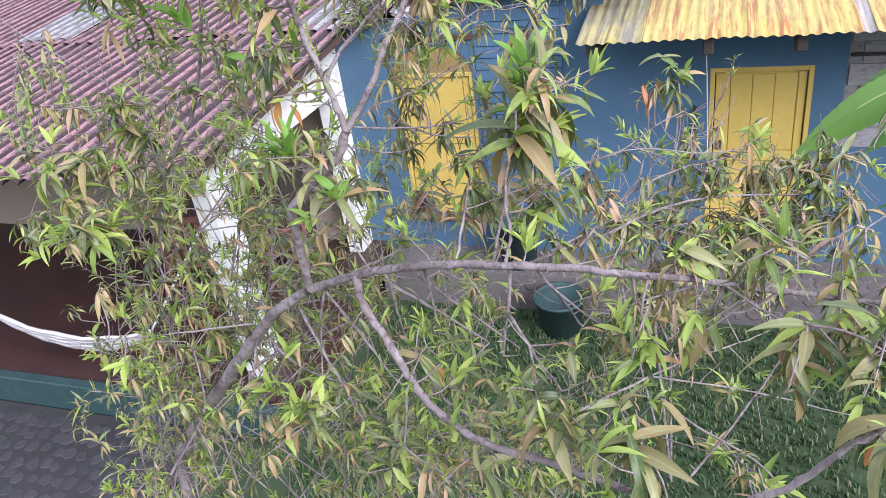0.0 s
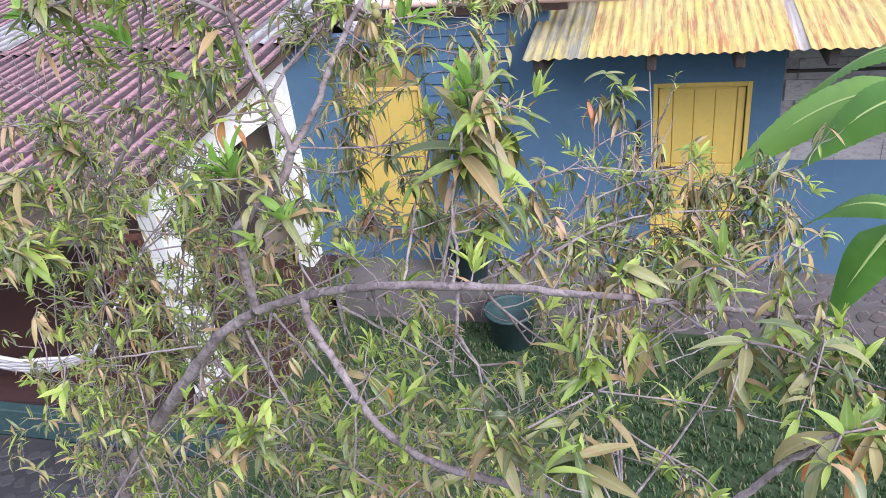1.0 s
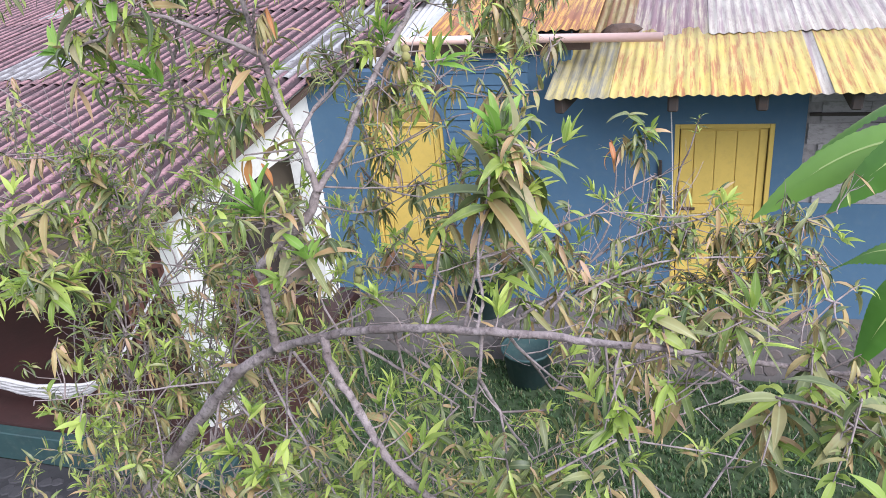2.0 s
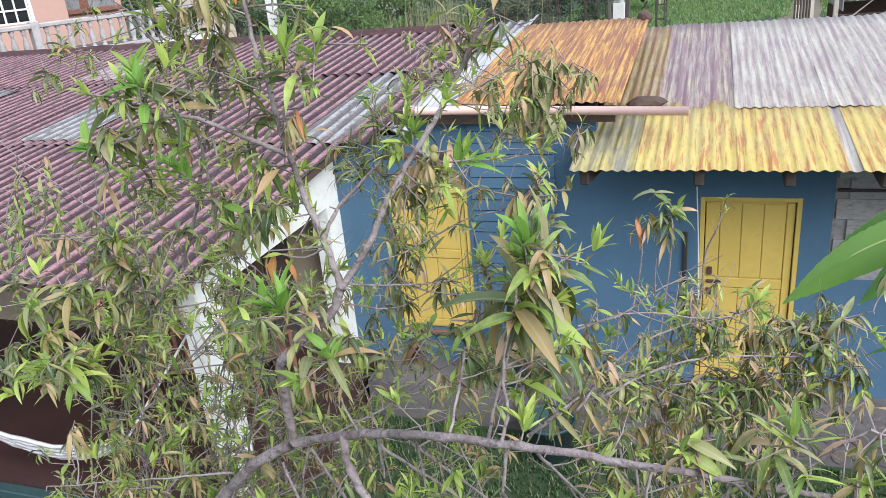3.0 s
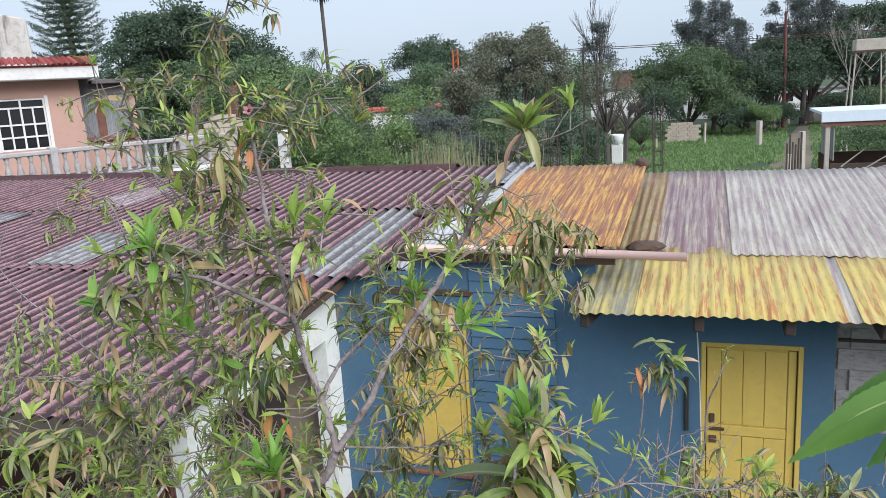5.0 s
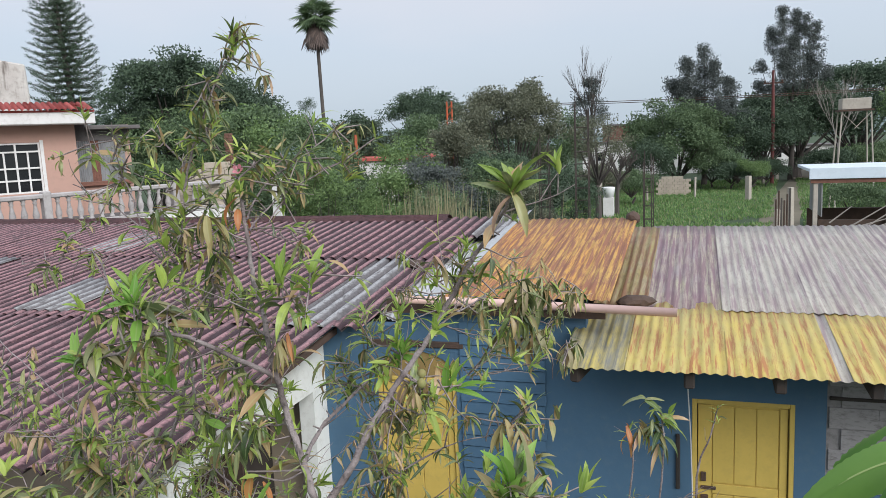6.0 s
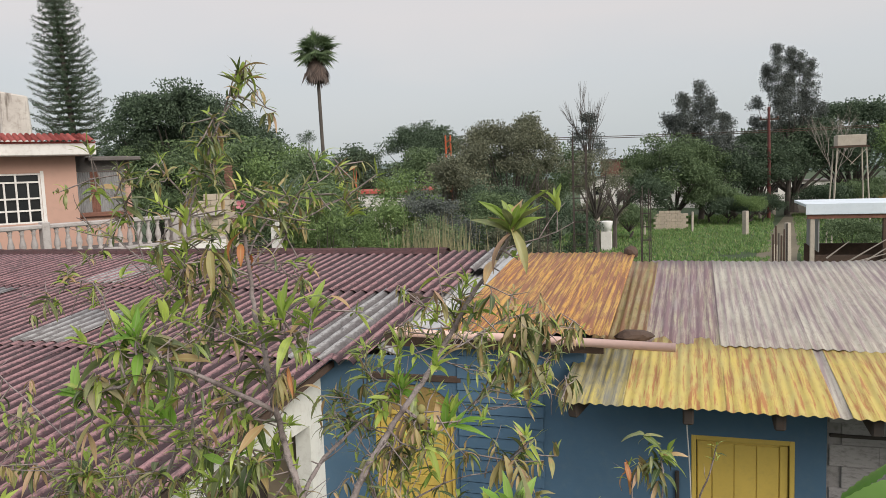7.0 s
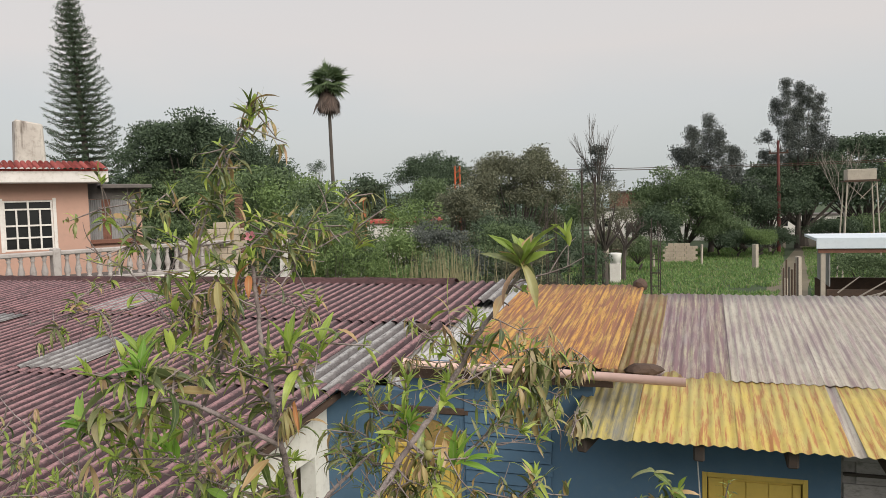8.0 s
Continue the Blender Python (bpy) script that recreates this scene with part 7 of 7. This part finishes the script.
    "dark": [(0.0, (0.034, 0.055, 0.036)), (0.5, (0.06, 0.095, 0.055)), (1.0, (0.10, 0.145, 0.08))],
    "mid": [(0.0, (0.055, 0.09, 0.045)), (0.5, (0.10, 0.15, 0.07)), (1.0, (0.16, 0.225, 0.10))],
    "olive": [(0.0, (0.08, 0.088, 0.06)), (0.5, (0.13, 0.14, 0.09)), (1.0, (0.19, 0.195, 0.125))],
    "grey": [(0.0, (0.06, 0.072, 0.07)), (0.5, (0.095, 0.11, 0.10)), (1.0, (0.14, 0.155, 0.14))],
    "bright": [(0.0, (0.075, 0.125, 0.045)), (0.5, (0.13, 0.205, 0.065)), (1.0, (0.20, 0.28, 0.10))],
    "straw": [(0.0, (0.16, 0.17, 0.09)), (0.5, (0.30, 0.27, 0.15)), (1.0, (0.44, 0.38, 0.23))],
}
for ramp in GREENS.values():
    mean = [sum(c[k] for _, c in ramp) / 3 for k in range(3)]
    ramp[:] = [(at, tuple(1.02 * (m + (v - m) * 0.6) for m, v in zip(mean, c))) for at, c in ramp]
GM = {k: leafy("foliage_" + k, g, island=True, rough=0.7, through_light=0.2, spread=0.05) for k, g in GREENS.items()}


RNG = np.random.default_rng(4)


def clump_leaves(v, f, at, size, r, count, grain=1.0):
    """Small bent leaf sprays scattered about a point."""
    count = int(count * 4.2)
    p = np.clip(RNG.normal(0, 1, (count, 3)), -1.5, 1.5) * np.array((0.46, 0.46, 0.36)) * size + np.array(at)
    a = RNG.normal(0, 1, (count, 3))
    a /= np.linalg.norm(a, axis=1, keepdims=True)
    b = np.cross(a, RNG.normal(0, 1, (count, 3)))
    b /= np.linalg.norm(b, axis=1, keepdims=True) + 1e-6
    c = np.cross(a, b)
    s = (size * RNG.uniform(0.07, 0.16, (count, 1))) * grain
    quad = np.stack((p - a * s, p + b * s * 0.45 + c * s * 0.15, p + a * s, p - b * s * 0.45 + c * s * 0.15), 1).reshape(-1, 3)
    base = len(v)
    v.extend(quad.tolist())
    for k in range(base, base + 4 * count, 4):
        f.append((k, k + 1, k + 2))
        f.append((k, k + 2, k + 3))


def broad_tree(name, label, x, y, top, spread, low, tint, seed, clumps=90, per=34, trunk_r=0.3, size=None, sparse=0.0, bark="bark_far", squash=1.0, category="tree", lobe_count=17, lobe_size=0.36, tall=1.0):
    """A trunk, forking limbs and a crown of many small leaf sprays with gaps between."""
    r = random.Random(seed)
    t = thing(name, label, category, (x, y, LAWN))
    h = top - LAWN
    lowz = low - LAWN
    rise = h - lowz
    bm = bmesh.new()
    fork = max(0.4, lowz * 0.75)
    tube(bm, [(0, 0, -0.1), (r.uniform(-0.2, 0.2), 0, fork * 0.5), (r.uniform(-0.3, 0.3), 0, fork)], [trunk_r, trunk_r * 0.8, trunk_r * 0.65], 8)
    # the crown is heaped from many rounded boughs of unlike size
    lobes = []
    mid = lowz + rise * 0.45
    for k in range(lobe_count):
        u = r.uniform(-0.45, 1.0)
        a = 2.4 * k + r.uniform(-0.4, 0.4)
        w = math.sqrt(max(0.0, 1 - u * u)) * r.uniform(0.72, 1.08)
        rad = spread * lobe_size * r.uniform(0.65, 1.25)
        c = Vector(((spread - rad) * w * math.cos(a), (spread - rad) * w * math.sin(a) * squash, mid + (rise * 0.55 - rad * 0.75) * u * r.uniform(0.86, 1.0)))
        lobes.append((c, rad))
        part("limb", tube(bmesh.new(), [(0, 0, fork * 0.95), tuple(c * 0.5 + Vector((0, 0, fork * 0.42))), tuple(c)], [trunk_r * 0.32, trunk_r * 0.18, trunk_r * 0.04], 5), M[bark], t)
    part("trunk", bm, M[bark], t)
    v, f = [], []
    for k in range(clumps):
        c, rad = lobes[k % len(lobes)]
        if sparse and r.random() < sparse:
            continue
        dirn = Vector((r.gauss(0, 1), r.gauss(0, 1), r.gauss(0.35, 1))).normalized()
        if dirn.z < -0.35:
            dirn.z *= -0.5
        p = c + Vector((dirn.x, dirn.y * squash, dirn.z * 0.8 * tall)) * rad * r.uniform(0.5, 1.2)
        clump_leaves(v, f, p, (size or rad * 0.55) * r.uniform(0.6, 1.25), r, per)
    me = bpy.data.meshes.new("crown")
    me.from_pydata(v, [], f)
    me.materials.append(GM[tint])
    cr = new("crown", me)
    cr.parent = t
    return t


def conifer(x, y, top, width, low, seed):
    """A columnar pine: whorls of long upswept branches, each a foxtail of needles."""
    r = random.Random(seed)
    t = thing("conifer", "tall dark columnar conifer with upswept tiers", "tree", (x, y, LAWN))
    t.rotation_euler = (0, radians(-4.0), 0)
    h = top - LAWN - 0.8
    part("trunk", tube(bmesh.new(), [(0, 0, 0), (0, 0, h * 0.6), (0, 0, h)], [0.34, 0.22, 0.03], 8), M["bark_far"], t)
    v, f = [], []
    bm = bmesh.new()
    z = low - LAWN - 1.0
    while z < h - 0.3:
        s = (h - z) / (h - low + LAWN)
        reach = width * s ** 0.72 + 0.15
        a0 = r.uniform(0, 6.28)
        for k in range(9):
            a = a0 + 6.283 * k / 9 + r.uniform(-0.2, 0.2)
            rr = reach * r.uniform(0.72, 1.1)
            out = Vector((math.cos(a), math.sin(a), 0))
            line = [Vector((0, 0, z)), out * rr * 0.6 + Vector((0, 0, z - 0.02 * rr)), out * rr + Vector((0, 0, z + 0.16 * rr + r.uniform(0, 0.2)))]
            tube(bm, [tuple(p) for p in line], [0.05, 0.035, 0.015], 4)
            m = max(4, int(rr / 0.17))
            for j in range(1, m + 1):
                q = j / m
                p = line[0].lerp(line[1], q / 0.6) if q < 0.6 else line[1].lerp(line[2], (q - 0.6) / 0.4)
                clump_leaves(v, f, p, 0.27, r, 4, 2.3)
        z += 0.46 + 0.16 * s
    tagged(part("branch_tier", bm, M["bark_far"], t), kind="stuff")
    me = bpy.data.meshes.new("needles")
    me.from_pydata(v, [], f)
    me.materials.append(GM["dark"])
    cr = new("needles", me)
    cr.parent = t
    return t


def palm(x, y, top, seed):
    r = random.Random(seed)
    t = thing("fan_palm", "tall fan palm with a slim trunk and brown skirt", "palm", (x, y, LAWN))
    h = top - LAWN - 2.5
    part("trunk", tube(bmesh.new(), [(0.4, 0, 0), (0.15, 0, h * 0.5), (0, 0, h)], [0.24, 0.19, 0.18], 10), M["bark_far"], t)
    for name, n in (("fronds", 70), ("skirt", 70)):
        v, f = [], []
        for k in range(n):
            a = r.uniform(0, 6.283)
            green = name == "fronds"
            sz = r.uniform(-0.72, 1.0) if green else r.uniform(-1.0, -0.86)
            cz = math.sqrt(1 - sz * sz)
            way = Vector((math.cos(a) * cz, math.sin(a) * cz, sz))
            side = Vector((-math.sin(a), math.cos(a), 0))
            nrm = side.cross(way)
            root = Vector((0, 0, h + 0.1)) + way * (r.uniform(0.8, 1.6) if green else r.uniform(0.4, 2.9))
            i = len(v)
            v += [(0, 0, h), tuple(root + side * 0.03), tuple(root - side * 0.03)]
            f.append((i, i + 1, i + 2))
            for q in range(13):
                b = -1.9 + 3.8 * q / 12
                ln = (1.4 if green else 1.1) * (0.72 + 0.28 * math.cos(b)) * r.uniform(0.88, 1.1)
                tip = root + (way * math.cos(b) + side * math.sin(b)) * ln + nrm * 0.1 - Vector((0, 0, 0.3 + 0.25 * abs(b) / 1.9))
                half = (tip - root).cross(nrm).normalized() * 0.085
                m_ = root.lerp(tip, 0.5) + nrm * 0.06
                i = len(v)
                v += [tuple(root), tuple(m_ + half), tuple(tip), tuple(m_ - half)]
                f += [(i, i + 1, i + 2), (i, i + 2, i + 3)]
        me = bpy.data.meshes.new(name)
        me.from_pydata(v, [], f)
        me.materials.append(GM["mid"] if name == "fronds" else M["palm_skirt"])
        o = new(name, me)
        o.parent = t
    return t


def plume_tree(label, x, y, plumes, seed):
    """A tall thin tree: rising limbs, each with an upright ragged plume (offset, foot, tip, half width)."""
    r = random.Random(seed)
    t = thing("eucalyptus", label, "tree", (x, y, LAWN))
    fork = min(p[1] for p in plumes) - LAWN - 1.5
    part("trunk", tube(bmesh.new(), [(0, 0, -0.1), (0.1, 0, fork * 0.5), (0, 0, fork + 1.5)], [0.28, 0.22, 0.15], 8), M["bark_far"], t)
    v, f = [], []
    for dx, foot, tip, wide in plumes:
        foot, tip = foot - LAWN, tip - LAWN
        dy = r.uniform(-1.2, 1.2)
        top = Vector((dx, dy, tip))
        part("limb", tube(bmesh.new(), [(0, 0, fork * 0.8), (dx * 0.7, dy * 0.7, (fork + foot) / 2), tuple(top - Vector((0, 0, 0.3)))], [0.07, 0.04, 0.01], 5), M["bark_far"], t)
        n = int(12 + 34 * (tip - foot) * wide)
        for _ in range(n):
            q = r.random() ** 0.8
            w = wide * (0.35 + 0.9 * math.sin(math.pi * min(1.0, 0.25 + 0.72 * q)))
            at = Vector((dx * (0.86 + 0.14 * q) + r.gauss(0, 0.42) * w, dy + r.gauss(0, 0.42) * w, foot + (tip - foot) * q + r.uniform(-0.2, 0.15)))
            clump_leaves(v, f, at, r.uniform(0.3, 0.55), r, 13, 1.3)
    me = bpy.data.meshes.new("crown")
    me.from_pydata(v, [], f)
    me.materials.append(GM["grey"])
    cr = new("crown", me)
    cr.parent = t
    return t


def bare_tree(x, y, top, spread, seed, label, bark="bark_far", r0=0.16):
    r = random.Random(seed)
    t = thing("bare_tree", label, "tree", (x, y, LAWN))
    bm = bmesh.new()

    def grow(p, d, ln, rad, n):
        q = p + d * ln
        tube(bm, [tuple(p), tuple(q)], [rad, rad * 0.7], 5)
        if n:
            for _ in range(3 if n > 1 else 2):
                w = (d + Vector((r.uniform(-1, 1), r.uniform(-1, 1), r.uniform(-0.2, 0.6))) * spread).normalized()
                grow(p + d * ln * r.uniform(0.5, 1.0), w, ln * r.uniform(0.55, 0.8), rad * 0.62, n - 1)

    h = top - LAWN
    grow(Vector((0, 0, 0)), Vector((0.03, 0, 1)), h * 0.42, r0, 5)
    part("bough", bm, M[bark], t)
    return t


M["palm_skirt"] = leafy("dead_fronds", [(0.0, (0.06, 0.045, 0.038)), (1.0, (0.14, 0.10, 0.085))], island=True, through_light=0.1)
conifer(-52.0, 55, 26.2, 3.9, 5.5, 1)
palm(-38.4, 75, 20.5, 2)
broad_tree("broad_tree", "large dark round-crowned tree", -34.0, 45, 11.3, 5.6, 3.0, "dark", 3, 330, 40, 0.5, 0.95, lobe_count=26, lobe_size=0.30)
broad_tree("broad_tree", "dark spreading tree behind the houses", -28.6, 44, 8.9, 3.6, 2.5, "dark", 4, 170, 36, 0.4, 0.85)
broad_tree("broad_tree", "dark distant tree beyond the house", -40.0, 50, 8.0, 5.0, 2.0, "dark", 5, 120, 40, 0.4, 1.2)
broad_tree("broad_tree", "dark flat-topped distant tree", -25.0, 70, 9.3, 4.8, 4.4, "dark", 6, 170, 34, 0.4, 0.8, lobe_count=24, lobe_size=0.26)
broad_tree("broad_tree", "distant dense green tree", -22.2, 48, 6.5, 2.6, 2.0, "dark", 61, 110, 36, 0.3, 0.8)
broad_tree("thorn_tree", "olive fine-leaved thorn tree with visible limbs", -9.4, 40, 7.5, 3.6, 1.4, "olive", 7, 330, 26, 0.3, 0.6, 0.05, lobe_count=24, lobe_size=0.25)
broad_tree("thorn_tree", "dark olive thorn tree", -11.6, 37, 5.4, 2.5, 0.8, "olive", 8, 170, 30, 0.25, 0.6, lobe_count=24, lobe_size=0.26)
broad_tree("thorn_tree", "sparse brownish thorn tree", -5.2, 43, 5.5, 1.9, 2.4, "olive", 9, 120, 16, 0.2, 0.5, 0.2, lobe_count=24, lobe_size=0.22)
bare_tree(-7.9, 60, 11.0, 0.26, 10, "slim half-bare tree against the sky", "bark_far", 0.09)
broad_tree("slim_tree", "slim grey-leaved tree under bare top twigs", -7.9, 60.4, 8.9, 1.3, 4.0, "grey", 11, 90, 22, 0.14, 0.5, 0.1, lobe_count=22, lobe_size=0.26)
plume_tree("tall grey-green open-crowned tree with upright plumes", 0.6, 70, [(0.0, 7.7, 11.3, 0.72), (-1.39, 5.4, 10.2, 0.94), (0.83, 7.1, 9.9, 0.61), (-1.94, 4.6, 8.5, 1.11), (1.94, 6.1, 8.5, 0.94), (-0.44, 4.2, 7.7, 1.44), (2.33, 4.9, 6.8, 0.61), (-2.89, 7.5, 8.8, 0.44), (3.22, 4.2, 5.7, 1.0), (-3.22, 4.2, 5.5, 0.83), (1.22, 4.0, 6.8, 1.11)], 12)
plume_tree("tallest grey-green tree with separate upright plumes", 8.0, 75, [(-1.0, 11.5, 14.6, 0.56), (0.22, 11.5, 14.2, 0.5), (1.0, 12.1, 13.8, 0.39), (1.83, 9.9, 13.2, 0.61), (-1.78, 10.4, 12.9, 0.56), (0.0, 7.4, 12.1, 0.94), (-0.89, 7.4, 11.0, 0.83), (1.39, 7.4, 10.4, 0.67), (-2.56, 9.2, 10.0, 0.56), (-2.78, 7.3, 8.3, 0.67), (2.22, 8.5, 10.0, 0.39), (3.0, 8.1, 9.4, 0.39), (-1.89, 6.8, 7.9, 0.78)], 13)
broad_tree("broad_tree", "dense mid-green tree beside the lot", -1.5, 67, 6.9, 4.9, 0.4, "mid", 14, 260, 38, 0.35, 0.85, lobe_count=24, lobe_size=0.30)
broad_tree("broad_tree", "dense green tree by the track", 3.3, 71, 6.6, 4.2, 0.3, "dark", 15, 150, 38, 0.3, 0.85)
broad_tree("broad_tree", "broad dark tree behind the utility pole", 8.9, 78, 8.4, 6.0, 1.6, "dark", 16, 280, 38, 0.5, 0.95, lobe_count=26, lobe_size=0.28)
broad_tree("broad_tree", "broad dark tree beyond the track", 14.6, 82, 10.1, 6.6, 1.2, "dark", 17, 300, 40, 0.5, 1.0, lobe_count=28, lobe_size=0.28)
broad_tree("broad_tree", "dark tree beside the tank frame", 5.6, 74, 7.2, 4.2, 0.8, "dark", 18, 150, 38, 0.4, 0.85)
broad_tree("broad_tree", "yellow-green tree by the shed", 15.2, 62, 7.4, 3.2, 2.0, "bright", 19, 170, 36, 0.4, 0.8)
bare_tree(10.3, 66, 7.6, 0.5, 20, "pale dead tree with bare limbs", "bark_pale", 0.05)
bare_tree(-4.6, 47, 3.9, 0.7, 22, "crooked leafless tree at the lot", "bark_far", 0.16)
broad_tree("shrub", "distant thin palm-like tuft", -33.2, 62, 8.7, 1.0, 7.2, "dark", 23, 26, 20, 0.1, 0.4, category="shrub")
rr = random.Random(70)
for k, (x, y, top, sp, tint) in enumerate(((-13.2, 26, 5.2, 1.9, "mid"), (-11.6, 24, 4.5, 1.7, "mid"), (-9.9, 25, 4.9, 1.8, "bright"), (-8.3, 24, 4.2, 1.6, "grey"), (-6.8, 26, 3.8, 1.5, "mid"), (-5.2, 30, 3.6, 1.6, "dark"), (-15.0, 28, 5.9, 2.2, "mid"),
                                           (-17.3, 30, 6.3, 2.6, "bright"), (-20.5, 33, 7.0, 3.0, "mid"), (-24.0, 36, 6.8, 3.2, "bright"), (-29.0, 40, 7.0, 3.4, "mid"), (-34.0, 42, 7.2, 3.6, "mid"), (-8.4, 33, 4.4, 2.0, "dark"), (-3.6, 62, 3.8, 2.4, "dark"),
                                           (1.2, 66, 3.2, 2.6, "mid"), (4.1, 63, 2.0, 1.4, "bright"), (9.5, 50, 1.9, 2.0, "bright"), (7.0, 40, 1.6, 1.6, "mid"), (-22, 60, 6.6, 3.6, "mid"), (-16, 62, 6.2, 3.6, "dark"), (-11.5, 66, 6.4, 3.6, "mid"), (-10.9, 21, 4.2, 1.5, "bright"), (-9.0, 21.5, 4.0, 1.4, "bright"), (-7.6, 22, 3.6, 1.3, "mid"), (-5.4, 24, 3.4, 1.2, "olive"), (-12.6, 22, 4.3, 1.6, "mid"),
                                           (2.6, 64.5, 1.7, 2.2, "dark"), (5.4, 67, 1.8, 1.8, "dark"), (-6.4, 52, 2.3, 2.2, "olive"), (10.5, 72, 2.2, 2.6, "dark"), (14.2, 75, 2.5, 2.8, "mid"), (-4.2, 53, 1.9, 1.8, "mid"))):
    broad_tree("shrub", "leafy shrub in the green thicket", x, y, top, sp, 0.2, tint, 200 + k, 90, 32, 0.1, sp * 0.26, category="shrub")
# tall dry reeds behind the roof
r = random.Random(90)
v, f = [], []
for _ in range(300):
    x, y = r.gauss(-6.4, 0.55), r.uniform(17.5, 20)
    if r.random() < 0.2:
        x = r.uniform(-8, -3)
    h = r.uniform(2.6, 4.15)
    lx, ly = r.uniform(-0.35, 0.35), r.uniform(-0.2, 0.2)
    w = 0.012
    i = len(v)
    v += [(x - w, y, LAWN), (x + w, y, LAWN), (x + lx * 0.4 + w, y + ly * 0.4, LAWN + h * 0.6), (x + lx * 0.4 - w, y + ly * 0.4, LAWN + h * 0.6), (x + lx, y + ly, LAWN + h)]
    f += [(i, i + 1, i + 2, i + 3), (i + 3, i + 2, i + 4)]
me = bpy.data.meshes.new("reeds")
me.from_pydata(v, [], f)
me.materials.append(GM["straw"])
tagged(new("reeds", me), "tall dry pale reeds behind the roof", "reeds", kind="stuff")
# hazy wooded hill line far off
bm = bmesh.new()
prev = None
for i in range(81):
    x = -500 + 12.5 * i
    h = 9 + 9 * noise.noise((x * 0.012, 0, 0)) + 3 * noise.noise((x * 0.06, 3, 0))
    a, b, c = bm.verts.new((x, 330, LAWN)), bm.verts.new((x, 345, LAWN + h * 0.8)), bm.verts.new((x, 370, LAWN + h))
    if prev:
        bm.faces.new((prev[0], a, b, prev[1]))
        bm.faces.new((prev[1], b, c, prev[2]))
    prev = (a, b, c)
M["hill"] = surf("hazy_hill", (0.16, 0.20, 0.20), (0.12, 0.16, 0.15), (0.08, 0.11, 0.10), 0.02, 0.2, rough=1.0, bump=0.0)
tagged(part("backdrop_hill", bm, M["hill"]), "hazy low wooded rise on the horizon", "hill", kind="structure")
